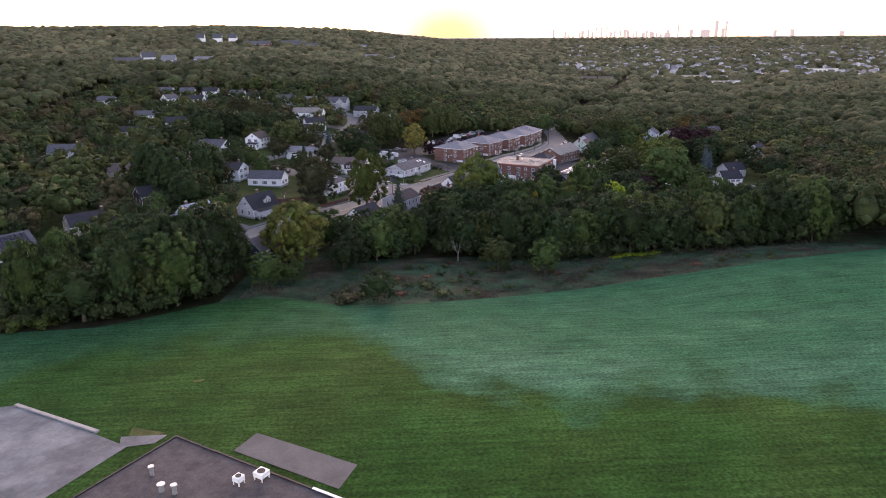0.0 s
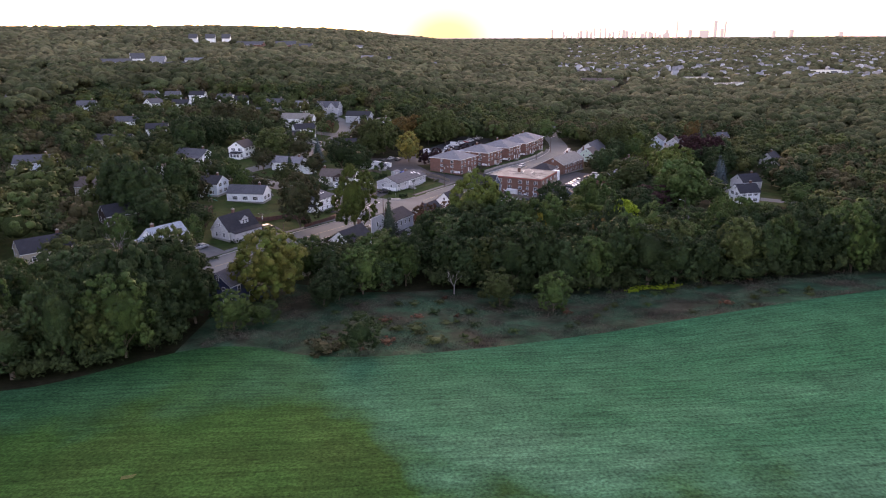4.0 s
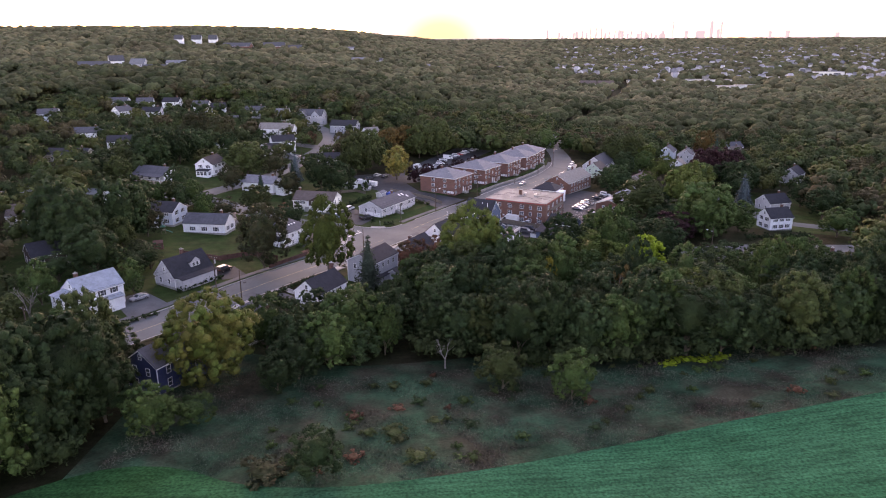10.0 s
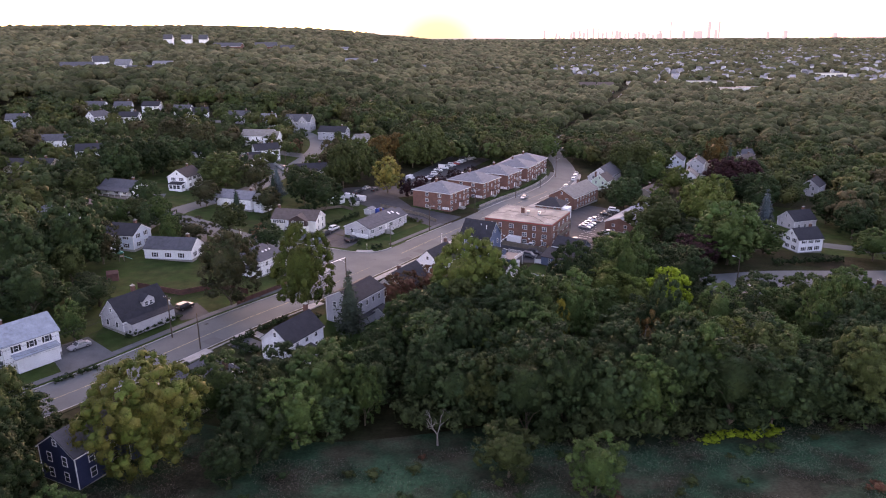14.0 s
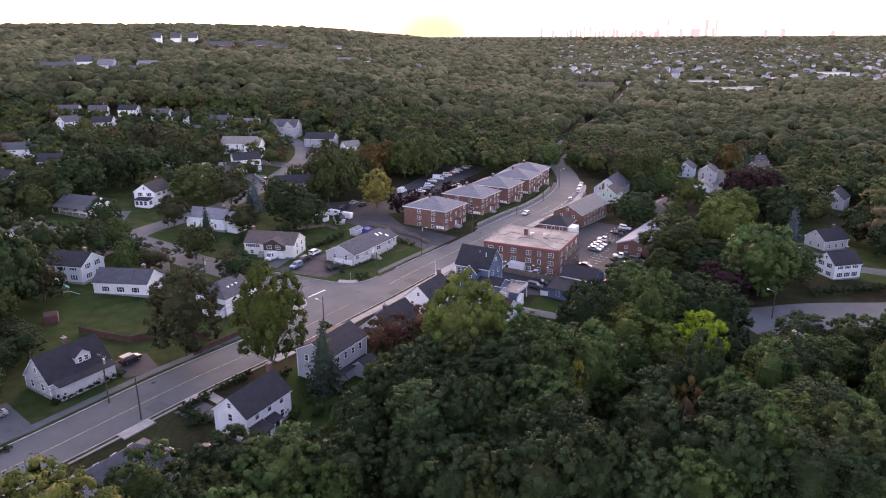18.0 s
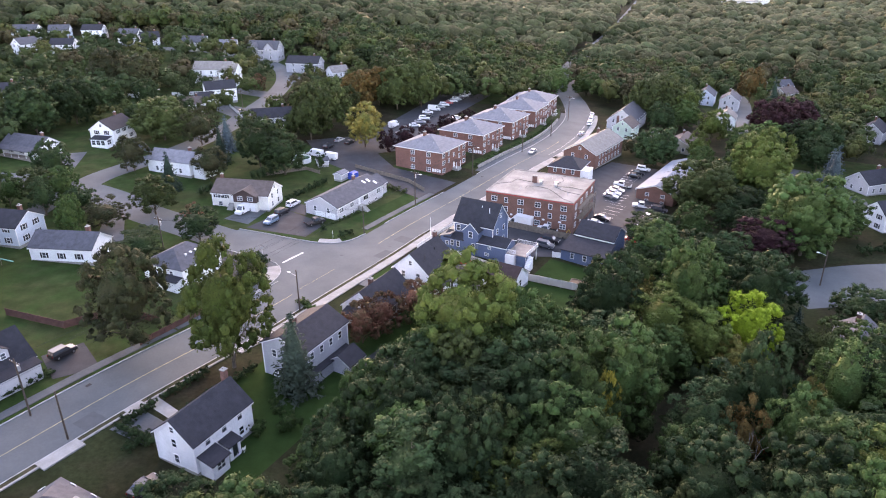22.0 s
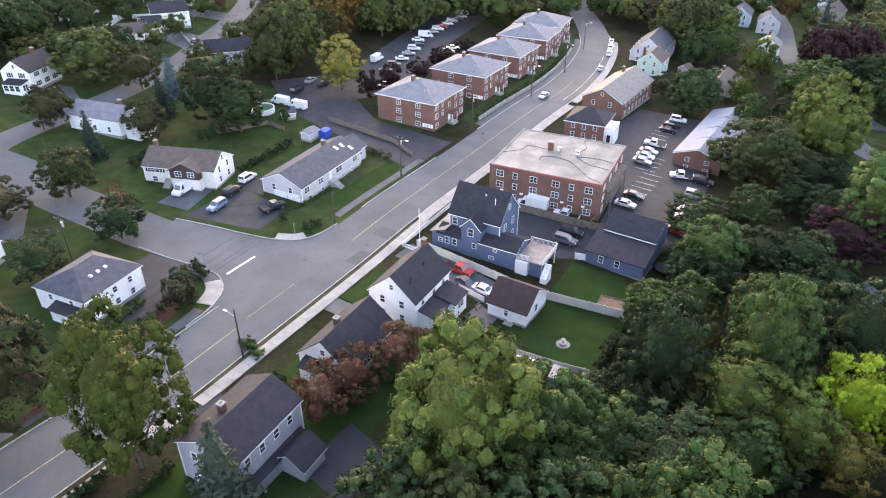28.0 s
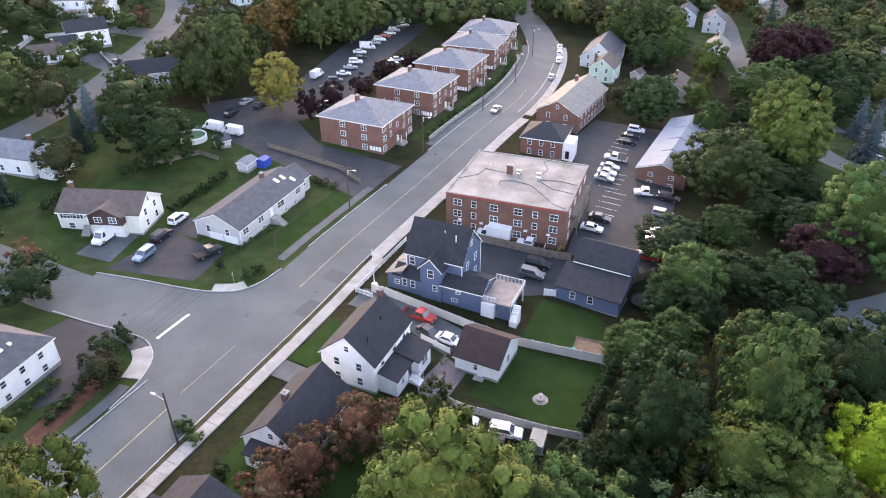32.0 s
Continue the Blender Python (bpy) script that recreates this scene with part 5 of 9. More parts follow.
HOUSES = [
    (-99, 404, 75, 12, 9, 5.4, 3.0, "white", "roof_dark", "white two-storey house with a side porch"),
    (-119, 387, -25, 17, 8, 3.6, 2.6, "white", "roof_mid", "white ranch house with a long porch and grey roof"),
    (-68.5, 374, -24, 16, 8.5, 4.4, 2.4, "white", "roof_grey", "white house behind a spruce with grey roof"),
    (-92, 318, -15, 12, 9, 5.0, 2.6, "paleblue", "roof_dark", "pale blue gabled house with dark roof"),
    (-74, 309, -10, 15, 8, 3.6, 2.6, "white", "roof_mid", "white cape house with grey shingle roof"),
    (-118, 345, 70, 10, 8, 4.4, 2.6, "white", "roof_brown", "small white gabled house with brown roof"),
    (-176, 428, -5, 22, 9, 3.6, 2.4, "tan", "roof_dark", "long tan ranch house with dark roof"),
    (-161, 455, 15, 12, 9, 5.2, 2.8, "white", "roof_dark", "white two-storey house with dark roof"),
    (-190, 480, 10, 18, 9, 5.0, 2.8, "white", "roof_mid", "wide white house with grey roof"),
    (-214, 590, 0, 14, 9, 5.2, 2.8, "white", "roof_mid", "white house at the edge of the woods"),
    (-196, 592, 10, 11, 8, 5.2, 2.8, "paleblue", "roof_mid", "pale blue house at the edge of the woods"),
    (-178, 596, -5, 12, 8, 5.2, 2.8, "white", "roof_dark", "white house with dark roof and chimney"),
    (-197, 552, 60, 11, 8, 5.2, 3.0, "white", "roof_mid", "white gabled house with brick chimney"),
    (-178, 554, 0, 12, 8, 5.0, 2.8, "white", "roof_dark", "low white house with dark roof"),
    (-154, 586, -10, 12, 8, 5.0, 2.8, "cream", "roof_mid", "cream house among trees"),
    (-140, 577, 20, 10, 8, 5.2, 2.8, "white", "roof_dark", "small white house among trees"),
    (-112, 568, -12, 14, 8, 5.0, 3.0, "palegrey", "roof_mid", "grey house at the end of the street"),
    (-92, 556, 0, 11, 8, 5.6, 3.0, "white", "roof_grey", "white two-storey house at the end of the street"),
    (-70, 549, -14, 17, 10, 5.8, 4.0, "grey", "roof_mid", "large grey house with gabled wings"),
    (-46, 524, -14, 17, 9, 5.0, 3.0, "grey", "roof_dark", "grey split-level house with dark roof"),
    (-29, 517, 30, 9, 8, 3.2, 2.6, "white", "roof_tan", "low white garage with tan roof"),
    (-86, 501, -8, 18, 10, 5.8, 3.0, "white", "roof_tan", "large white house with raised deck and tall chimney"),
    (-75.5, 464, 22, 12.5, 9, 5.8, 2.8, "white", "roof_dark", "white two-storey house with garage wing"),
    (-84, 448, 15, 9, 7, 3.0, 2.4, "white", "roof_brown", "small white house with brown roof"),
    (-48, 430, 12, 15, 9, 4.2, 2.8, "palegrey", "roof_dark", "grey hipped house behind spruces"),
    (163, 512, 60, 12, 9, 5.4, 3.2, "paleblue", "roof_mid", "pale grey-blue gabled house among trees"),
    (170, 499, 60, 11, 9, 5.6, 3.2, "palegrey", "roof_mid", "grey shingled house with a porch"),
    (223, 551, 10, 14, 9, 4.6, 3.0, "white", "roof_mid", "white house with grey roof among trees"),
    (206, 438, 45, 12, 9, 5.4, 3.4, "palegrey", "roof_dark", "grey house with steep roof behind trees"),
    (159, 369, 15, 11, 9, 4.0, 3.2, "palegrey", "roof_dark", "grey cape house with dark roof by the back street"),
    (142, 335, 10, 10, 8, 5.2, 3.2, "white", "roof_dark", "white gabled house with dark roof by the back street"),
    (112, 414, 55, 13, 9, 3.4, 2.4, "tan", "roof_brown", "low brown-roofed house between trees"),
    (148, 455, 60, 9, 8, 5.4, 3.0, "white", "roof_tan", "white house between tall trees"),
    (213, 525, 30, 12, 9, 5.0, 3.0, "tan", "roof_brown", "tan house with brown roof"),
    (-180, 353, 10, 16, 9, 5.4, 3.0, "paleblue", "roof_mid", "pale blue house with grey roof"),
    (-116, 233, 40, 14, 9, 3.8, 3.0, "tan", "roof_dark", "tan house with dark roof under trees"),
    (-137, 314, 10, 12, 9, 3.8, 3.0, "tan", "roof_brown", "brown-roofed house in the trees"),
    (-306, 562, 30, 13, 9, 5.4, 3.0, "white", "roof_mid", "white house in the woods"),
    (-238, 537, 10, 12, 8, 5.0, 3.0, "paleblue", "roof_mid", "pale house in the woods"),
    (-110, 273, 40, 12, 9, 3.6, 3.0, "brown", "roof_dark", "dark brown house under trees"),
    (122, 268, 20, 12, 9, 5.0, 3.0, "paleblue", "roof_mid", "grey-blue house half hidden by trees"),
    (85, 262, 50, 10, 8, 5.0, 2.8, "palegrey", "roof_mid", "grey house half hidden by trees"),
]
for x, y, r, L, W, e, rs, wl_, rf, lab in HOUSES:
    seen = [k if math.sin(radians(r + turn)) < 0.35 else 0 for k, turn in ((3, -90), (3, 90), (2, 180), (2, 0))]
    house(x, y, r, L, W, e, rs, wl_, rf, lab, seen, chim=(L * 0.3, 0.8, 0.9), group="houses of the quarter", dz=0.1, shutters="black" if (x, y) in ((-99, 404), (-92, 318), (-74, 309), (-119, 387), (142, 335)) else "")
def house_at(x, y):
    return next(o for o in scene.objects if o.parent is None and o.get("category") == "house" and abs(o.location.x - x) < 0.6 and abs(o.location.y - y) < 0.6)


def porch_posts(h, x0, x1, y, z, n, w=0.14):
    for i in range(n):
        u = x0 + (x1 - x0) * i / (n - 1)
        Geo().box(u - w / 2, u + w / 2, y - w / 2, y + w / 2, -1.0, z).ob("porch_post", M["trim"], h, "white square porch post")


h = house_at(-119, 387)
Geo().slab([(-8.9, -7.0, 2.75), (8.9, -7.0, 2.75), (8.9, -4.3, 3.55), (-8.9, -4.3, 3.55)], 0.16).ob("porch_roof", M["roof_mid"], h)
porch_posts(h, -8.3, 8.3, -6.6, 2.6, 6)
Geo().box(-8.6, 8.6, -6.8, -4.05, -1.2, 0.3).ob("porch_floor", M["deck"], h)
h = house_at(-99, 404)
p = lean_to(h, -9.2, -6.1, -3.5, 2.5, -1.5, 2.6, 3.2, "white", "roof_dark", "-x", "screened_porch")
for u in (-2.2, -0.4, 1.4):
    window(p, -9.2, u, 0.8, -90, 1.3, 1.5)
window(p, -7.7, -3.5, 0.8, 0, 1.8, 1.5)
h = house_at(-92, 318)
d = Geo().box(-7.5, -1.0, -7.8, -4.55, 2.35, 2.55).ob("deck", M["deck"], h, "raised wooden deck with white railing")
for u in (-7.3, -4.2, -1.2):
    Geo().box(u - 0.08, u + 0.08, -7.7, -7.54, -1.5, 2.35).ob("post", M["trim"], d)
rl = Geo().box(-7.5, -1.0, -7.8, -7.72, 3.35, 3.45).box(-7.5, -7.42, -7.72, -4.6, 3.35, 3.45)
for i in range(28):
    rl.box(-7.48 + i * 0.235, -7.43 + i * 0.235, -7.78, -7.73, 2.55, 3.35)
rl.ob("railing", M["trim"], d, "white deck railing")
for i in range(9):
    Geo().box(-0.95 + i * 0.3, -0.66 + i * 0.3, -7.6, -6.4, -1.5, 2.3 - i * 0.28).ob("step", M["trim"], d)
h = house_at(-68.5, 374)
lean_to(h, 8.5, 12.5, -3.2, 3.2, -1.5, 3.0, 3.8, "white", "roof_grey", "+x", "garage_wing")
h = house_at(-86, 501)
g2 = Geo()
gable_body(g2, 8.0, 9.0, 5.6, 3.0, 9.5, -5.5, -2)
g2 = g2.ob("front_wing", M["white"], h)
gable_roof(g2, 8.0, 9.0, 5.6, 3.0, M["roof_tan"], 9.5, -5.5)
for u in (8.0, 11.0):
    window(g2, u, -10.0, 3.2, 0, 1.2, 1.3)
Geo().box(-7.0, 5.0, -8.2, -5.05, 2.3, 2.5).ob("deck", M["deck"], h, "raised wooden deck")
for u in (-6.8, -3.0, 1.0, 4.8):
    Geo().box(u - 0.09, u + 0.09, -8.1, -7.92, -2, 3.4).ob("deck_post", M["trim"], h)
h = house_at(-75.5, 464)
g2 = Geo()
gable_body(g2, 7.0, 7.5, 2.8, 2.4, -7.5, -4.8, -2)
g2 = g2.ob("garage_wing", M["white"], h)
gable_roof(g2, 7.0, 7.5, 2.8, 2.4, M["roof_dark"], -7.5, -4.8)
Geo().box(-9.6, -5.4, -8.62, -8.5, -0.5, 2.0).ob("garage_door", M["trim"], g2, "wide white garage door")
h = house_at(-70, 549)
for u in (-4.5, 4.0):
    dormer(h, u, -5.6, 5.0, 5.2, 1.6, 5.0, 2.6, "grey", "roof_mid", -1, 2)
h = house(-124, 200, 52, 12, 9, 5.6, 3.0, "white", "roof_mid", "white house with solar panels on its roof", (3, 3, 2, 2), dz=0.2, shutters="black")
M["solar"] = mat("solar_cells", (0.012, 0.016, 0.035), 0.2, var=0.1, spec=0.7)
for i in range(6):
    for j in range(2):
        u, v = -4.6 + i * 1.6, -4.2 + j * 1.9
        k = 3.0 / 4.5
        Geo().slab([(u, v, 8.72 + v * k), (u + 1.5, v, 8.72 + v * k), (u + 1.5, v + 1.75, 8.72 + (v + 1.75) * k), (u, v + 1.75, 8.72 + (v + 1.75) * k)], 0.08).ob("solar_panel", M["solar"], h, "dark blue solar panel")

# ---- trees ----
rng = np.random.default_rng(7)


def ico(sub):
    bm = bmesh.new()
    bmesh.ops.create_icosphere(bm, subdivisions=sub, radius=1.0)
    v = np.array([q.co[:] for q in bm.verts])
    f = np.array([[q.index for q in p.verts] for p in bm.faces])
    bm.free()
    return v, f


ICO0, ICO1, ICO2 = ico(1), ico(2), ico(3)


def unit(n, g):
    d = g.normal(size=(n, 3))
    return d / np.linalg.norm(d, axis=1)[:, None]


def leaves_on(centres, normals, size, g, thin=0.55):
    """Leaf sprays: one pointed wedge of leaves at each centre, facing roughly along its normal."""
    n = len(centres)
    a = np.cross(normals + g.normal(scale=0.55, size=(n, 3)), unit(n, g))
    a /= np.linalg.norm(a, axis=1)[:, None] + 1e-9
    b = np.cross(normals + g.normal(scale=0.4, size=(n, 3)), a)
    b /= np.linalg.norm(b, axis=1)[:, None] + 1e-9
    s = (size * g.uniform(0.6, 1.4, n))[:, None]
    droop = np.array([0, 0, -0.15]) * s
    v = np.stack([centres - a * s * 0.8, centres + a * s + b * s * thin + droop, centres + a * s - b * s * thin + droop], 1).reshape(-1, 3)
    return v, np.arange(3 * n).reshape(-1, 3)


def lumps(C, out, r, g, shape=None, flat=0.85, keep=-0.2):
    """Leafy tufts: rough rounded lumps of radius r at C, open on the side turned away from out."""
    v0, f0 = shape or ICO1
    fn = v0[f0].mean(1)
    fn /= np.linalg.norm(fn, axis=1)[:, None]
    n = len(C)
    w = v0[None] * (1 + g.uniform(-0.24, 0.2, (n, len(v0), 1))) * r[:, None, None] * np.array([1, 1, flat]) + C[:, None]
    sel = out @ fn.T > keep
    f = (f0[None] + (np.arange(n) * len(v0))[:, None, None])[sel]
    return w.reshape(-1, 3), f


def crown_mesh(name, seed, R_, H, material, lobes=40, leaves=2600, size=0.36, base=0.06):
    """A leafy crown of radius R_ on a tree of height H: an inner mass, boughs that stand out of it in rounded tufts, gaps between them, and loose leaves over all."""
    g = np.random.default_rng(seed)
    zc = H * (base + (1 - base) * 0.46)
    ax = np.array([R_, R_, H - zc])
    low = np.array([R_, R_, zc - H * base])
    lean = g.uniform(0.8, 1.14, 8)

    def shell(d):
        ang = np.arctan2(d[:, 1], d[:, 0])
        k = np.interp(ang % (2 * np.pi), np.linspace(0, 2 * np.pi, 9), np.r_[lean, lean[0]])
        e = np.where(d[:, 2:] > 0, ax, low) * np.c_[k, k, np.ones(len(d))]
        return d * e / (np.abs(d) ** 2.4).sum(1)[:, None] ** (1 / 2.4) * (np.abs(d) ** 2).sum(1)[:, None] ** 0.5

    v, f = ICO2
    core = shell(v) * (0.45 + g.uniform(-0.09, 0.09, (len(v), 1))) + (0, 0, zc)
    # boughs, each with its tufts
    nb = max(6, lobes // 4)
    i = np.arange(nb) + 0.5
    ph, ct = np.pi * (1 + 5**0.5) * i + g.normal(0, 0.25, nb), 1 - 1.78 * i / nb + g.normal(0, 0.06, nb)
    ct = np.clip(ct, -0.82, 0.99)
    d = np.c_[np.cos(ph) * np.sqrt(1 - ct**2), np.sin(ph) * np.sqrt(1 - ct**2), ct]
    B = shell(d) * g.uniform(0.62, 0.82, (nb, 1))
    rb = R_ * g.uniform(0.2, 0.34, nb) * (1 if nb > 8 else 1.3)
    per = 8
    k = np.repeat(np.arange(nb), per)
    o = unit(nb * per, g) + d[k] * 0.7 + (0, 0, 0.25)
    o /= np.linalg.norm(o, axis=1)[:, None]
    r = rb[k] * g.uniform(0.26, 0.48, nb * per)
    C = B[k] + o * (rb[k] * g.uniform(0.45, 0.85, nb * per))[:, None] + (0, 0, zc)
    lv, lf = lumps(C, o, r * 0.8, g, ICO0)
    vs, tris, at = [core, lv], [f, lf + len(core)], len(core) + len(lv)
    n = int(leaves)
    which = g.choice(len(C), n, p=r**2 / (r**2).sum())
    q = unit(n, g) + o[which] * 0.75 + (0, 0, 0.25)
    q /= np.linalg.norm(q, axis=1)[:, None]
    p = C[which] + q * (r[which] * (1.16 - 0.46 * g.random(n) ** 1.4))[:, None] * np.array([1, 1, 0.85])
    m = int(n * 0.34)
    e = unit(m, g)
    p[:m], q[:m] = shell(e) * g.uniform(0.46, 0.78, (m, 1)) + (0, 0, zc), e
    lv, lf = leaves_on(p, q, size, g)
    vs.append(lv)
    tris.append(lf + at)
    return array_mesh(name, np.concatenate(vs), np.concatenate(tris), [material], smooth=True)


def trunk_mesh(name, seed, R_, H, material, base=0.28, limbs=7):
    g = np.random.default_rng(seed + 50)
    q = Geo()
    r = max(0.16, H * 0.018)
    q.tube((0, 0, -0.8), (0.1, 0, H * base * 0.9), r * 1.35, r, 9)
    q.tube((0.1, 0, H * base * 0.9), (0.0, 0.2, H * 0.72), r, r * 0.4, 8)
    for i in range(limbs):
        a = 2 * math.pi * (i + g.uniform(0, 0.6)) / limbs
        z = H * (base * 0.8 + 0.06 * i / limbs * 4)
        e = (math.cos(a) * R_ * 0.55, math.sin(a) * R_ * 0.55, z + H * g.uniform(0.18, 0.34))
        m = tuple(np.array(e) * (0.45, 0.45, 0) + (0, 0, z + (e[2] - z) * 0.62))
        q.tube((0.05, 0, z), m, r * 0.5, r * 0.34, 6)
        q.tube(m, e, r * 0.34, r * 0.1, 5)
    return q.data(name, material)


def spruce_mesh(name, seed, R_, H, material, tiers=13):
    """Whorls of drooping needled boughs, wide below and narrow at the tip."""
    g = np.random.default_rng(seed)
    P, N = [], []
    for k in range(tiers):
        f = k / (tiers - 1)
        z, rr = H * (0.06 + 0.92 * f), R_ * (1 - f) ** 0.85 + 0.12
        m = max(5, int(13 * (1 - f) + 4))
        for i in range(m):
            a = 2 * math.pi * (i + g.uniform(0, 0.9)) / m
            ln = rr * g.uniform(0.75, 1.12)
            for s in np.linspace(0.2, 1, max(2, int(ln / 0.36))):
                for _ in range(3):
                    P.append((math.cos(a) * ln * s + g.normal(0, 0.13), math.sin(a) * ln * s + g.normal(0, 0.13), z - 0.32 * ln * s * s + g.normal(0, 0.12)))
                    N.append((math.cos(a) * 0.5, math.sin(a) * 0.5, 0.8))
    v, f = leaves_on(np.array(P), np.array(N), 0.34, g, 0.4)
    t = f
    cone, cf = ICO1
    w = cone * np.array([R_ * 0.5, R_ * 0.5, H * 0.46]) + np.array([0, 0, H * 0.46])
    w[:, :2] *= np.clip(1.25 - w[:, 2:] / H, 0.05, 1)
    return array_mesh(name, np.concatenate([v, w]), np.concatenate([t, cf + len(v)]), [material])


PROTO = {}


def bare_mesh(seed, R_, H, material):
    g = np.random.default_rng(seed)
    q = Geo()
    def grow(p, d, ln, r, depth):
        e = p + d * ln
        q.tube(p, e, r, r * 0.6, 5 if depth else 7)
        if depth >= 4:
            return
        for _ in range(3 if depth < 2 else 2):
            n = (d + Vector(g.normal(size=3)) * 0.55 + Vector((0, 0, 0.15))).normalized()
            grow(e, n, ln * g.uniform(0.55, 0.85), r * 0.58, depth + 1)
    grow(Vector((0, 0, -0.5)), Vector((0, 0, 1)), H * 0.3, H * 0.018, 0)
    return q.data("branches", material)


def tree(kind, colour, x, y, H, R_, label="", spin=None, category="tree", group=""):
    """One tree: crown (and trunk) built once for its kind, colour and build, then copied to size."""
    if kind == "broad" and R_ > 8.0:
        kind = "grand"
    build = int(rng.integers(0, 3)) if kind in ("broad", "round", "tall") else 0
    key = (kind, colour, build)
    spec = {"grand": (10.0, 19.0, 230, 16000, 0.19, 0.04), "broad": (7.5, 17.0, 150, 9600, 0.175, 0.05), "round": (4.5, 9.0, 88, 4800, 0.14, 0.04), "tall": (4.4, 19.0, 108, 6200, 0.17, 0.03), "shrub": (1.5, 2.2, 24, 700, 0.12, 0.02), "column": (1.1, 6.0, 28, 800, 0.15, 0.02)}
    if key not in PROTO:
        e = new("tree")
        e.empty_display_size = 0.5
        if kind == "spruce":
            c = new("crown", spruce_mesh("crown", 3, 3.0, 12.0, M[colour]))
            t = new("trunk", trunk_mesh("trunk", 3, 0.6, 10.0, M["bark"], 0.1, 2))
        elif kind == "bare":
            c = new("crown", bare_mesh(11, 4.0, 12.0, M["bark_pale"]))
            t = None
        else:
            r0, h0, lb, lv, sz, bs = spec[kind]
            c = new("crown", crown_mesh("crown", 17 * build + len(PROTO), r0, h0, M[colour], lb, lv, sz, base=bs))
            t = new("trunk", trunk_mesh("trunk", build, r0, h0, M["bark"], bs)) if kind not in ("shrub", "column") else None
        c.parent = e
        if t:
            t.parent = e
        PROTO[key] = [e, False]
    e, used = PROTO[key]
    r0, h0 = {"spruce": (3.0, 12.0), "bare": (4.0, 12.0)}.get(kind) or spec[kind][:2]
    m = pose(x, y, gz(x, y) - 0.1, 0, 0, rng.uniform(0, 360) if spin is None else spin) @ Matrix.Diagonal((R_ / r0, R_ / r0, H / h0, 1))
    if used:
        o = copy_thing(e, m @ Matrix.Diagonal((1 / e.scale.x, 1 / e.scale.y, 1 / e.scale.z, 1)))
        o.name = "shrub" if kind == "shrub" else "tree"
    else:
        o = e
        e.matrix_world = m
        if kind == "shrub":
            e.name = "shrub"
        PROTO[key][1] = True
    words = {"leaf_green": "green", "leaf_dark": "dark green", "leaf_olive": "olive-green", "leaf_lime": "yellow-green", "leaf_bright": "bright green", "leaf_gold": "golden-green autumn", "leaf_yellow": "yellow autumn", "leaf_orange": "orange autumn", "leaf_red": "russet", "leaf_maroon": "dark maroon", "leaf_rust": "brownish green", "leaf_blue_green": "grey-green needled", "leaf_golden_green": "golden-tipped green", "leaf_lime_pale": "pale yellow-green", "leaf_spruce": "dark needled", "leaf_blue": "blue-grey needled", "bark": "bare grey"}
    shape = {"grand": "huge spreading leafy tree", "broad": "broad-crowned leafy tree", "round": "round-crowned leafy tree", "tall": "tall narrow leafy tree", "spruce": "spruce tree with drooping boughs", "bare": "dead leafless tree with pale branches", "shrub": "rounded leafy garden shrub", "column": "clipped columnar evergreen tree"}[kind]
    tagged(o, label or f"{words[colour]} {shape}", "shrub" if kind == "shrub" else category, group or ("shrubs" if kind == "shrub" else "trees"))
    return o


TREES = []


def put(kind, colour, H, R_, *places):
    for x, y in places:
        TREES.append((x, y, R_))
        tree(kind, colour, x, y, H * rng.uniform(0.93, 1.07), R_ * rng.uniform(0.95, 1.05))


put("broad", "leaf_bright", 24, 10.0, (13.0, 258.5))
put("broad", "leaf_bright", 26.5, 8.0, (-27.8, 263.2))
put("broad", "leaf_rust", 20, 7.6, (-47.4, 270.0))
put("spruce", "leaf_blue_green", 15.5, 4.6, (-15.8, 256.0))
put("spruce", "leaf_spruce", 12, 3.4, (-65.5, 355.5), (-57, 383))
put("spruce", "leaf_blue", 12, 4.0, (-58, 397), (150.4, 377.8))
put("spruce", "leaf_blue", 17, 4.6, (141.2, 362.1))
put("broad", "leaf_dark", 18, 8.5, (-134, 421), (-120, 424))
put("broad", "leaf_dark", 17, 8.5, (-127, 408), (-114, 436))
put("broad", "leaf_rust", 17, 8.5, (-113, 478), (-128, 482))
put("broad", "leaf_olive", 17, 10.0, (-82.5, 407))
put("round", "leaf_rust", 11, 6.0, (-81.8, 372.5), (-56.5, 367))
put("broad", "leaf_olive", 11, 6.2, (-63.9, 336.3))
put("round", "leaf_rust", 7.5, 5.6, (-73.3, 327.4))
put("round", "leaf_dark", 10, 6.0, (-47.8, 319.1))
put("round", "leaf_green", 8.7, 3.0, (-82.7, 329.6))
put("round", "leaf_green", 10, 4.6, (-102.3, 338.5))
put("broad", "leaf_dark", 16, 7.4, (-35, 373), (-44, 380))
put("broad", "leaf_olive", 20, 8.0, (-31, 412), (-25, 426))
put("broad", "leaf_gold", 17, 7.6, (-10.6, 404.9))
put("broad", "leaf_orange", 18, 8.0, (-16, 459), (-7, 468))
put("broad", "leaf_olive", 20, 9.0, (1, 462), (12, 470), (-4, 476))
put("round", "leaf_rust", 14, 6.6, (-68.4, 402.6), (-92, 300))
put("round", "leaf_red", 7.5, 4.2, (-62.5, 483.3))
put("round", "leaf_maroon", 8, 3.8, (4.1, 405), (12.9, 413), (20.7, 425), (30, 436), (-2, 398))
put("broad", "leaf_olive", 15.5, 10.6, (90.2, 345.5))
put("broad", "leaf_bright", 20, 9.5, (113, 356), (120, 368))
put("broad", "leaf_green", 21, 11.6, (104.2, 314.0))
put("broad", "leaf_maroon", 12.5, 7.8, (92.0, 310.0))
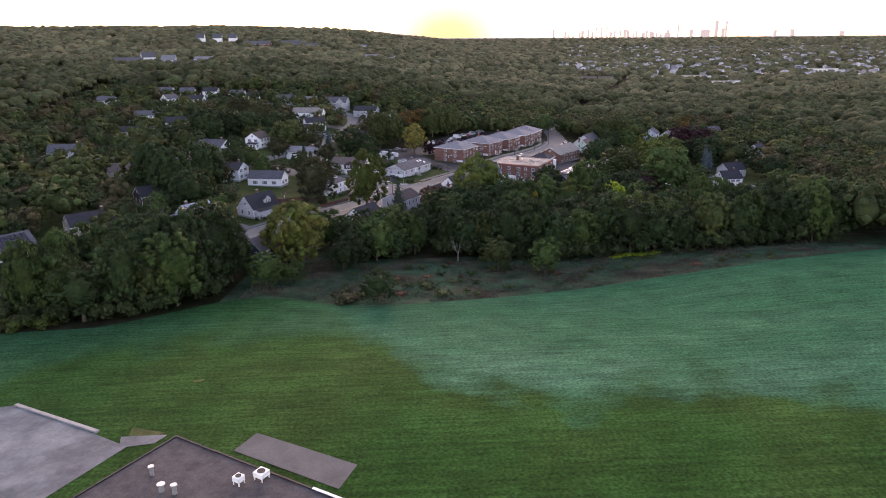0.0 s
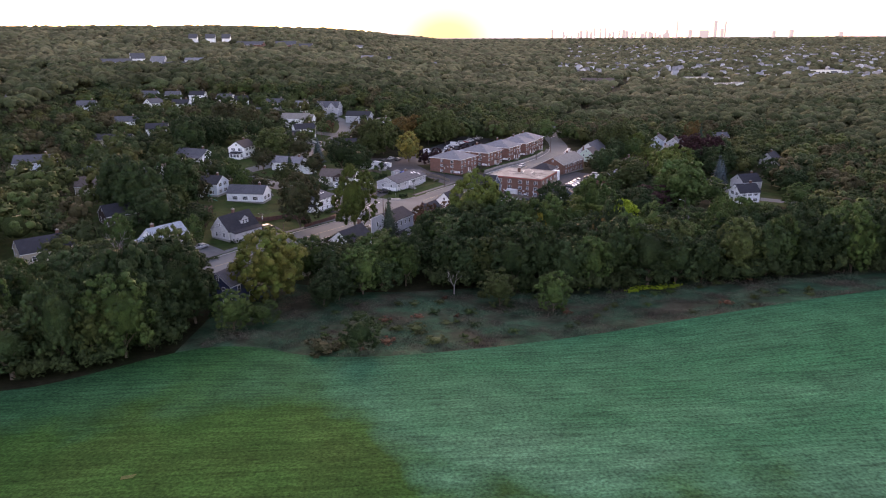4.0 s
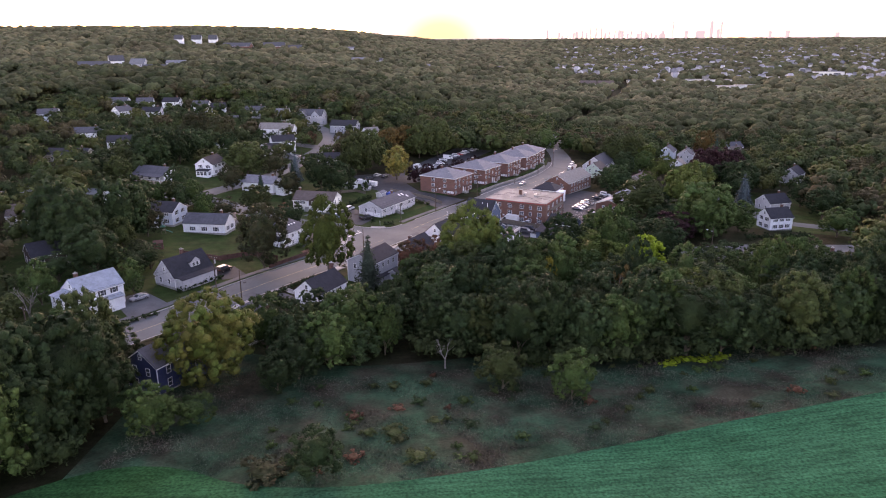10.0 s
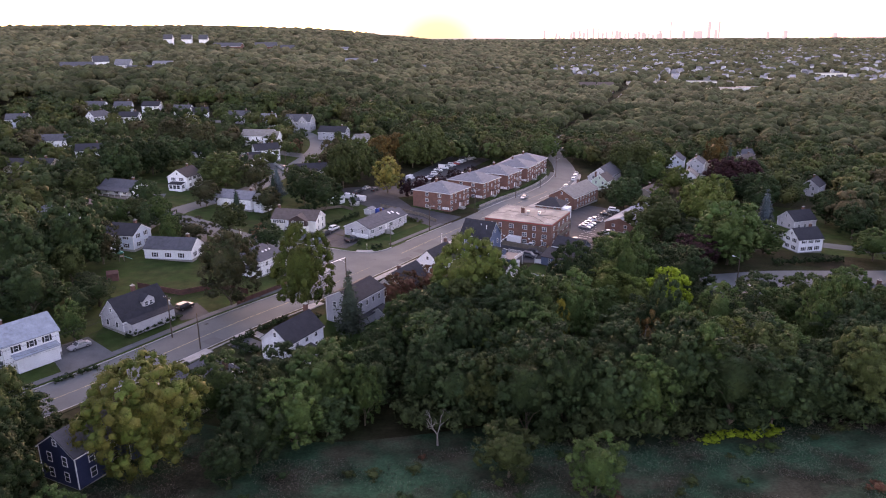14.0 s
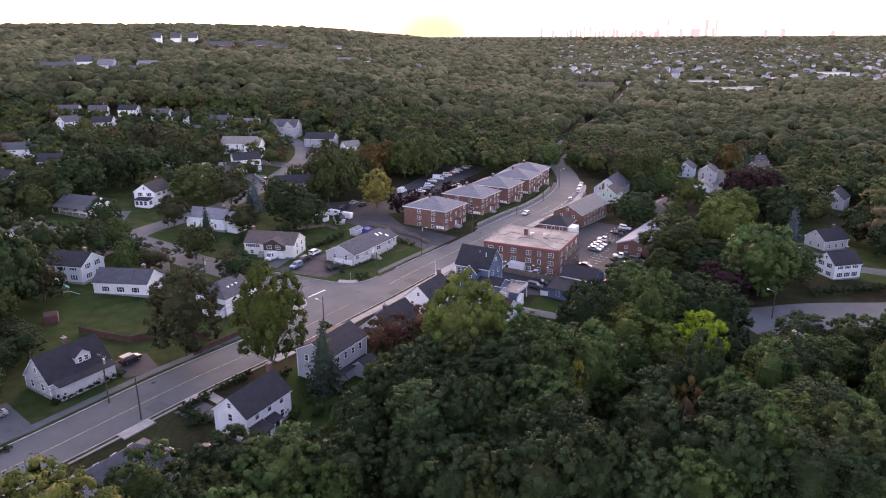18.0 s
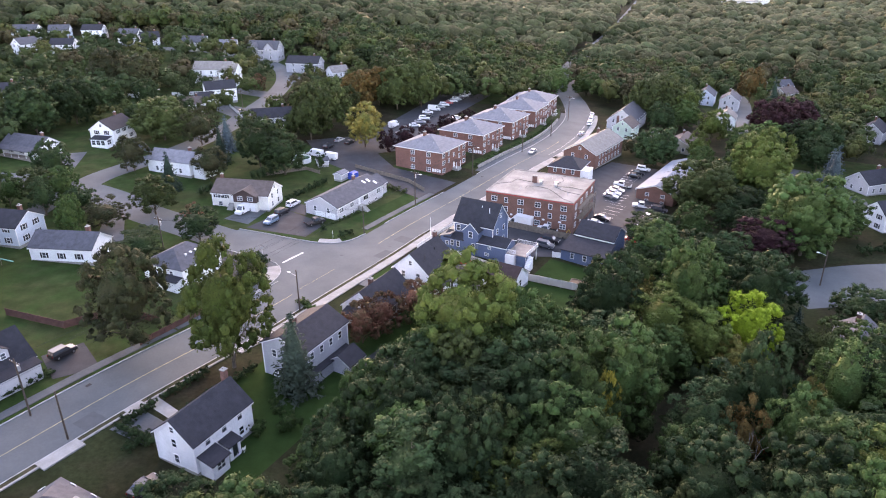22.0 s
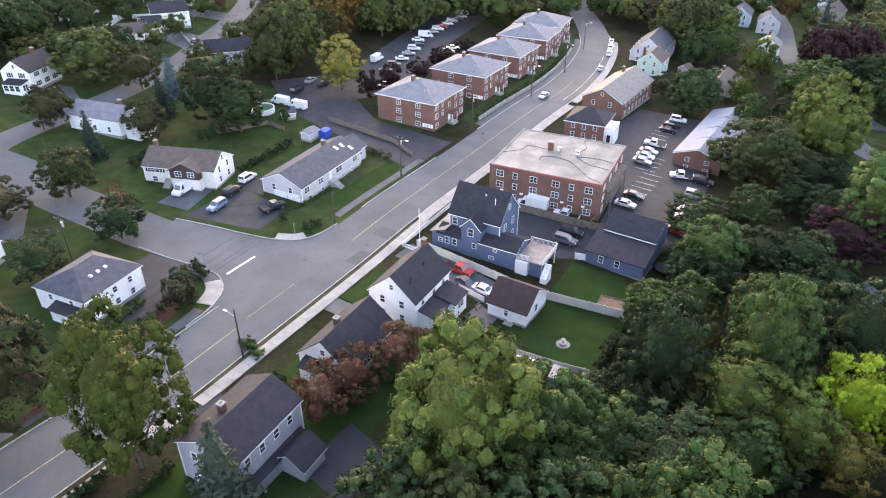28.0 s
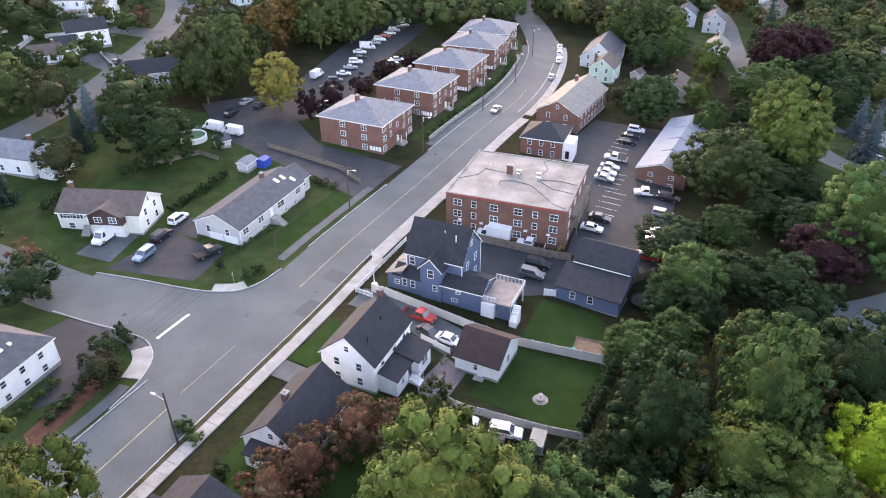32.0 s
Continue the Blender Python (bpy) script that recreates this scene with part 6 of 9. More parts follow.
put("broad", "leaf_dark", 10, 6.0, (80.0, 304.5), (73.0, 305.5))
put("round", "leaf_dark", 8, 4.6, (78, 296), (84, 299.5))
put("broad", "leaf_dark", 15, 8.0, (92.4, 390.2))
put("broad", "leaf_dark", 9, 7.0, (67.2, 321.0))
put("broad", "leaf_green", 12.5, 5.8, (77.0, 319.5))
put("broad", "leaf_green", 17.5, 7.6, (62.0, 281.5))
put("broad", "leaf_dark", 17, 7.4, (74.5, 277.5))
put("broad", "leaf_maroon", 19, 9.5, (152, 424), (166, 430))
put("broad", "leaf_dark", 18, 9.4, (160, 404))
put("broad", "leaf_bright", 15, 6.6, (129.3, 427.3))
put("broad", "leaf_green", 13, 5.2, (102.5, 374.5))
put("broad", "leaf_olive", 20, 9.0, (112, 461), (123, 467))
put("broad", "leaf_orange", 20, 7.5, (191, 520))
put("broad", "leaf_green", 8.6, 4.8, (47.0, 291.0))
put("broad", "leaf_lime_pale", 20.5, 9.6, (-42.7, 199.5))
put("broad", "leaf_dark", 22, 8.6, (-104, 276), (-113, 284), (-96, 292))
put("broad", "leaf_dark", 18, 7.4, (-91.5, 259.2))
put("broad", "leaf_green", 16, 8.0, (-17.5, 215.0))
put("broad", "leaf_green", 13.5, 6.2, (-35.4, 213.6))
put("round", "leaf_dark", 13.5, 5.2, (-6.9, 228.5))
put("broad", "leaf_dark", 13.5, 5.8, (-26, 222), (-9, 218))
put("broad", "leaf_dark", 22, 8.4, (-61, 181), (-68, 172))
put("broad", "leaf_green", 18, 7.0, (-68, 190), (-76, 182))
put("round", "leaf_golden_green", 14, 4.4, (60, 236))
put("broad", "leaf_lime", 15.0, 5.7, (65.1, 263.6))
put("broad", "leaf_green", 12.5, 5.6, (46.7, 256.5))
put("bare", "bark", 12, 3.6, (59.0, 285.5), (44.5, 267.0))
put("round", "leaf_golden_green", 10.5, 3.0, (51.5, 281.0), (46.0, 269.0))
put("round", "leaf_gold", 11, 2.0, (59.7, 286.6))
put("round", "leaf_gold", 9.5, 5.0, (60.0, 257.0))
put("broad", "leaf_dark", 21, 7.0, (41.3, 271.6))
put("broad", "leaf_green", 22, 6.6, (55.6, 270.8))
put("broad", "leaf_green", 14, 6.2, (29.2, 258.5))
put("broad", "leaf_bright", 7.0, 4.2, (22.5, 268.0))
put("round", "leaf_dark", 9.5, 4.4, (37.0, 271.0), (36.5, 265.0), (31.5, 269.5))
put("broad", "leaf_green", 9.5, 5.0, (54.5, 292.5))
put("broad", "leaf_dark", 9.0, 4.6, (61.0, 297.0), (57.5, 302.5))
put("round", "leaf_rust", 5.5, 3.4, (-31.5, 297.0))
put("round", "leaf_dark", 3.6, 2.2, (-32.7, 304.1))
put("round", "leaf_yellow", 14, 3.0, (30.7, 238.6))
put("round", "leaf_orange", 14, 3.6, (48.6, 232.5))
put("broad", "leaf_bright", 15, 5.6, (129.9, 456.3))
put("broad", "leaf_lime_pale", 14, 8.0, (121, 486), (134, 492))
put("broad", "leaf_green", 15, 7.6, (131, 402), (142, 408))
put("broad", "leaf_dark", 17, 8.0, (155, 407), (163, 446), (178, 448))
put("spruce", "leaf_spruce", 22, 5.0, (174, 466))
put("round", "leaf_bright", 11, 4.6, (112.2, 400.5))
put("broad", "leaf_dark", 14, 6.0, (152, 389), (112, 440))
put("round", "leaf_rust", 8, 4.2, (89.6, 406), (103, 408))
put("round", "leaf_green", 7.5, 3.6, (97, 362), (118, 442), (140, 440))
put("broad", "leaf_green", 13, 6.5, (126, 448))
put("broad", "leaf_green", 14, 6.4, (62.5, 305), (128, 388), (138, 398))
put("broad", "leaf_green", 12, 7.0, (124, 328), (160, 322))
put("broad", "leaf_dark", 15, 7.4, (172, 352), (176, 376))
put("broad", "leaf_dark", 13, 6.0, (-137, 451), (-101, 448), (-80.6, 424), (-100, 360))
put("broad", "leaf_olive", 14, 6.4, (-32, 440), (-20, 445), (-131, 377), (-140, 400))
put("round", "leaf_red", 9.0, 4.4, (4.6, 280.6), (-2.0, 275.0), (8.4, 279), (-5.6, 271.5))
put("round", "leaf_red", 6, 3.2, (-52, 330))
put("round", "leaf_olive", 9, 3.8, (10, 273), (15, 281))
put("broad", "leaf_green", 15, 5.6, (3, 232), (-2, 241))
put("round", "leaf_dark", 11, 4.6, (-8, 238), (-3.5, 247))
put("bare", "bark", 18, 4.0, (56, 216), (44, 224))
put("bare", "bark", 13, 5.0, (-92, 226))
put("bare", "bark", 9, 4.0, (3, 205))
put("round", "leaf_olive", 10, 5.6, (13.7, 194.5))
put("round", "leaf_green", 10, 5.0, (26, 188.7))
put("round", "leaf_dark", 9.0, 4.7, (-18.2, 163.5))
put("shrub", "leaf_rust", 3.2, 4.0, (-26.0, 164))
put("shrub", "leaf_olive", 1.8, 2.6, (-22.0, 168), (-3.0, 168), (-7, 176))
put("shrub", "leaf_bright", 3.0, 3.4, (-95, 150.5), (-90, 151.5), (-100, 149.5))
put("broad", "leaf_green", 10, 5.0, (-47.5, 178.5))
put("round", "leaf_green", 6, 3.8, (-42.0, 182.0))
put("broad", "leaf_dark", 16, 6.6, (-57.5, 183.5), (-66, 194))
put("broad", "leaf_dark", 17, 7.0, (0.5, 238.5))
put("round", "leaf_green", 8, 4.0, (-10, 233))
put("broad", "leaf_green", 14, 8.0, (81, 507), (99, 513), (88, 532))
# round the turning place
put("broad", "leaf_dark", 11, 6.2, (94, 274.5), (112, 267))
put("broad", "leaf_green", 12, 6.0, (103, 269), (120, 275))
put("spruce", "leaf_spruce", 6, 1.8, (79.3, 272.5), (81.5, 275))
put("broad", "leaf_dark", 13, 8.0, (-140.2, 386))
put("broad", "leaf_green", 12, 5.6, (81.5, 254.0), (89.5, 254.5))
put("round", "leaf_olive", 10, 4.6, (78.0, 259.5), (85.5, 251.0))

# ---- woods: near trees one by one, by stretches of the plan ----
KEEP_OUT = []
for line, half in ((MAIN, 9.5), (SIDE, 8.0), (SIDE2, 7.0), (RIGHT, 7.0), (CUL, 11.0)):
    KEEP_OUT += [(px, py, half if py < 530 else 4.0) for px, py in line]
for o in list(scene.objects):
    if o.parent is None and o.get("category") in ("house", "building", "garage"):
        KEEP_OUT.append((o.location.x, o.location.y - 12, 7.5 if o.location.y < 430 or o.location.x > 60 else 3.0))
        if o.location.y < 430 or o.location.x > 60:
            KEEP_OUT.append((o.location.x * 0.985, o.location.y - 24, 6.0))
        KEEP_OUT.append((o.location.x, o.location.y, 8.5 if o.get("category") != "building" else 14.0))
KEEP_OUT += [(66, 256, 7), (63, 247, 6), (47, 247, 7), (53, 246, 5), (31, 232, 4), (30, 226, 4), (49, 226, 5), (37, 236, 4), (210, 520, 9), (200, 500, 8), (196, 420, 9), (186, 400, 8), (178, 385, 7), (154, 488, 7), (150, 476, 6), (162, 480, 6), (-118, 189, 9), (-114, 182, 7), (-108, 178, 7), (-101, 170, 6), (-47, 187, 9), (-43, 178, 6), (-40, 300, 9), (-33, 290, 8), (62, 252, 9), (28, 270, 8), (40, 262, 5), (30, 285, 14), (42, 302, 12), (62, 345, 16), (70, 365, 14), (75, 330, 10), (55, 325, 12), (-15, 385, 15), (-5, 400, 12), (8, 425, 14), (22, 450, 16), (36, 470, 14), (-25, 355, 16), (-45, 365, 12), (-30, 345, 12), (-50, 315, 10), (-95, 380, 12), (-60, 400, 10), (-110, 405, 10), (-60, 290, 12), (-75, 285, 12), (-45, 245, 10), (30, 318, 14), (40, 312, 12), (-85, 300, 10), (-70, 225, 10), (-60, 215, 7), (-40, 202, 6), (-120, 420, 12)]
KEEP = np.array(KEEP_OUT)


def free(x, y, r):
    return ((KEEP[:, 0] - x) ** 2 + (KEEP[:, 1] - y) ** 2 > (KEEP[:, 2] + r * 0.35) ** 2).all()


def inside(x, y, poly):
    c, n = False, len(poly)
    for i in range(n):
        (x0, y0), (x1, y1) = poly[i], poly[(i + 1) % n]
        if (y0 > y) != (y1 > y) and x < (x1 - x0) * (y - y0) / (y1 - y0) + x0:
            c = not c
    return c


def woods(poly, gap, mix, H, R_, tries=4000, limit=200):
    """Scatters trees in a stretch of the plan, no two trunks closer than gap."""
    xs, ys = [p[0] for p in poly], [p[1] for p in poly]
    n = 0
    kinds, cols, wts = [m[0] for m in mix], [m[1] for m in mix], np.array([m[2] for m in mix], float)
    wts /= wts.sum()
    for _ in range(tries):
        x, y = rng.uniform(min(xs), max(xs)), rng.uniform(min(ys), max(ys))
        if not inside(x, y, poly):
            continue
        rr = R_ * rng.uniform(0.75, 1.2)
        if not free(x, y, rr) or any((x - a) ** 2 + (y - b) ** 2 < (gap * 0.5 + min(c, 6) * 0.45) ** 2 for a, b, c in TREES):
            continue
        k = rng.choice(len(mix), p=wts)
        TREES.append((x, y, rr))
        tree(kinds[k], cols[k], x, y, H * rng.uniform(0.75, 1.2), rr)
        n += 1
        if n >= limit:
            break
    return n


MIX = [("broad", "leaf_green", 5), ("broad", "leaf_dark", 4.5), ("tall", "leaf_green", 2), ("tall", "leaf_dark", 2), ("broad", "leaf_olive", 1.5), ("round", "leaf_gold", 0.3), ("broad", "leaf_orange", 0.3), ("round", "leaf_yellow", 0.12), ("tall", "leaf_bright", 1.0), ("broad", "leaf_bright", 1.0), ("broad", "leaf_golden_green", 0.7)]
MIXD = [("broad", "leaf_dark", 5), ("tall", "leaf_dark", 2), ("broad", "leaf_green", 3), ("broad", "leaf_olive", 2)]
woods([(72, 205), (84, 204), (118, 208), (118, 238), (82, 246), (72, 246)], 5.4, MIXD, 17.5, 6.4, 5000, 26)
woods([(-2, 214), (12, 208), (72, 205), (72, 216), (0, 226)], 5.4, MIXD, 16.5, 6.2, 6000, 24)
woods([(0, 226), (72, 216), (72, 262), (60, 264), (44, 266), (24, 262), (6, 254), (-4, 240)], 5.8, MIX, 17.0, 6.2, 9000, 50)
woods([(-98, 152), (-76, 155), (-67, 162), (-58, 170), (-50, 178), (-44, 187), (-47, 191), (-60, 204), (-95, 205)], 5.4, MIXD, 17, 6.2, 6000, 36)
woods([(-30, 190), (-24, 202), (-8, 212), (-12, 224), (-30, 212)], 4.6, MIXD, 12, 4.8, 1500, 10)
woods([(-98, 205), (-60, 215), (-30, 300), (-60, 340), (-110, 400), (-120, 300)], 9.0, MIXD, 10, 4.6, 3000, 22)
woods([(72, 298), (84, 300), (92, 310), (128, 312), (140, 400), (106, 400), (98, 384), (84, 345), (66, 314)], 6.0, MIXD, 9.0, 5.2, 3000, 16)
woods([(80, 247), (118, 239), (118, 254), (82, 254)], 4.6, MIX, 11.5, 5.0, 1500, 12)
woods([(84, 255), (118, 255), (118, 264), (86, 264)], 4.4, MIX, 7.0, 4.2, 1500, 8)


def mid_woods(name, poly, mats, gap, R_, H, seed):
    """Trees further off, joined: a few leafy masses each, with their outer leaves."""
    g = np.random.default_rng(seed)
    xs, ys = [p[0] for p in poly], [p[1] for p in poly]
    spots = []
    for _ in range(5000):
        x, y = g.uniform(min(xs), max(xs)), g.uniform(min(ys), max(ys))
        rr = R_ * g.uniform(0.6, 1.3)
        if inside(x, y, poly) and free(x, y, rr) and all((x - a) ** 2 + (y - b) ** 2 > (gap * 0.5 + min(c, 6) * 0.45) ** 2 for a, b, c in TREES):
            TREES.append((x, y, rr))
            spots.append((x, y, rr))
    vc, fc = ICO1
    vs, fs, tone, at = [], [], [], 0
    n, m = (18, 300) if R_ > 4 else (8, 190)
    for x, y, rr in spots:
        hh, z, c = H * (0.45 + 0.55 * rr / R_) * g.uniform(0.85, 1.15), gz(x, y), g.integers(0, len(mats))
        mid, half = z + hh * 0.5, hh * 0.5
        w = vc * (0.46 + g.uniform(-0.12, 0.08, (len(vc), 1))) * np.array([rr, rr, half]) + (x, y, mid)
        d = unit(n, g)
        d[:, 2] = np.where(d[:, 2] < -0.3, -d[:, 2], d[:, 2])
        C = d * np.array([rr, rr, half]) * g.uniform(0.55, 0.8, (n, 1)) + (x, y, mid)
        s = rr * g.uniform(0.2, 0.36, n)
        o = d + (0, 0, 0.3)
        lv, lf = lumps(C, o, s * 0.66, g, ICO0)
        k = g.integers(0, n, m)
        q = unit(m, g) + o[k] * 0.7
        q /= np.linalg.norm(q, axis=1)[:, None]
        p = C[k] + q * (s[k] * g.uniform(0.6, 1.25, m))[:, None]
        e = unit(m // 3, g)
        p[: m // 3], q[: m // 3] = e * np.array([rr, rr, half]) * g.uniform(0.45, 0.8, (m // 3, 1)) + (x, y, mid), e
        ev, ef = leaves_on(p, q, 0.44, g)
        for a, b in ((w, fc), (lv, lf), (ev, ef)):
            vs.append(a)
            fs.append(b + at)
            tone.append(np.full(len(b), c))
            at += len(a)
    me = array_mesh(name, np.concatenate(vs), np.concatenate(fs), [M[k] for k in mats], np.concatenate(tone), smooth=True)
    return tagged(new(name, me), "dense leafy trees of mixed greens between houses", "woods", kind="stuff")


def midleaf(name, a, b):
    return mat(name, a, 0.75, var=0.4, scale=0.09, fine=2.2, col2=b, mix_scale=0.06, isl_var=0.3, coord="World", bump=0.5, spec=0.05)


M["mid_rust"] = midleaf("mid_rusty_leaves", (0.05, 0.046, 0.022), (0.06, 0.05, 0.026))
M["mid_green"] = midleaf("mid_green_leaves", (0.038, 0.06, 0.02), (0.052, 0.064, 0.022))
M["mid_dark"] = midleaf("mid_dark_leaves", (0.026, 0.043, 0.017), (0.036, 0.05, 0.02))
M["mid_olive"] = midleaf("mid_olive_leaves", (0.048, 0.06, 0.02), (0.064, 0.064, 0.022))
TONES = ["mid_dark", "mid_dark", "mid_green", "mid_dark", "mid_olive", "mid_green", "mid_rust"]
mid_woods("woods", [(-4, 211), (20, 203), (52, 203), (84, 202), (118, 206), (118, 238), (82, 246), (78, 268), (68, 284), (44, 272), (24, 268), (2, 250)], ["mid_dark"], 1.8, 3.2, 6, 25)
mid_woods("woods", [(-100, 150), (-76, 153), (-66, 160), (-57, 168), (-49, 176), (-41, 187), (-60, 206), (-98, 206)], ["mid_dark"], 1.8, 3.2, 5.5, 26)
mid_woods("woods", [(112, 204), (250, 180), (280, 330), (200, 345), (160, 300), (124, 256)], TONES, 7.0, 7.0, 17, 21)
mid_woods("woods", [(104, 485), (150, 480), (168, 395), (176, 345), (280, 330), (300, 600), (120, 600), (100, 520)], TONES, 9.5, 7.4, 14, 22)
mid_woods("woods", [(-260, 130), (-92, 150), (-100, 205), (-98, 300), (-115, 395), (-270, 420)], TONES, 12.0, 7.2, 12, 23)
mid_woods("woods", [(-270, 420), (-115, 395), (-40, 405), (-18, 440), (0, 490), (-20, 530), (-60, 570), (-260, 640)], TONES, 13.5, 6.6, 10, 24)
mid_woods("woods", [(0, 470), (70, 490), (92, 520), (125, 600), (120, 640), (-200, 640), (-50, 570), (-10, 530)], TONES, 7.0, 7.0, 14, 27)


# ---- far woods: low leafy masses, joined ----
def far_woods(name, material, cells, gap, R_, H, lobes, seed, keep=None, shape=None):
    g = np.random.default_rng(seed)
    vs, fs, at = [], [], 0
    for x0, x1, y0, y1 in cells:
        nx, ny = max(1, int((x1 - x0) / gap)), max(1, int((y1 - y0) / gap))
        gx, gy = np.meshgrid(np.linspace(x0, x1, nx), np.linspace(y0, y1, ny))
        px = gx.ravel() + g.uniform(-0.5, 0.5, gx.size) * gap
        py = gy.ravel() + g.uniform(-0.5, 0.5, gx.size) * gap
        ok = np.abs(px) < 0.68 * py + 50
        if keep is not None:
            ok &= keep(px, py)
        px, py = px[ok], py[ok]
        n = len(px)
        if n == 0:
            continue
        pz = height(px, py)
        hh = H * g.uniform(0.72, 1.25, n) * (1 + 0.12 * np.sin(px * 0.021 + 1.7 * np.sin(py * 0.013)))
        rr = R_ * g.uniform(0.7, 1.25, n)
        up = np.tile((0.0, 0.0, 1.0), (n, 1))
        for k in range(lobes):
            a = g.uniform(0, 2 * np.pi, n)
            off = 0 * rr if k == 0 else rr * g.uniform(0.25, 0.82, n)
            s = rr * (1.0 if lobes == 1 else 0.82 if lobes < 8 else 0.72) if k == 0 else rr * g.uniform(0.28, 0.46, n)
            top = hh - s * 0.8 if k == 0 else hh + 0.06 * rr - s * 0.8 - 0.55 * off**2 / rr - g.uniform(-0.02, 0.1, n) * rr
            lv, lf = lumps(np.c_[px + np.cos(a) * off, py + np.sin(a) * off, pz + top], up, s, g, shape if k == 0 else ICO0, 0.8, -0.3)
            vs.append(lv)
            fs.append(lf + at)
            at += len(lv)
    me = array_mesh(name, np.concatenate(vs), np.concatenate(fs), [material], smooth=True)
    return tagged(new(name, me), "dense late-summer woods seen from above", "woods", kind="stuff")


# Leaf colours paler from ring to ring: distance haze put into the base colour.
M["half_hazed_leaf"] = mat("half_hazed_far_leaves", (0.04, 0.052, 0.024), 0.85, var=0.35, scale=0.02, fine=0.7, col2=(0.058, 0.06, 0.03), mix_scale=0.03, isl_var=0.4, coord="World", bump=1.6, spec=0.03)
M["hazed_leaf"] = mat("hazed_far_leaves", (0.068, 0.076, 0.039), 0.85, var=0.35, scale=0.012, fine=0.5, col2=(0.1, 0.092, 0.05), mix_scale=0.02, isl_var=0.4, coord="World", bump=1.6, spec=0.03)

# far buildings that stand clear of the woods: place, turn, length, width, eave, rise
ESTATE = [
    (-401, 1331, 5, 14, 12, 14, 7, "white", "roof_mid", "white gabled hall on the far hillside"),
    (-372, 1336, 5, 16, 12, 14, 7, "white", "roof_mid", "white gabled hall on the far hillside"),
    (-346, 1343, 5, 14, 12, 14, 7, "white", "roof_mid", "white gabled hall on the far hillside"),
    (-278, 1230, -12, 46, 14, 11, 5, "brick_brown", "roof_mid", "long brick hall with grey roof on the far hillside"),
    (-225, 1257, 8, 34, 14, 11, 6, "brick_brown", "roof_mid", "long brick hall with grey roof on the far hillside"),
    (-192, 1262, 0, 22, 12, 9, 5, "palegrey", "roof_mid", "pale hall among trees on the far hillside"),
    (-372, 922, 14, 34, 13, 7, 4, "palegrey", "roof_mid", "large grey house on the far hillside"),
    (-356, 946, 30, 16, 12, 10, 6, "white", "roof_mid", "tall white gabled house on the far hillside"),
    (-326, 936, -10, 18, 11, 7, 6, "palegrey", "roof_grey", "pale gabled house on the far hillside"),
    (-288, 955, 0, 22, 10, 7, 3, "white", "roof_grey", "long white house on the far hillside"),
    (-292, 897, 6, 30, 11, 5, 4, "tan", "roof_mid", "low tan house on the far hillside"),
    (-76, 1108, 6, 22, 12, 9, 4, "white", "roof_grey", "white villa in the far woods"),
    (-52, 1140, -6, 16, 10, 10, 3, "white", "roof_mid", "white villa in the far woods"),
    (-113, 1348, 10, 24, 10, 9, 3, "white", "roof_grey", "white house in the far woods"),
    (20, 1230, 0, 18, 9, 8, 3, "white", "roof_grey", "white house in the far woods"),
    (162, 1407, 5, 20, 10, 9, 3, "white", "roof_grey", "white house in the far woods"),
    (274, 1162, -8, 24, 14, 10, 5, "brick", "roof_brown", "brick apartment house by the far street"),
    (304, 1171, -8, 24, 14, 10, 5, "brick", "roof_brown", "brick apartment house by the far street"),
]
SHOPS = [(392, 1278, 40, 16, 5), (440, 1290, 36, 18, 5), (491, 1300, 52, 20, 6), (545, 1310, 46, 18, 6), (499, 1184, 50, 22, 7), (548, 1196, 44, 16, 8), (620, 1560, 60, 20, 6), (350, 1120, 24, 14, 5), (690, 1400, 70, 20, 6), (860, 1500, 60, 20, 7)]
TOWN = np.random.default_rng(31)
TOWN = [(u * y, y) for u, y in zip(TOWN.uniform(0.19, 0.68, 560), 1340 + 1500 * TOWN.random(560) ** 1.1)]
CLEAR = [(x, y - 14, L * 0.5 + 8) for x, y, a, L, *_ in ESTATE] + [(x, y - 34, L * 0.5 + 4) for x, y, a, L, *_ in ESTATE] + [(x, y - k, L * 0.5 + 8) for x, y, L, *_ in SHOPS for k in (6, 30)]
CLEAR += [(-246, 862, 16), (-232, 872, 18), (-222, 884, 16), (-243, 812, 9), (-250, 834, 9), (-258, 858, 9), (-264, 880, 8)]
CLEAR += [(438 + 132 * u, 1243 + 330 * u, 14) for u in np.linspace(0, 1, 22)]


def open_mid(px, py):
    d = np.ones(len(px), bool)
    for x, y, r in KEEP_OUT:
        d &= (px - x) ** 2 + (py - y) ** 2 > (r + 3) ** 2
    left = (px < 55) & (px > -270) & (py < 610) & (py > 180) & ~((px > -15) & (py > 480))
    right = (px >= 95) & (px < 280) & (py < 600)
    mid = (px >= 55) & (px < 95) & (py < 500)
    return d & ~left & ~right & ~mid & ~((px > -200) & (px < 130) & (py < 640))


def open_far(px, py):
    d = np.ones(len(px), bool)
    for x, y, r in CLEAR + [(x, y, 8 if y < 900 else 11) for x, y in MAIN[::3] if y > 550]:
        d &= (px - x) ** 2 + (py - y) ** 2 > r**2
    return d & ~in_town(px, py)


def in_town(px, py):
    return (px > 0.2 * py + 25 * np.sin(py * 0.02)) & (py > 1330 + 30 * np.sin(px * 0.013)) & (py < 2750)


def in_town_open(px, py):
    d = in_town(px, py)
    for x, y in TOWN:
        d &= (px - x) ** 2 + (py - y + 4) ** 2 > 10**2
    for x, y, r in CLEAR:
        d &= (px - x) ** 2 + (py - y) ** 2 > r**2
    return d


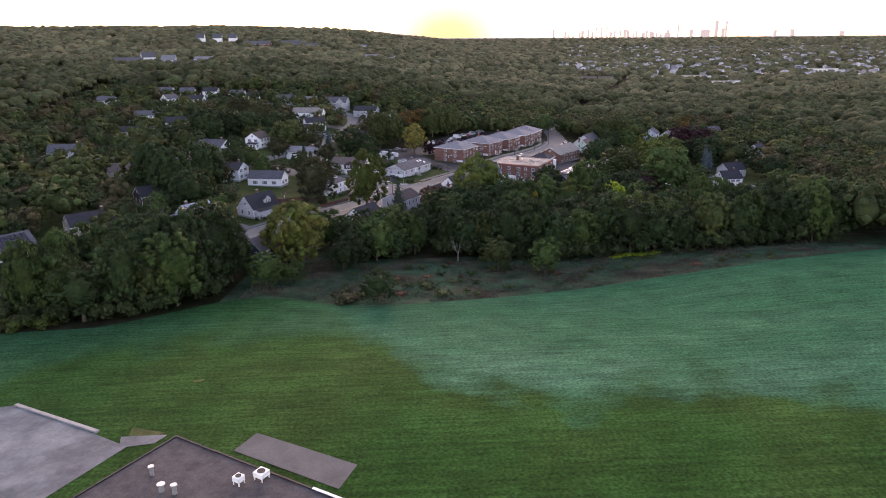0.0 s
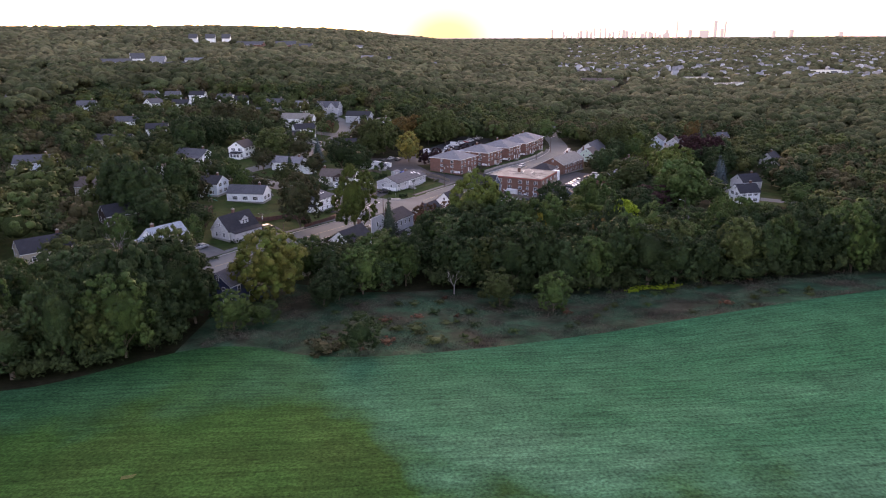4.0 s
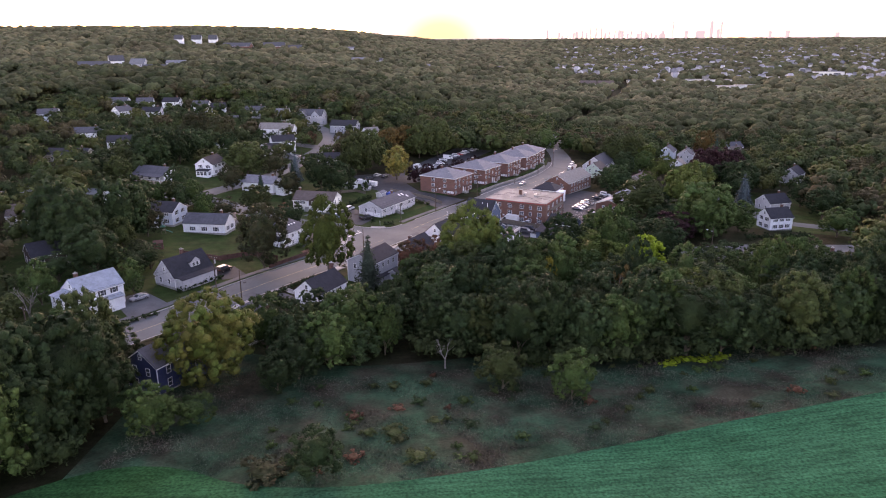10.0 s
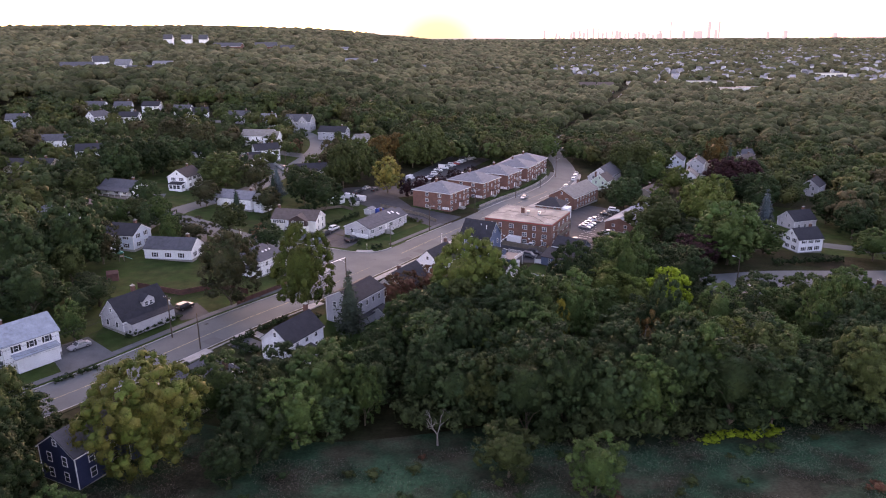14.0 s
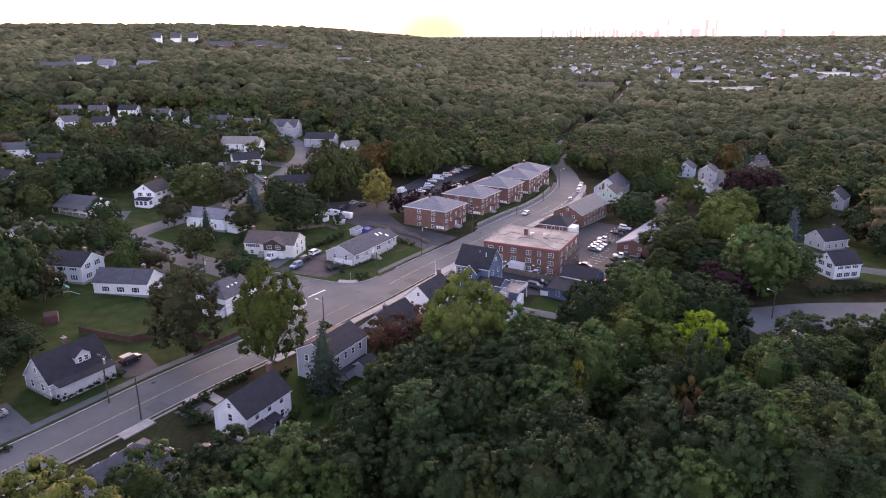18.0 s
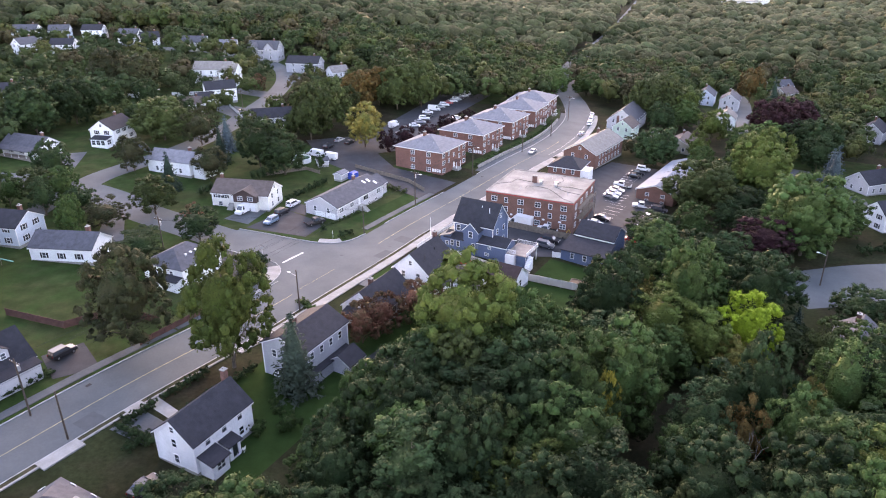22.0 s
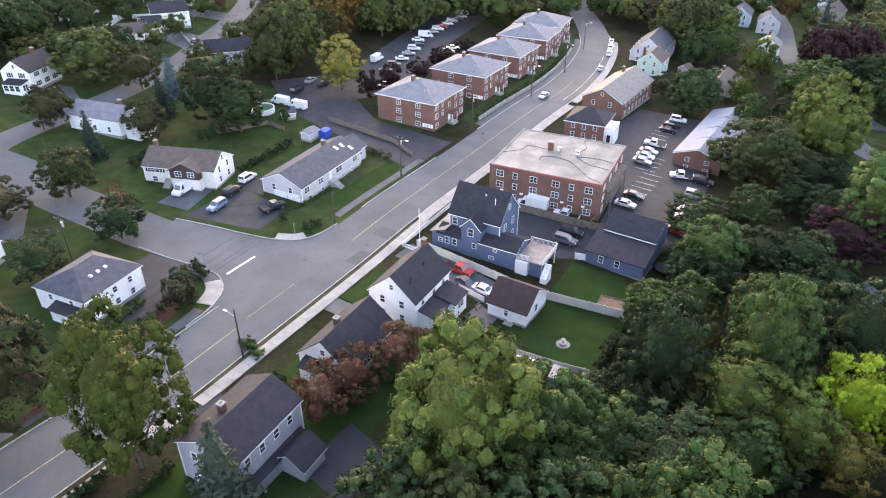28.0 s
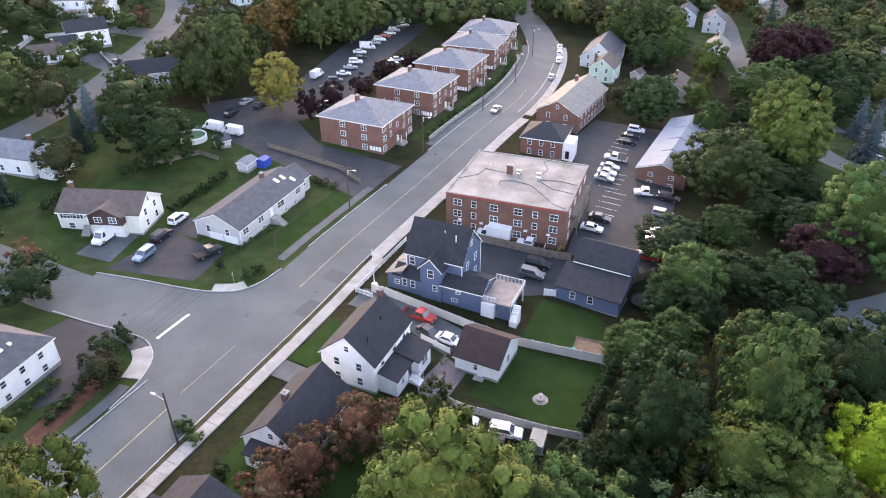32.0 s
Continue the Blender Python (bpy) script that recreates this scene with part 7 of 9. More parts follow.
far_woods("woods", M["half_hazed_leaf"], [(-600, 600, 330, 640)], 10.5, 7.6, 13, 12, 1, open_mid, ICO1)
far_woods("woods", M["half_hazed_leaf"], [(-750, 750, 640, 860)], 12.5, 9.0, 13, 11, 2, open_far, ICO1)
far_woods("woods", M["hazed_leaf"], [(-900, 900, 860, 1050)], 13.5, 9.5, 13, 9, 7, open_far, ICO1)
far_woods("woods", M["hazed_leaf"], [(-1400, 1400, 1050, 1900)], 16.5, 10.5, 14, 5, 3, open_far, ICO1)
far_woods("woods", M["hazed_leaf"], [(-1950, 1950, 1900, 2750)], 22, 13.5, 14, 1, 4, open_far, ICO1)
far_woods("woods", M["hazed_leaf"], [(300, 1950, 1310, 2750)], 16, 9.0, 10.5, 1, 5, in_town_open, ICO1)
far_woods("woods", M["hazed_leaf"], [(-3200, 3200, 2750, 4500)], 36, 22, 14, 1, 6, None, ICO0)

# ---- vehicles ----
def paint(name, col, metal=0.0, rough=0.3):
    return mat(name, col, rough, metal=metal, var=0.05, scale=1.0, spec=0.6)


CAR = {"white": paint("white_car_paint", (0.72, 0.72, 0.72)), "silver": paint("silver_car_paint", (0.42, 0.43, 0.45), 0.4), "black": paint("black_car_paint", (0.02, 0.02, 0.023)),
       "blue": paint("blue_grey_car_paint", (0.16, 0.24, 0.32), 0.2), "red": paint("red_car_paint", (0.42, 0.03, 0.025)), "grey": paint("grey_car_paint", (0.14, 0.145, 0.155), 0.3)}
M["headlight"] = mat("headlight_glass", (0.7, 0.7, 0.68), 0.15, var=0.02, spec=0.8)
M["taillight"] = mat("taillight_glass", (0.35, 0.02, 0.02), 0.2, var=0.02, spec=0.8)
M["hub"] = mat("alloy", (0.4, 0.4, 0.41), 0.35, metal=0.8, var=0.05)
SHAPES = {
    # length, width, lower body outline (x, z), glasshouse outline, roof z
    "sedan": (4.7, 1.8, [(-2.35, 0.3), (2.35, 0.3), (2.35, 0.62), (2.2, 0.78), (1.0, 0.95), (-1.6, 1.0), (-2.3, 0.95)], [(-1.75, 0.98), (1.05, 0.93), (0.35, 1.42), (-1.05, 1.44)]),
    "suv": (4.75, 1.9, [(-2.35, 0.35), (2.35, 0.35), (2.35, 0.75), (2.2, 0.98), (1.1, 1.1), (-2.3, 1.1)], [(-2.28, 1.08), (1.2, 1.08), (0.5, 1.7), (-2.05, 1.74)]),
    "pickup": (5.7, 1.95, [(-2.85, 0.45), (2.85, 0.45), (2.85, 0.9), (2.7, 1.1), (1.5, 1.2), (-0.45, 1.2), (-0.46, 0.75), (-2.75, 0.75), (-2.76, 1.2), (-2.85, 1.2)], [(-0.45, 1.18), (1.55, 1.18), (0.95, 1.85), (-0.35, 1.88)]),
    "van": (5.6, 2.0, [(-2.8, 0.35), (2.8, 0.35), (2.8, 0.8), (2.6, 1.1), (1.95, 1.3), (-2.8, 1.3)], [(-2.8, 1.28), (2.0, 1.28), (1.35, 2.35), (-2.75, 2.4)]),
    "box_truck": (7.0, 2.2, [(-3.5, 0.5), (3.5, 0.5), (3.5, 1.0), (3.3, 1.25), (2.5, 1.35), (-3.5, 0.9)], [(1.2, 1.1), (2.55, 1.3), (2.0, 2.2), (1.25, 2.25)]),
}
CARS = {}


def vehicle(kind, colour, x, y, rot, label="", z=None):
    key = (kind, colour)
    if key not in CARS:
        L, W, low, glass = SHAPES[kind]
        e = new("truck" if kind in ("pickup", "box_truck") else "van" if kind == "van" else "car")
        e.empty_display_size = 0.5
        g = Geo().prism(low, -W / 2, W / 2, 1)
        body = g.ob("body", CAR[colour], e)
        b = body.data
        bm = bmesh.new()
        bm.from_mesh(b)
        bmesh.ops.bevel(bm, geom=[q for q in bm.edges], offset=0.06, segments=2, affect="EDGES", clamp_overlap=True)
        bm.to_mesh(b)
        bm.free()
        ins = 0.14
        g = Geo()
        n = len(glass)
        zt = max(p[1] for p in glass)
        vs = []
        for s in (-1, 1):
            vs += [(a, s * (W / 2 - 0.06 - (ins if zt - c < 0.2 else 0)), c) for a, c in glass]
        g.add(vs, [tuple(range(n)), tuple(range(n, 2 * n))] + [(i, (i + 1) % n, (i + 1) % n + n, i + n) for i in range(n)])
        g.ob("cabin", CAR[colour], e)
        V_ = [Vector(p) for p in vs]
        mid_ = sum(V_, Vector()) / len(V_)

        def pane(name, ids, keep=0.86):
            q = [V_[i] for i in ids]
            c = sum(q, Vector()) / len(q)
            nn = (q[1] - q[0]).cross(q[2] - q[0]).normalized()
            nn = nn if nn.dot(c - mid_) > 0 else -nn
            q = [c + (p - c) * keep for p in q]
            k_ = len(q)
            Geo().add([p + nn * 0.012 for p in q] + [p - nn * 0.02 for p in q], [tuple(range(k_)), tuple(range(k_, 2 * k_))[::-1]] + [(i, (i + 1) % k_, (i + 1) % k_ + k_, i + k_) for i in range(k_)]).ob(name, M["glass"], e, "dark tinted glass")

        pane("windscreen", (1, 2, 2 + n, 1 + n))
        pane("rear_window", (0, 3, 3 + n, n))
        pane("side_window", tuple(range(n)))
        pane("side_window", tuple(range(n, 2 * n)))
        top = [p for p in glass if zt - p[1] < 0.2]
        x0, x1 = min(p[0] for p in top), max(p[0] for p in top)
        Geo().box(x0 - 0.05, x1 + 0.03, -W / 2 + 0.16, W / 2 - 0.16, zt - 0.03, zt + 0.05).ob("roof_panel", CAR[colour], e)
        if kind == "van":
            Geo().box(-2.82, 0.7, -W / 2 + 0.02, W / 2 - 0.02, 1.25, 2.42).ob("cargo_body", CAR[colour], e)
        if kind == "box_truck":
            Geo().box(-3.5, 1.15, -W / 2 - 0.05, W / 2 + 0.05, 0.9, 3.2).ob("cargo_box", CAR[colour], e, "white cargo box")
        if kind == "pickup":
            Geo().box(-2.7, -0.55, -W / 2 + 0.12, W / 2 - 0.12, 0.76, 0.8).ob("load_bed", M["black"], e)
        r = 0.34 if kind in ("sedan", "suv") else 0.4
        if "wheel" + str(r) not in SHARED:
            t = Geo().tube((0, -0.11, 0), (0, 0.11, 0), r, r, 16).data("wheel", M["black"])
            h_ = Geo().tube((0, -0.125, 0), (0, 0.125, 0), r * 0.6, r * 0.6, 12).data("rim", M["hub"])
            SHARED["wheel" + str(r)] = (t, h_)
        for sx in (-1, 1):
            for sy in (-1, 1):
                w = new("wheel", SHARED["wheel" + str(r)][0])
                w.parent = e
                w.matrix_basis = pose(sx * L * 0.3, sy * (W / 2 - 0.1), r)
                q = new("rim", SHARED["wheel" + str(r)][1])
                q.parent = w
        zl = 0.62 if kind == "sedan" else 0.8
        for sy in (-1, 1):
            Geo().box(L / 2 - 0.06, L / 2 + 0.015, sy * (W / 2 - 0.35) - 0.18, sy * (W / 2 - 0.35) + 0.18, zl - 0.1, zl + 0.06).ob("headlight", M["headlight"], e)
            Geo().box(-L / 2 - 0.015, -L / 2 + 0.06, sy * (W / 2 - 0.25) - 0.13, sy * (W / 2 - 0.25) + 0.13, zl, zl + 0.2).ob("tail_light", M["taillight"], e)
            Geo().box(0.75, 0.95, sy * (W / 2 + 0.08) - 0.08, sy * (W / 2 + 0.08) + 0.08, 1.0, 1.14).ob("mirror", CAR[colour], e)
        CARS[key] = [e, False]
    e, used = CARS[key]
    # sit on the slope of the ground
    a = radians(rot)
    L = SHAPES[kind][0] * 0.3
    zf, zb = gz(x + math.cos(a) * L, y + math.sin(a) * L), gz(x - math.cos(a) * L, y - math.sin(a) * L)
    m = pose(x, y, (zf + zb) / 2 + 0.085, 0, 0, rot) @ pose(0, 0, 0, 0, -math.degrees(math.atan2(zf - zb, 2 * L)), 0)
    if used:
        e = copy_thing(e, m)
    else:
        e.matrix_world = m
        CARS[key][1] = True
    what = {"sedan": "sedan", "suv": "sport utility car", "pickup": "pickup truck", "van": "panel van", "box_truck": "box truck"}[kind]
    return tagged(e, label or f"{colour} {what} parked on asphalt", "truck" if kind in ("pickup", "box_truck") else "van" if kind == "van" else "car", "parked cars")


for k, c, x, y, r, *lab in [
    ("van", "white", -41.2, 338.8, -115), ("suv", "white", -28.6, 345.0, 62), ("suv", "black", -30.8, 338.4, 62), ("suv", "blue", -32.6, 331.6, -118), ("pickup", "black", -21.0, 331.2, 38),
    ("van", "white", -27.5, 393.2, 150), ("van", "white", -22.3, 390.0, 150), ("box_truck", "white", 34.3, 331.6, 152), ("pickup", "white", 41.0, 327.6, 152), ("suv", "black", 40.6, 320.8, -30), ("suv", "grey", 38.6, 317.6, -32),
    ("pickup", "white", 73.8, 347.2, 165), ("suv", "black", 78.0, 344.4, -33), ("pickup", "white", 73.5, 366.0, 150), ("sedan", "silver", 70.3, 361.4, -32), ("sedan", "white", 68.4, 358.4, -32), ("sedan", "silver", 66.6, 355.3, -32),
    ("suv", "white", 86.5, 384.0, -28), ("sedan", "black", 83.2, 380.0, -28), ("sedan", "black", 80.8, 376.2, -28), ("sedan", "black", 58.8, 337.0, -33), ("sedan", "white", 55.6, 333.0, -33), ("suv", "silver", 73.2, 337.2, -33),
    ("sedan", "white", 68.6, 329.8, -33), ("sedan", "silver", 66.8, 326.9, -33), ("sedan", "red", 62.8, 321.4, -33), ("sedan", "silver", 50.2, 399.5, -123, "silver sedan driving along the street"), ("sedan", "silver", 76.0, 430.0, 62), ("suv", "white", 84.4, 449.0, 68), ("suv", "white", 87.2, 457.4, 70), ("sedan", "white", 90.0, 466.2, 74),
    ("pickup", "red", 16.2, 307.4, -38, "red work truck with an open bed"), ("sedan", "black", 17.2, 302.9, -55), ("sedan", "white", 20.2, 300.6, -38), ("suv", "white", 19.0, 283.2, -30), ("suv", "white", 24.6, 280.2, -22),
    ("sedan", "black", -63.0, 446.0, 80), ("sedan", "silver", -38.4, 491, 20), ("sedan", "white", -34.2, 494, 20), ("van", "white", -0.4, 432.7, 60), ("van", "white", 17.4, 463.7, 0), ("sedan", "white", 14.3, 457.7, 0), ("sedan", "silver", 20.4, 470, 0), ("suv", "white", 22.6, 474.5, 0),
    ("sedan", "black", 2.6, 421.5, 0), ("suv", "grey", 5.2, 427.4, 0), ("sedan", "white", 8.0, 434.0, 0), ("sedan", "silver", 10.4, 440.2, 0), ("suv", "white", 12.4, 446.2, 0), ("sedan", "black", 14.0, 451.6, 0),
    ("sedan", "red", 24.8, 479.4, 0), ("sedan", "white", 27.2, 484, 0), ("suv", "silver", 29.4, 488.4, 0), ("sedan", "black", 31.8, 492.6, 0), ("sedan", "white", 33.9, 497, 0), ("suv", "white", 36.4, 502.2, 0), ("sedan", "silver", 2.5, 408, 40), ("suv", "black", -23.8, 402.9, 60), ("sedan", "black", -16.5, 408.6, 60),
    ("sedan", "silver", -20.5, 411.5, 60), ("suv", "grey", 24.4, 444, 10), ("sedan", "white", 26.6, 449.4, 10), ("suv", "black", -58.3, 266.8, 58), ("sedan", "silver", -74.3, 244.3, -130), ("suv", "black", -50.5, 226.0, 60), ("sedan", "black", -33.6, 234.0, 60), ("sedan", "silver", 145, 362, 60), ("pickup", "white", 150, 350, 20), ("sedan", "silver", -104, 372, 60),
]:
    vehicle(k, c, x, y, r, *lab)


# ---- poles, lamps and wires ----
def utility_pole(x, y, H, arm=True, lamp=0, transformer=False, rot=56.6, label="tall wooden utility pole with crossarm and wires"):
    p = root("utility_pole", x, y, rot, label, "utility pole", "poles", dz=0.0)
    Geo().tube((0, 0, -1), (0, 0, H), 0.17, 0.11, 10).ob("pole", M["pole"], p)
    if arm:
        Geo().box(-0.06, 0.06, -1.3, 1.3, H - 0.75, H - 0.6).ob("crossarm", M["pole"], p)
        for s in (-1.2, -0.6, 0.6, 1.2):
            Geo().tube((0, s, H - 0.6), (0, s, H - 0.38), 0.05, 0.04, 8).ob("insulator", M["metal"], p)
    if transformer:
        Geo().tube((0.32, 0, H - 2.3), (0.32, 0, H - 1.3), 0.24, 0.24, 12).ob("transformer", M["metal"], p, "grey cylindrical transformer")
    if lamp:
        a = Geo().tube((0, 0, H - 1.4), (0, lamp * 1.6, H - 0.9), 0.04, 0.035, 6)
        a = a.ob("lamp_arm", M["metal"], p)
        Geo().box(-0.13, 0.13, lamp * 1.9 - 0.35, lamp * 1.9 + 0.35, H - 1.0, H - 0.84).ob("lamp_head", M["trim"], a, "pale street-lamp head")
    return p


POLES = [(-56.1, 250.0, 10.5), (-7.7, 325.1, 7.6), (6.2, 346.6, 10.5), (25.6, 373.1, 10.5), (46.5, 400.3, 10.5), (62.4, 425.4, 10.5), (76.2, 455.0, 11.0)]
utility_pole(*POLES[0], transformer=True)
utility_pole(*POLES[1], arm=False, label="short wooden pole carrying wires beside the street")
utility_pole(*POLES[2], transformer=True, lamp=-1)
for q in POLES[3:]:
    utility_pole(*q, transformer=True, lamp=-1)
utility_pole(-19.0, 284.0, 9.2, arm=False, lamp=1, label="dark street-lamp pole on the verge")
utility_pole(-48.2, 244.5, 8.6, arm=False, label="dark wooden pole on the verge")
utility_pole(-54.1, 310.9, 9.5, transformer=True)
utility_pole(-83.8, 372.0, 9.5)
utility_pole(-62.5, 446, 9.5)
utility_pole(-68, 412, 9.5)
utility_pole(99.5, 296.5, 9.0, arm=False, lamp=1, label="street-lamp pole by the turning place")
utility_pole(-86, 214, 10.5)


def wire(a, b, sag, r=0.02):
    c = bpy.data.curves.new("wire", "CURVE")
    c.dimensions, c.bevel_depth, c.bevel_resolution = "3D", r, 0
    s = c.splines.new("POLY")
    s.points.add(10)
    for i in range(11):
        u = i / 10
        p = Vector(a).lerp(Vector(b), u)
        s.points[i].co = (p.x, p.y, p.z - sag * 4 * u * (1 - u), 1)
    c.materials.append(M["black"])
    o = new("wire", c)
    return tagged(o, "thin black overhead wire between poles", "wire", "wires")


def tops(p, off, dz):
    n = (math.sin(radians(56.6)), -math.cos(radians(56.6)))
    return (p[0] + n[0] * off, p[1] + n[1] * off, gz(p[0], p[1]) + p[2] + dz)


CH = [(-110, 172, 10.5), (-86, 214, 10.5), POLES[0], POLES[2]] + POLES[3:]
for p, q in zip(CH[1:-1], CH[2:]):
    for off, dz, sag in ((-1.2, -0.38, 0.7), (1.2, -0.38, 0.7), (0.6, -0.38, 0.75), (0.0, -2.4, 0.9), (0.12, -3.0, 1.0)):
        wire(tops(p, off, dz), tops(q, off, dz), sag)
wire(tops(POLES[1], 0, 0), tops(POLES[2], 0, -2.5), 0.6)
wire(tops((-54.1, 310.9, 9.5), 0, -1), tops(POLES[1], 0, -0.3), 0.8)
wire(tops((-54.1, 310.9, 9.5), 0, -1), tops((-83.8, 372, 9.5), 0, -1), 1.0)
wire(tops((-83.8, 372, 9.5), 0, -1), tops((-68, 412, 9.5), 0, -1), 0.8)
wire(tops((-68, 412, 9.5), 0, -1), tops((-62.5, 446, 9.5), 0, -1), 0.8)


def sign_post(x, y, rot, H=2.3, label="small street sign on a metal post"):
    s = root("street_sign", x, y, rot, label, "street sign", "signs")
    Geo().tube((0, 0, -0.3), (0, 0, H), 0.035, 0.035, 8).ob("post", M["metal"], s)
    Geo().box(-0.32, 0.32, -0.02, 0.02, H - 0.6, H).ob("plate", M["metal"], s)


sign_post(-31.3, 311.1, 20)
sign_post(-15.4, 321.2, 80)
fl = root("flagpole", 9.4, 318.3, 0, "white flagpole in a round white base", "flagpole")
Geo().tube((0, 0, -0.3), (0, 0, 7.5), 0.07, 0.045, 10).ob("pole", M["trim"], fl)
Geo().tube((0, 0, -0.2), (0, 0, 0.2), 0.6, 0.6, 16).ob("base", M["trim"], fl)


# ---- fences, walls and hedges ----
def panel_fence(pts, H, material, label, step=2.4, post=0.13, rail=False):
    f = tagged(new("fence"), label, "fence", "fences")
    f.empty_display_size = 0.5
    line = []
    for a, b in zip(pts[:-1], pts[1:]):
        n = max(1, int(math.hypot(b[0] - a[0], b[1] - a[1]) / step))
        line += [(a[0] + (b[0] - a[0]) * i / n, a[1] + (b[1] - a[1]) * i / n) for i in range(n)]
    line.append(pts[-1])
    f.matrix_world = pose(pts[0][0], pts[0][1], gz(*pts[0]))
    inv = f.matrix_world.inverted()
    for a in line:
        z = gz(*a)
        p = inv @ Vector((a[0], a[1], z))
        Geo().box(p.x - post / 2, p.x + post / 2, p.y - post / 2, p.y + post / 2, p.z - 0.4, p.z + H + 0.12).ob("post", material, f)
    for a, b in zip(line[:-1], line[1:]):
        d = Vector((b[0] - a[0], b[1] - a[1], 0)).normalized()
        n = Vector((-d.y, d.x, 0)) * 0.03
        A, B = Vector((a[0], a[1], gz(*a))) + d * 0.07, Vector((b[0], b[1], gz(*b))) - d * 0.07
        g = Geo()
        for lo, hi in ((0.08, H),) if not rail else ((0.25, 0.4), (H - 0.15, H)):
            v = [inv @ (c + s * n + Vector((0, 0, h))) for h in (lo, hi) for c, s in ((A, -1), (B, -1), (B, 1), (A, 1))]
            g.add(v, [(3, 2, 1, 0), (4, 5, 6, 7), (0, 1, 5, 4), (1, 2, 6, 5), (2, 3, 7, 6), (3, 0, 4, 7)])
        panel = g.ob("panel", material, f)
        if rail:
            m = int((B - A).length / 0.22)
            for i in range(m):
                c = inv @ A.lerp(B, (i + 0.5) / m)
                Geo().box(c.x - 0.04, c.x + 0.04, c.y - 0.04, c.y + 0.04, c.z + 0.1, c.z + H + 0.08).ob("picket", material, panel)
    return f


panel_fence([(8.8, 316.0), (11.3, 314.6), (24.5, 303.4), (30.8, 298.7), (44.8, 291.9)], 1.8, M["vinyl_tan"], "beige vinyl privacy fence between the yards")
panel_fence([(5.9, 316.3), (8.8, 314.2)], 1.0, M["vinyl"], "low white picket fence", 1.6, 0.1, True)
panel_fence([(13.8, 289.8), (20.0, 285.2), (30.2, 279.8), (35.4, 277.6)], 1.5, M["vinyl_tan"], "pale vinyl fence behind the lawn")
panel_fence([(15.8, 302.0), (19.8, 297.9)], 1.2, M["vinyl"], "white vinyl fence beside the patio", 2.0)
panel_fence([(39.2, 311.6), (41.2, 311.0)], 1.5, M["vinyl"], "short white fence by the garage", 1.5)
panel_fence([(79.2, 345.0), (97.0, 383.0)], 1.8, M["wood"], "weathered wooden fence along the car park")
panel_fence([(49.5, 305.5), (57, 313.5), (61.5, 315.5)], 1.8, M["wood"], "dark wooden fence behind the garage")
panel_fence([(-13, 381), (4.5, 366.3), (9.2, 358.0)], 1.3, M["wood"], "low dark wooden fence along the drive")
panel_fence([(-41, 371), (-29, 378), (-24, 374)], 1.2, M["wood"], "low wooden fence below the pool")
panel_fence([(-75, 281), (-62, 276), (-54, 282), (-45, 278)], 1.6, M["roof_red"], "red-brown wooden garden fence")
panel_fence([(-46, 270), (-37, 283.5)], 1.3, M["roof_red"], "red-brown wooden fence beside the footpath")
panel_fence([(31.2, 330.8), (35.5, 328.4), (44.0, 323.4), (47.5, 322.0)], 1.8, M["wood"], "dark wooden fence behind the parked trucks")
panel_fence([(6.0, 316.6), (16.8, 332.6)], 1.0, M["vinyl"], "white picket fence beside the pavement", 2.0, 0.1, True)
panel_fence([(-98, 470), (-80, 474)], 1.6, M["vinyl"], "white vinyl garden fence")
panel_fence([(-70, 455), (-62, 440)], 1.2, M["vinyl"], "white vinyl fence beside the street")


def boulder_mesh(seed):
    g = np.random.default_rng(seed)
    v, f = ICO1
    return array_mesh("stone", v * (1 + g.uniform(-0.2, 0.2, (len(v), 1))) * np.array([0.42, 0.3, 0.24]), f, [M["stone"]])


STONES = [boulder_mesh(i) for i in range(5)]
WALL = tagged(new("stone_wall"), "low field-stone retaining wall along the footpath", "wall", kind="")
WL = spline(stretch(MAIN, 374, 452), 0.78)
WN = sides(WL)
WALL.matrix_world = pose(WL[0][0] - 8.6 * WN[0][0], WL[0][1] - 8.6 * WN[0][1], 0)
for i in range(len(WL)):
    for k in range(3):
        px, py = WL[i] - WN[i] * 8.7 + rng.normal(0, 0.05, 2)
        s_ = new("stone", STONES[(i * 3 + k) % 5])
        s_.parent = WALL
        s_.matrix_basis = WALL.matrix_world.inverted() @ pose(px, py, gz(px, py) + 0.2 + k * 0.36, rng.uniform(-9, 9), rng.uniform(-9, 9), 56 + rng.uniform(-14, 14))


def hedge(pts, H, R_, colour, gap, label, kind="shrub"):
    n = 0
    for a, b in zip(pts[:-1], pts[1:]):
        m = max(1, int(math.hypot(b[0] - a[0], b[1] - a[1]) / gap))
        for i in range(m):
            u = (i + rng.uniform(-0.15, 0.15)) / m
            tree(kind, colour, a[0] + (b[0] - a[0]) * u, a[1] + (b[1] - a[1]) * u, H * rng.uniform(0.8, 1.15), R_ * rng.uniform(0.85, 1.15), label, group="hedges", category="shrub")


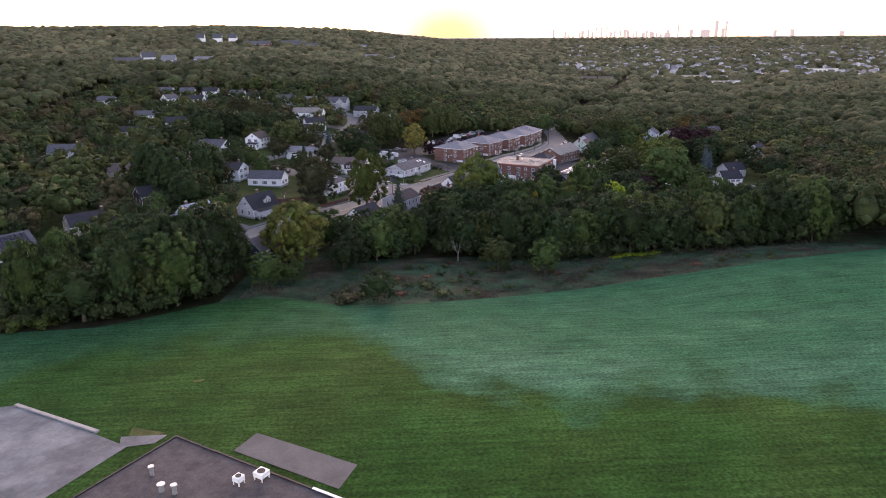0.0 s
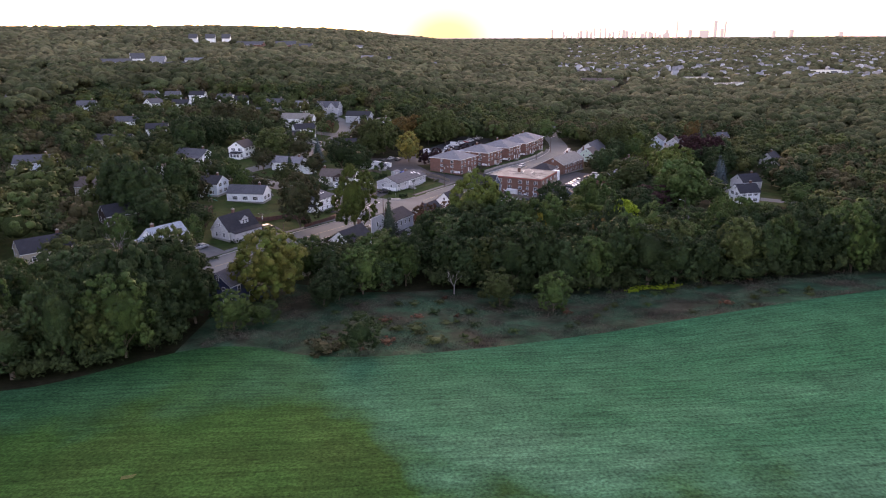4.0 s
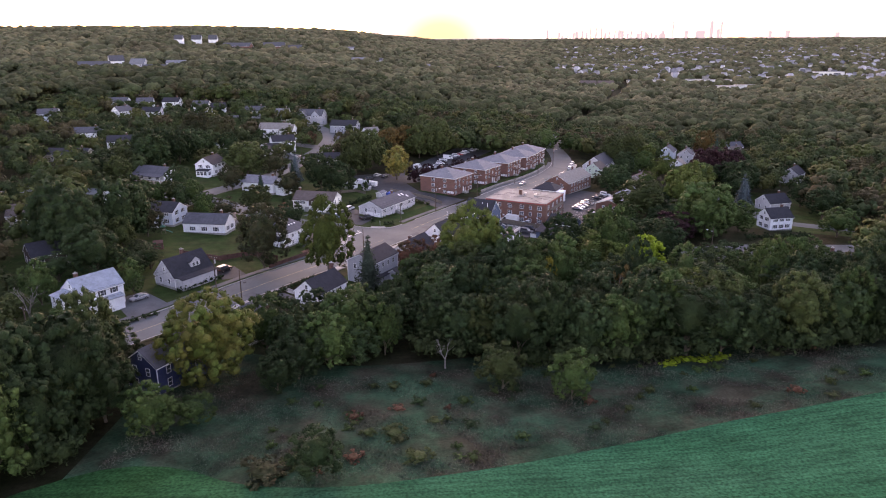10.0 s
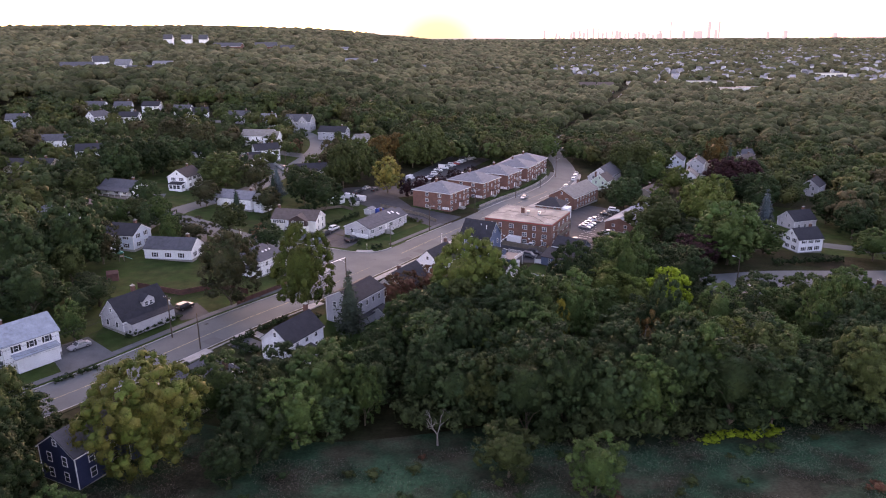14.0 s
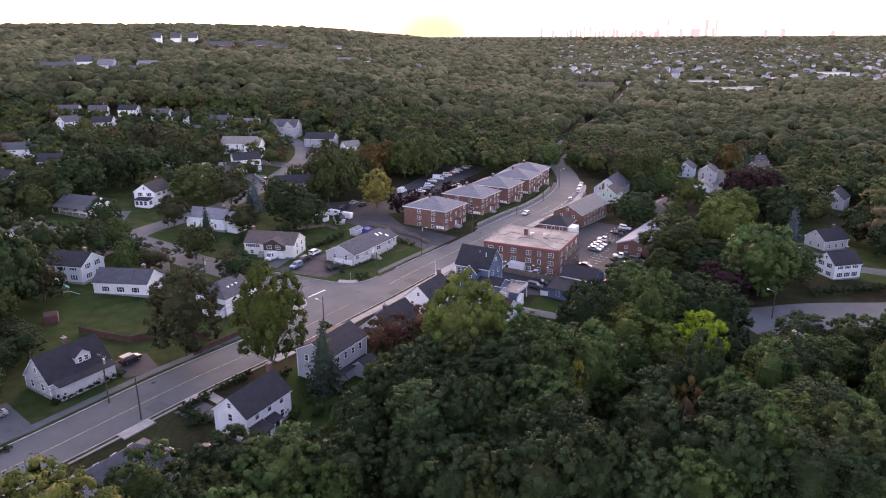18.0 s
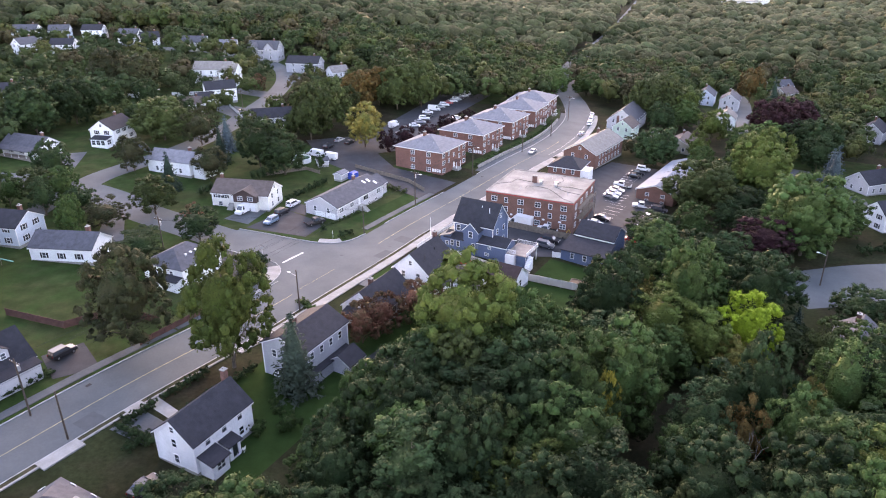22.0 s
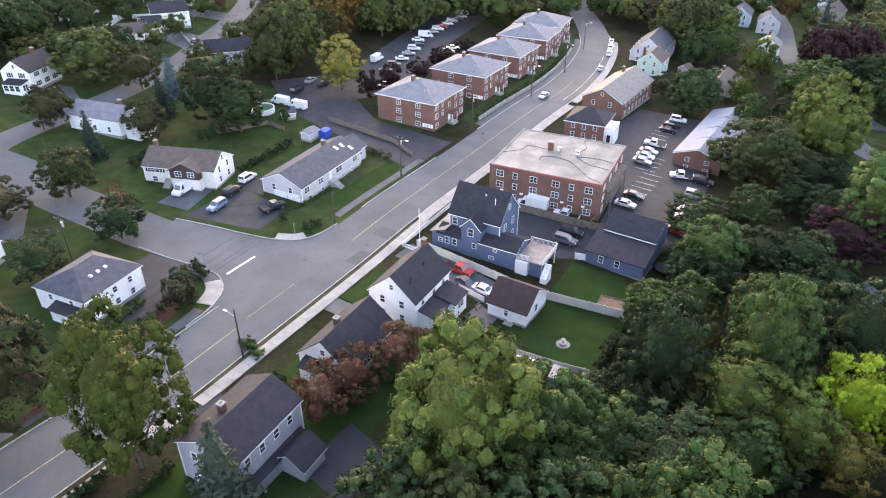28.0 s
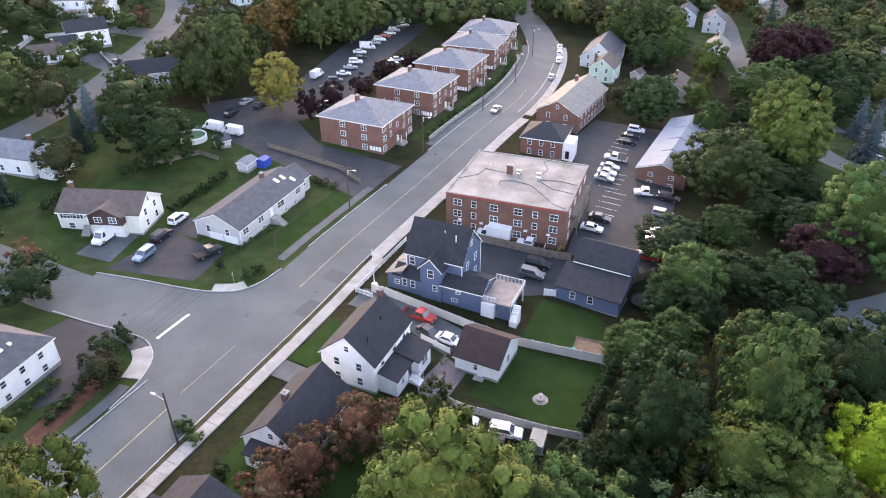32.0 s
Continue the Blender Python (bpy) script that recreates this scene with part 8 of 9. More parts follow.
wl2 = [tuple(WL[i] - WN[i] * 10.2) for i in range(0, len(WL), 4)]
hedge(wl2, 1.5, 1.1, "leaf_green", 2.3, "clipped green shrub in a row before the apartments")
hedge([(-30.5, 349.5), (-20.5, 366)], 2.2, 1.0, "leaf_dark", 1.5, "dark green hedge shrub between two gardens")
hedge([(-29.5, 305.5), (-32.5, 309.5)], 2.2, 1.3, "leaf_dark", 1.6, "dark green shrub at the corner")
hedge([(-30.5, 298.5), (-32.5, 303)], 2.6, 1.9, "leaf_olive", 2.2, "reddish shrub by the footpath")
hedge([(-36.6, 290.6), (-33.6, 297.6)], 1.5, 1.3, "leaf_dark", 1.7, "dark green shrub in the mulch bed")
hedge([(-41, 292), (-37.5, 299)], 1.6, 1.1, "leaf_green", 1.8, "green foundation shrub by the house")
hedge([(-13.0, 322.8), (-9.5, 326.8)], 1.8, 1.5, "leaf_dark", 1.9, "rounded shrub on the street corner")
hedge([(-3.5, 362.0), (4.5, 355.8)], 1.6, 1.2, "leaf_olive", 1.9, "low shrub at the end of the house")
hedge([(-16.5, 331.5), (-9.0, 341.0)], 1.0, 0.7, "leaf_green", 1.7, "low foundation shrub by the ranch house")
hedge([(-19.2, 287.3), (-15.5, 282.5)], 1.5, 1.2, "leaf_green", 1.6, "green shrub by the pavement")
hedge([(-13, 278), (-16.5, 273)], 1.7, 1.3, "leaf_dark", 1.6, "dark green shrub beside the white house")
hedge([(-24.5, 262.5), (-33, 250.2)], 1.5, 1.0, "leaf_dark", 1.3, "dark clipped hedge along the pavement")
hedge([(-36.5, 244.5), (-39.5, 240.5)], 1.5, 1.0, "leaf_dark", 1.3, "dark clipped hedge along the pavement")
hedge([(-19.2, 252.5), (-17.6, 248.8)], 1.3, 0.9, "leaf_green", 1.5, "round shrub behind the white house")
hedge([(-66, 249.5), (-57, 262.5)], 1.5, 1.1, "leaf_dark", 1.6, "dark shrub before the cape house")
hedge([(-72, 229.0), (-66, 236)], 1.2, 0.9, "leaf_dark", 1.5, "low hedge before the colonial house")
hedge([(122, 315), (150, 321)], 2.6, 1.6, "leaf_dark", 2.4, "dark green hedge shrub by the back street")
hedge([(24.0, 334.0), (29.0, 341.0)], 1.2, 1.0, "leaf_olive", 1.6, "brown-green shrub beside the brick block")
hedge([(-36.9, 254.4), (-31.6, 262.1)], 1.5, 1.0, "leaf_dark", 1.1, "dark clipped hedge shrub along the front garden")
hedge([(-38.4, 252.4), (-41.4, 246.9), (-34.3, 242.4)], 1.6, 1.1, "leaf_dark", 1.1, "dark clipped hedge shrub round the front garden")
for x, y, H, r in ((-20.5, 245.4, 2.4, 1.6), (-15.7, 246.3, 3.4, 2.0), (-11.3, 238.6, 3.2, 2.4)):
    tree("shrub", "leaf_green", x, y, H, r, "leafy green shrub on the back lawn")
hedge([(43, 361), (49, 369)], 1.0, 0.9, "leaf_green", 1.8, "low shrub beside the office")
hedge([(35.4, 278.2), (44.0, 290.2)], 6.5, 1.3, "leaf_dark", 2.0, "tall dark arborvitae behind the lawn", "column")
hedge([(-44, 366), (-37, 371)], 4.6, 1.2, "leaf_dark", 1.9, "tall dark arborvitae hedge tree by a lawn", "column")
hedge([(-55.5, 351), (-53, 357)], 4.2, 1.1, "leaf_dark", 1.8, "tall dark arborvitae hedge tree by a lawn", "column")
tree("column", "leaf_dark", -24.0, 377.5, 7.0, 1.6, "tall dark green arborvitae by the pool", category="tree")
tree("column", "leaf_dark", -18.2, 326.0, 3.0, 1.0, "conical dark evergreen on the corner lawn", category="shrub")

# meadow weeds and brush
def tufts():
    g = np.random.default_rng(9)
    n = 60000
    x = g.uniform(-52, 120, n)
    y = np.interp(x, FE[:, 0], FE[:, 1]) + g.uniform(0, 1, n) ** 1.2 * 40
    clump = np.sin(x * 0.31 + 2 * np.sin(y * 0.17)) + np.sin(y * 0.43 + x * 0.11)
    ok = clump > -0.5
    x, y = x[ok], y[ok]
    p = np.c_[x, y, height(x, y) + g.uniform(0.1, 0.4, len(x))]
    nr = unit(len(x), g) * np.array([1, 1, 0.4])
    v, f = leaves_on(p, nr, 0.24, g, 0.3)
    m = mat("meadow_weeds", (0.05, 0.085, 0.05), 0.9, var=0.4, scale=0.15, fine=2.0, col2=(0.08, 0.066, 0.046), mix_scale=0.1, isl_var=0.4, coord="World")
    tagged(new("meadow_weeds", array_mesh("meadow_weeds", v, f, [m])), "tall dry weeds and grasses in the meadow", "weeds", kind="stuff")


tufts()
for i in range(70):
    x, y = rng.uniform(-34, 92), 0
    e_ = np.interp(x, FE[:, 0], FE[:, 1])
    y = e_ + rng.uniform(2, 38)
    if x < -10 and y > 196:
        continue
    c = rng.choice(["leaf_olive", "leaf_green", "leaf_red", "leaf_dark"], p=[0.45, 0.3, 0.1, 0.15])
    tree("shrub", c, x, y, rng.uniform(0.6, 1.6), rng.uniform(0.7, 1.7), "", group="meadow brush")
for i in range(9):
    tree("shrub", "leaf_lime", 49 + i * 1.6, 203.5 + rng.uniform(-1.5, 1.5), 1.0, 1.4, "yellow-green brush at the wood's edge", group="meadow brush")


# ---- garden things ----
sd = root("shed", 21.0, 277.6, -25, "low garden shed with a dark shingled roof beside the fence", "shed")
Geo().box(-2.4, 2.4, -1.7, 1.7, -0.5, 2.0).prism([(-1.7, 2.0), (1.7, 2.0), (0, 2.9)], -2.4, 2.4, 0).ob("wall", M["vinyl"], sd)
for s_ in (-1, 1):
    Geo().slab([(-2.7, 0, 3.0), (2.7, 0, 3.0), (2.7, s_ * 2.0, 1.95), (-2.7, s_ * 2.0, 1.95)], 0.08).ob("roof_slope", M["roof_dark"], sd)
tr = root("trailer", 28.3, 277.3, 62, "small grey box trailer beside the fence", "trailer")
Geo().box(-1.5, 1.5, -0.95, 0.95, 0.5, 2.1).ob("body", M["metalroof"], tr)
Geo().box(-1.55, 1.55, -1.0, 1.0, 2.1, 2.16).ob("lid", M["concrete"], tr)
for x_, y_ in ((-0.2, -0.98), (-0.2, 0.98)):
    Geo().tube((x_, y_ - 0.1, 0.33), (x_, y_ + 0.1, 0.33), 0.33, 0.33, 16).ob("wheel", M["black"], tr)
Geo().box(1.5, 2.6, -0.05, 0.05, 0.45, 0.53).ob("tow_bar", M["black"], tr)
fo = root("fountain", 31.3, 286.2, 0, "small white tiered garden fountain on round paving", "fountain")
Geo().tube((0, 0, -0.1), (0, 0, 0.12), 1.15, 1.15, 20).ob("paving", M["stone"], fo)
Geo().tube((0, 0, 0.12), (0, 0, 0.45), 0.55, 0.6, 16).ob("basin", M["concrete"], fo)
Geo().tube((0, 0, 0.45), (0, 0, 1.0), 0.12, 0.1, 10).tube((0, 0, 1.0), (0, 0, 1.12), 0.2, 0.36, 14).ob("upper_bowl", M["concrete"], fo)
sb = root("sandbox", 42.6, 296.4, -30, "wooden-framed sandbox on the lawn", "sandbox", dz=0.05)
for q in ((-2.7, 2.7, -2.0, -1.9), (-2.7, 2.7, 1.9, 2.0), (-2.7, -2.6, -1.9, 1.9), (2.6, 2.7, -1.9, 1.9)):
    Geo().box(*q, -0.2, 0.35).ob("board", M["wood"], sb)
Geo().box(-2.6, 2.6, -1.9, 1.9, -0.1, 0.15).ob("sand", mat("brown_sand", (0.17, 0.115, 0.075), 0.95, var=0.2, scale=1.5), sb)
M["teal"] = mat("teal_plastic", (0.02, 0.2, 0.16), 0.5, var=0.1)
M["blue_tarp"] = mat("blue_plastic", (0.02, 0.07, 0.35), 0.5, var=0.15)
M["red_plastic"] = mat("red_plastic", (0.3, 0.03, 0.03), 0.5, var=0.1)
sl = root("play_slide", 38.6, 296.2, 10, "green plastic turtle sandpit and slide", "toy", dz=0.05)
Geo().tube((0, 0, 0), (0, 0, 0.5), 0.9, 0.6, 12).ob("shell", M["teal"], sl)
Geo().box(0.8, 1.4, -0.3, 0.3, 0, 0.45).ob("head", M["teal"], sl)
tp = root("trampoline", 55.8, 307.2, 0, "round black trampoline with a net", "trampoline")
for i in range(8):
    a = i * math.pi / 4
    Geo().tube((2 * math.cos(a), 2 * math.sin(a), -0.3), (2 * math.cos(a), 2 * math.sin(a), 2.5), 0.04, 0.04, 6).ob("pole", M["black"], tp)
Geo().tube((0, 0, 0.78), (0, 0, 0.85), 2.05, 2.05, 24).ob("mat", M["black"], tp)
po = root("swimming_pool", -31.9, 387.3, 0, "round above-ground pool with white rim and green water", "pool", dz=0.1)
g_ = Geo()
rim = [(3.6, -0.4), (3.6, 1.25), (3.35, 1.25), (3.35, 0.2)]
g_.add([(r * math.cos(i * math.pi / 12), r * math.sin(i * math.pi / 12), z) for i in range(24) for r, z in rim], [(4 * i + k, 4 * ((i + 1) % 24) + k, 4 * ((i + 1) % 24) + k + 1, 4 * i + k + 1) for i in range(24) for k in range(3)])
g_.ob("pool_wall", M["vinyl"], po)
Geo().tube((0, 0, 0.6), (0, 0, 1.0), 3.34, 3.34, 24).ob("pool_water", M["water"], po)
g_ = Geo()
for i in range(12):
    a = math.pi * 0.35 + i * 0.16
    g_.tube((3.75 * math.cos(a), 3.75 * math.sin(a), 1.2), (3.75 * math.cos(a), 3.75 * math.sin(a), 2.2), 0.04, 0.04, 6)
g_.ob("railing", M["vinyl"], po)
house(-24.0, 382.6, 20, 3.4, 3.0, 2.0, 0.9, "palegrey", "roof_mid", "small grey garden shed", (1, 0, 1, 0), rows=[0.9], name="shed", wsize=(0.6, 0.7))
house(-16.8, 368.6, 60, 3.6, 2.6, 2.2, 0.5, "palegrey", "roof_grey", "pale grey garden shed", (0, 0, 0, 0), rows=[], name="shed")
bt = root("tarpaulin_shelter", -13.2, 370.2, 60, "blue tarpaulin-covered store beside a shed", "shelter")
Geo().prism([(-1.2, 0), (1.2, 0), (1.2, 1.9), (0, 2.3), (-1.2, 1.9)], -1.4, 1.4, 0).ob("cover", M["blue_tarp"], bt)
ps = root("playset", -88.0, 303.5, 30, "wooden swing set with a green canopy", "playset")
Geo().box(-0.7, 0.7, -0.7, 0.7, 1.3, 1.45).box(-0.7, -0.6, -0.7, -0.6, -0.2, 2.6).box(0.6, 0.7, -0.7, -0.6, -0.2, 2.6).box(-0.7, -0.6, 0.6, 0.7, -0.2, 2.6).box(0.6, 0.7, 0.6, 0.7, -0.2, 2.6).ob("tower", M["wood"], ps)
Geo().prism([(-0.9, 2.5), (0.9, 2.5), (0, 3.2)], -0.9, 0.9, 1).ob("canopy", M["teal"], ps)
Geo().add([(0.7, -0.3, 1.4), (0.7, 0.3, 1.4), (3.0, 0.3, 0.1), (3.0, -0.3, 0.1), (0.7, -0.3, 1.3), (0.7, 0.3, 1.3), (3.0, 0.3, 0.0), (3.0, -0.3, 0.0)], [(0, 1, 2, 3), (7, 6, 5, 4), (0, 3, 7, 4), (1, 5, 6, 2)]).ob("slide", M["teal"], ps)
sh = root("shed", -84.0, 287.0, 20, "small red garden shed under trees", "shed")
Geo().prism([(-1.3, 0), (1.3, 0), (1.3, 2.0), (0, 2.8), (-1.3, 2.0)], -1.5, 1.5, 0).ob("wall", M["roof_red"], sh)


pl = root("swimming_pool", -112.0, 478.0, 40, "blue rectangular pool beside a white fence", "pool", dz=0.2)
Geo().box(-5.2, 5.2, -3.0, 3.0, -0.6, 0.35).ob("pool_wall", M["vinyl"], pl, "white pool surround")
Geo().box(-4.8, 4.8, -2.6, 2.6, 0.2, 0.4).ob("pool_water", mat("blue_pool_water", (0.06, 0.28, 0.42), 0.06, var=0.08, spec=0.6), pl, "pale blue pool water")
panel_fence([(-115.9, 466.8), (-106, 462.5), (-96.5, 458.0)], 1.6, M["vinyl"], "white vinyl fence round a garden")
panel_fence([(-96.5, 458.0), (-94.2, 480.4)], 1.6, M["vinyl"], "white vinyl fence round a garden")
house(106.1, 430.5, 40, 3.6, 3.0, 2.2, 1.0, "tan", "roof_brown", "small tan garden shed with brown roof", (1, 0, 0, 0), rows=[0.9], name="shed", wsize=(0.6, 0.7))


pt = root("garden_table", -23.1, 241.7, 20, "round white garden table on the back lawn", "table", dz=0.02)
Geo().tube((0, 0, 0.7), (0, 0, 0.75), 0.75, 0.75, 20).ob("tabletop", M["vinyl"], pt)
Geo().tube((0, 0, 0), (0, 0, 0.7), 0.06, 0.06, 8).ob("leg", M["vinyl"], pt)
for cx, cy, cr in ((0.4, -1.2, 10), (1.3, -0.3, 75)):
    ch = root("garden_chair", -23.1 + cx, 241.7 + cy, cr, "white plastic garden chair on the back lawn", "chair", dz=0.02)
    Geo().box(-0.26, 0.26, -0.26, 0.26, 0.41, 0.46).ob("seat", M["vinyl"], ch)
    Geo().box(-0.26, 0.26, -0.3, -0.25, 0.46, 0.92).ob("backrest", M["vinyl"], ch)
    for sx in (-1, 1):
        for sy in (-1, 1):
            Geo().box(sx * 0.23 - 0.03, sx * 0.23 + 0.03, sy * 0.23 - 0.03, sy * 0.23 + 0.03, -0.05, 0.41).ob("leg", M["vinyl"], ch)
def outdoor_set(x, y, z, rot, where, w=1.6, d=0.9, chairs=((0, -0.9, 0), (0, 0.9, 180), (-1.2, 0, -90), (1.2, 0, 90))):
    """A slatted table with chairs round it."""
    t = root("garden_table", x, y, rot, "dark slatted garden table " + where, "table", z=z)
    for i in range(6):
        Geo().box(-w / 2, w / 2, -d / 2 + i * d / 6, -d / 2 + (i + 0.86) * d / 6, 0.7, 0.74).ob("slat", M["wood"], t)
    for sx in (-1, 1):
        for sy in (-1, 1):
            Geo().box(sx * (w / 2 - 0.1) - 0.035, sx * (w / 2 - 0.1) + 0.035, sy * (d / 2 - 0.1) - 0.035, sy * (d / 2 - 0.1) + 0.035, 0, 0.7).ob("leg", M["wood"], t)
    for cx, cy, cr in chairs:
        c = root("garden_chair", x, y, rot, "dark wooden garden chair " + where, "chair", "garden chairs", z=z)
        c.matrix_world = t.matrix_world @ pose(cx, cy, 0, 0, 0, cr)
        Geo().box(-0.25, 0.25, -0.25, 0.25, 0.42, 0.46).ob("seat", M["wood"], c)
        Geo().box(-0.25, 0.25, -0.29, -0.25, 0.46, 0.95).ob("backrest", M["wood"], c)
        for sx in (-1, 1):
            for sy in (-1, 1):
                Geo().box(sx * 0.22 - 0.025, sx * 0.22 + 0.025, sy * 0.22 - 0.025, sy * 0.22 + 0.025, 0, 0.42).ob("leg", M["wood"], c)


outdoor_set(17.0, 291.8, gz(17.0, 291.8) + 0.09, 40, "on the paved patio")
bn = root("bench", 18.6, 296.0, 48, "dark wooden bench beside the white fence", "bench", dz=0.08)
Geo().box(-0.75, 0.75, -0.22, 0.22, 0.42, 0.47).ob("seat", M["wood"], bn)
Geo().box(-0.75, 0.75, 0.2, 0.25, 0.47, 0.9).ob("backrest", M["wood"], bn)
for sx in (-0.65, 0.65):
    Geo().box(sx - 0.04, sx + 0.04, -0.2, 0.2, -0.05, 0.42).ob("leg", M["wood"], bn)
M["yellow_paint"] = mat("yellow_machine_paint", (0.45, 0.27, 0.03), 0.5, var=0.2, scale=2.0)
dg = root("mini_excavator", 45.0, 324.1, 20, "small yellow digger parked beside the trucks", "digger", dz=0.08)
for sy in (-0.55, 0.55):
    Geo().prism([(-0.95, 0.1), (-0.75, 0.0), (0.75, 0.0), (0.95, 0.1), (0.95, 0.36), (0.75, 0.46), (-0.75, 0.46), (-0.95, 0.36)], sy - 0.15, sy + 0.15, 1).ob("track", M["black"], dg)
Geo().box(-0.9, 0.45, -0.55, 0.55, 0.5, 1.15).ob("body", M["yellow_paint"], dg)
Geo().box(-0.35, 0.4, -0.4, 0.4, 1.155, 1.3).ob("seat", M["black"], dg)
bo = Geo().tube((0.45, 0, 0.9), (1.3, 0, 1.9), 0.1, 0.08, 8).tube((1.3, 0, 1.9), (2.0, 0, 0.9), 0.08, 0.06, 8).ob("boom", M["yellow_paint"], dg)
Geo().prism([(1.8, 0.2), (2.25, 0.35), (2.15, 0.9), (1.9, 0.9)], -0.25, 0.25, 1).ob("bucket", M["black"], bo)
# ---- the flat roof below at the start ----
sc = root("school_building", -29.5, 76.5, -31.4, "low flat-roofed building with dark gravel roof and vents", "building", z=11.0)
c0 = sc.matrix_world.inverted() @ Vector((-39.5, 89.3, 15.1))
X0, Y1 = c0.x, c0.y
Geo().box(X0, X0 + 34, Y1 - 26, Y1, -2.5, 4.2).ob("wall", M["brick_brown"], sc)
M["gravel"] = mat("roof_gravel", (0.06, 0.055, 0.055), 0.95, var=0.35, scale=0.6, fine=5.0, bump=0.06)
gr = Geo().box(X0 + 0.2, X0 + 33.8, Y1 - 25.8, Y1 - 0.2, 4.2, 4.26).ob("roof", M["gravel"], sc, "dark gravelled flat roof")
e_ = Geo()
for q in ((X0 - 0.05, X0 + 34.05, Y1 - 0.2, Y1 + 0.05), (X0 - 0.05, X0 + 0.2, Y1 - 26, Y1 - 0.2), (X0 + 33.8, X0 + 34.05, Y1 - 26, Y1 - 0.2)):
    e_.box(*q, 3.9, 4.4)
e_.ob("roof_edge", M["black"], sc)
Geo().box(X0 + 22.2, X0 + 34.1, Y1 - 0.22, Y1 + 0.1, 4.405, 4.5).ob("edge_trim", M["trim"], sc, "white metal roof edge")
for px, py, r, h_ in ((-39.6, 81.2, 0.35, 1.1), (-35.8, 77.6, 0.38, 1.1), (-37.4, 78.1, 0.45, 0.9)):
    q = sc.matrix_world.inverted() @ Vector((px, py, 15.5))
    v_ = Geo().tube((q.x, q.y, 4.2), (q.x, q.y, 4.2 + h_), r * 0.7, r * 0.7, 14)
    v_.tube((q.x, q.y, 4.2 + h_), (q.x, q.y, 4.2 + h_ + 0.15), r, r, 14)
    v_.ob("roof_vent", M["metal"], sc, "round grey metal roof vent")
for px, py, s_ in ((-29.1, 79.1, 0.7), (-26.7, 79.9, 0.95)):
    q = sc.matrix_world.inverted() @ Vector((px, py, 15.5))
    v_ = Geo().box(q.x - s_ * 0.7, q.x + s_ * 0.7, q.y - s_ * 0.7, q.y + s_ * 0.7, 4.7, 5.3)
    for a in (-1, 1):
        for b in (-1, 1):
            v_.box(q.x + a * s_ * 0.6 - 0.05, q.x + a * s_ * 0.6 + 0.05, q.y + b * s_ * 0.6 - 0.05, q.y + b * s_ * 0.6 + 0.05, 4.2, 4.7)
    f_ = v_.ob("condenser_unit", M["trim"], sc, "white rooftop fan unit on legs")
    Geo().tube((q.x, q.y, 5.3), (q.x, q.y, 5.36), s_ * 0.5, s_ * 0.5, 16).ob("fan_grille", M["black"], f_)



# ---- the low sun in its aureole, far beyond the ridge ----
def sun_disc(x, y, z, r):
    m = bpy.data.materials.new("sun_glow")
    m.use_nodes = True
    n, l = m.node_tree.nodes, m.node_tree.links
    n.remove(n["Principled BSDF"])
    tc, gr, ra, al = n.new("ShaderNodeTexCoord"), n.new("ShaderNodeTexGradient"), n.new("ShaderNodeValToRGB"), n.new("ShaderNodeValToRGB")
    gr.gradient_type = "SPHERICAL"
    l.new(tc.outputs["Object"], gr.inputs[0])
    e = ra.color_ramp.elements
    e[0].position, e[0].color = 0.0, (1.0, 1.0, 1.0, 1)
    e[1].position, e[1].color = 0.95, (1.0, 0.86, 0.36, 1)
    e.new(0.35).color = (1.0, 0.93, 0.8, 1)
    e.new(0.7).color = (1.0, 0.78, 0.4, 1)
    e = al.color_ramp.elements
    e[0].color, e[1].color = (0, 0, 0, 1), (1, 1, 1, 1)
    e[1].position = 0.15
    em, tr, mx = n.new("ShaderNodeEmission"), n.new("ShaderNodeBsdfTransparent"), n.new("ShaderNodeMixShader")
    em.inputs["Strength"].default_value = 0.36
    l.new(gr.outputs["Fac"], ra.inputs[0])
    l.new(gr.outputs["Fac"], al.inputs[0])
    l.new(ra.outputs[0], em.inputs[0])
    l.new(al.outputs[0], mx.inputs[0])
    l.new(tr.outputs[0], mx.inputs[1])
    l.new(em.outputs[0], mx.inputs[2])
    l.new(mx.outputs[0], n["Material Output"].inputs[0])
    v = [(0, 0, 0)] + [(math.cos(a * math.pi / 24), 0, math.sin(a * math.pi / 24)) for a in range(48)]
    ob = mesh_ob("backdrop", v, [(0, 1 + a, 1 + (a + 1) % 48) for a in range(48)], m)
    ob.matrix_world = Matrix.Translation((x, y, z)) @ Matrix.Diagonal((r, r, r * 0.7, 1))
    return tagged(ob, "low golden sun in its glow on the horizon", "sun", kind="structure")


sun_disc(201, 4720, 50, 520)


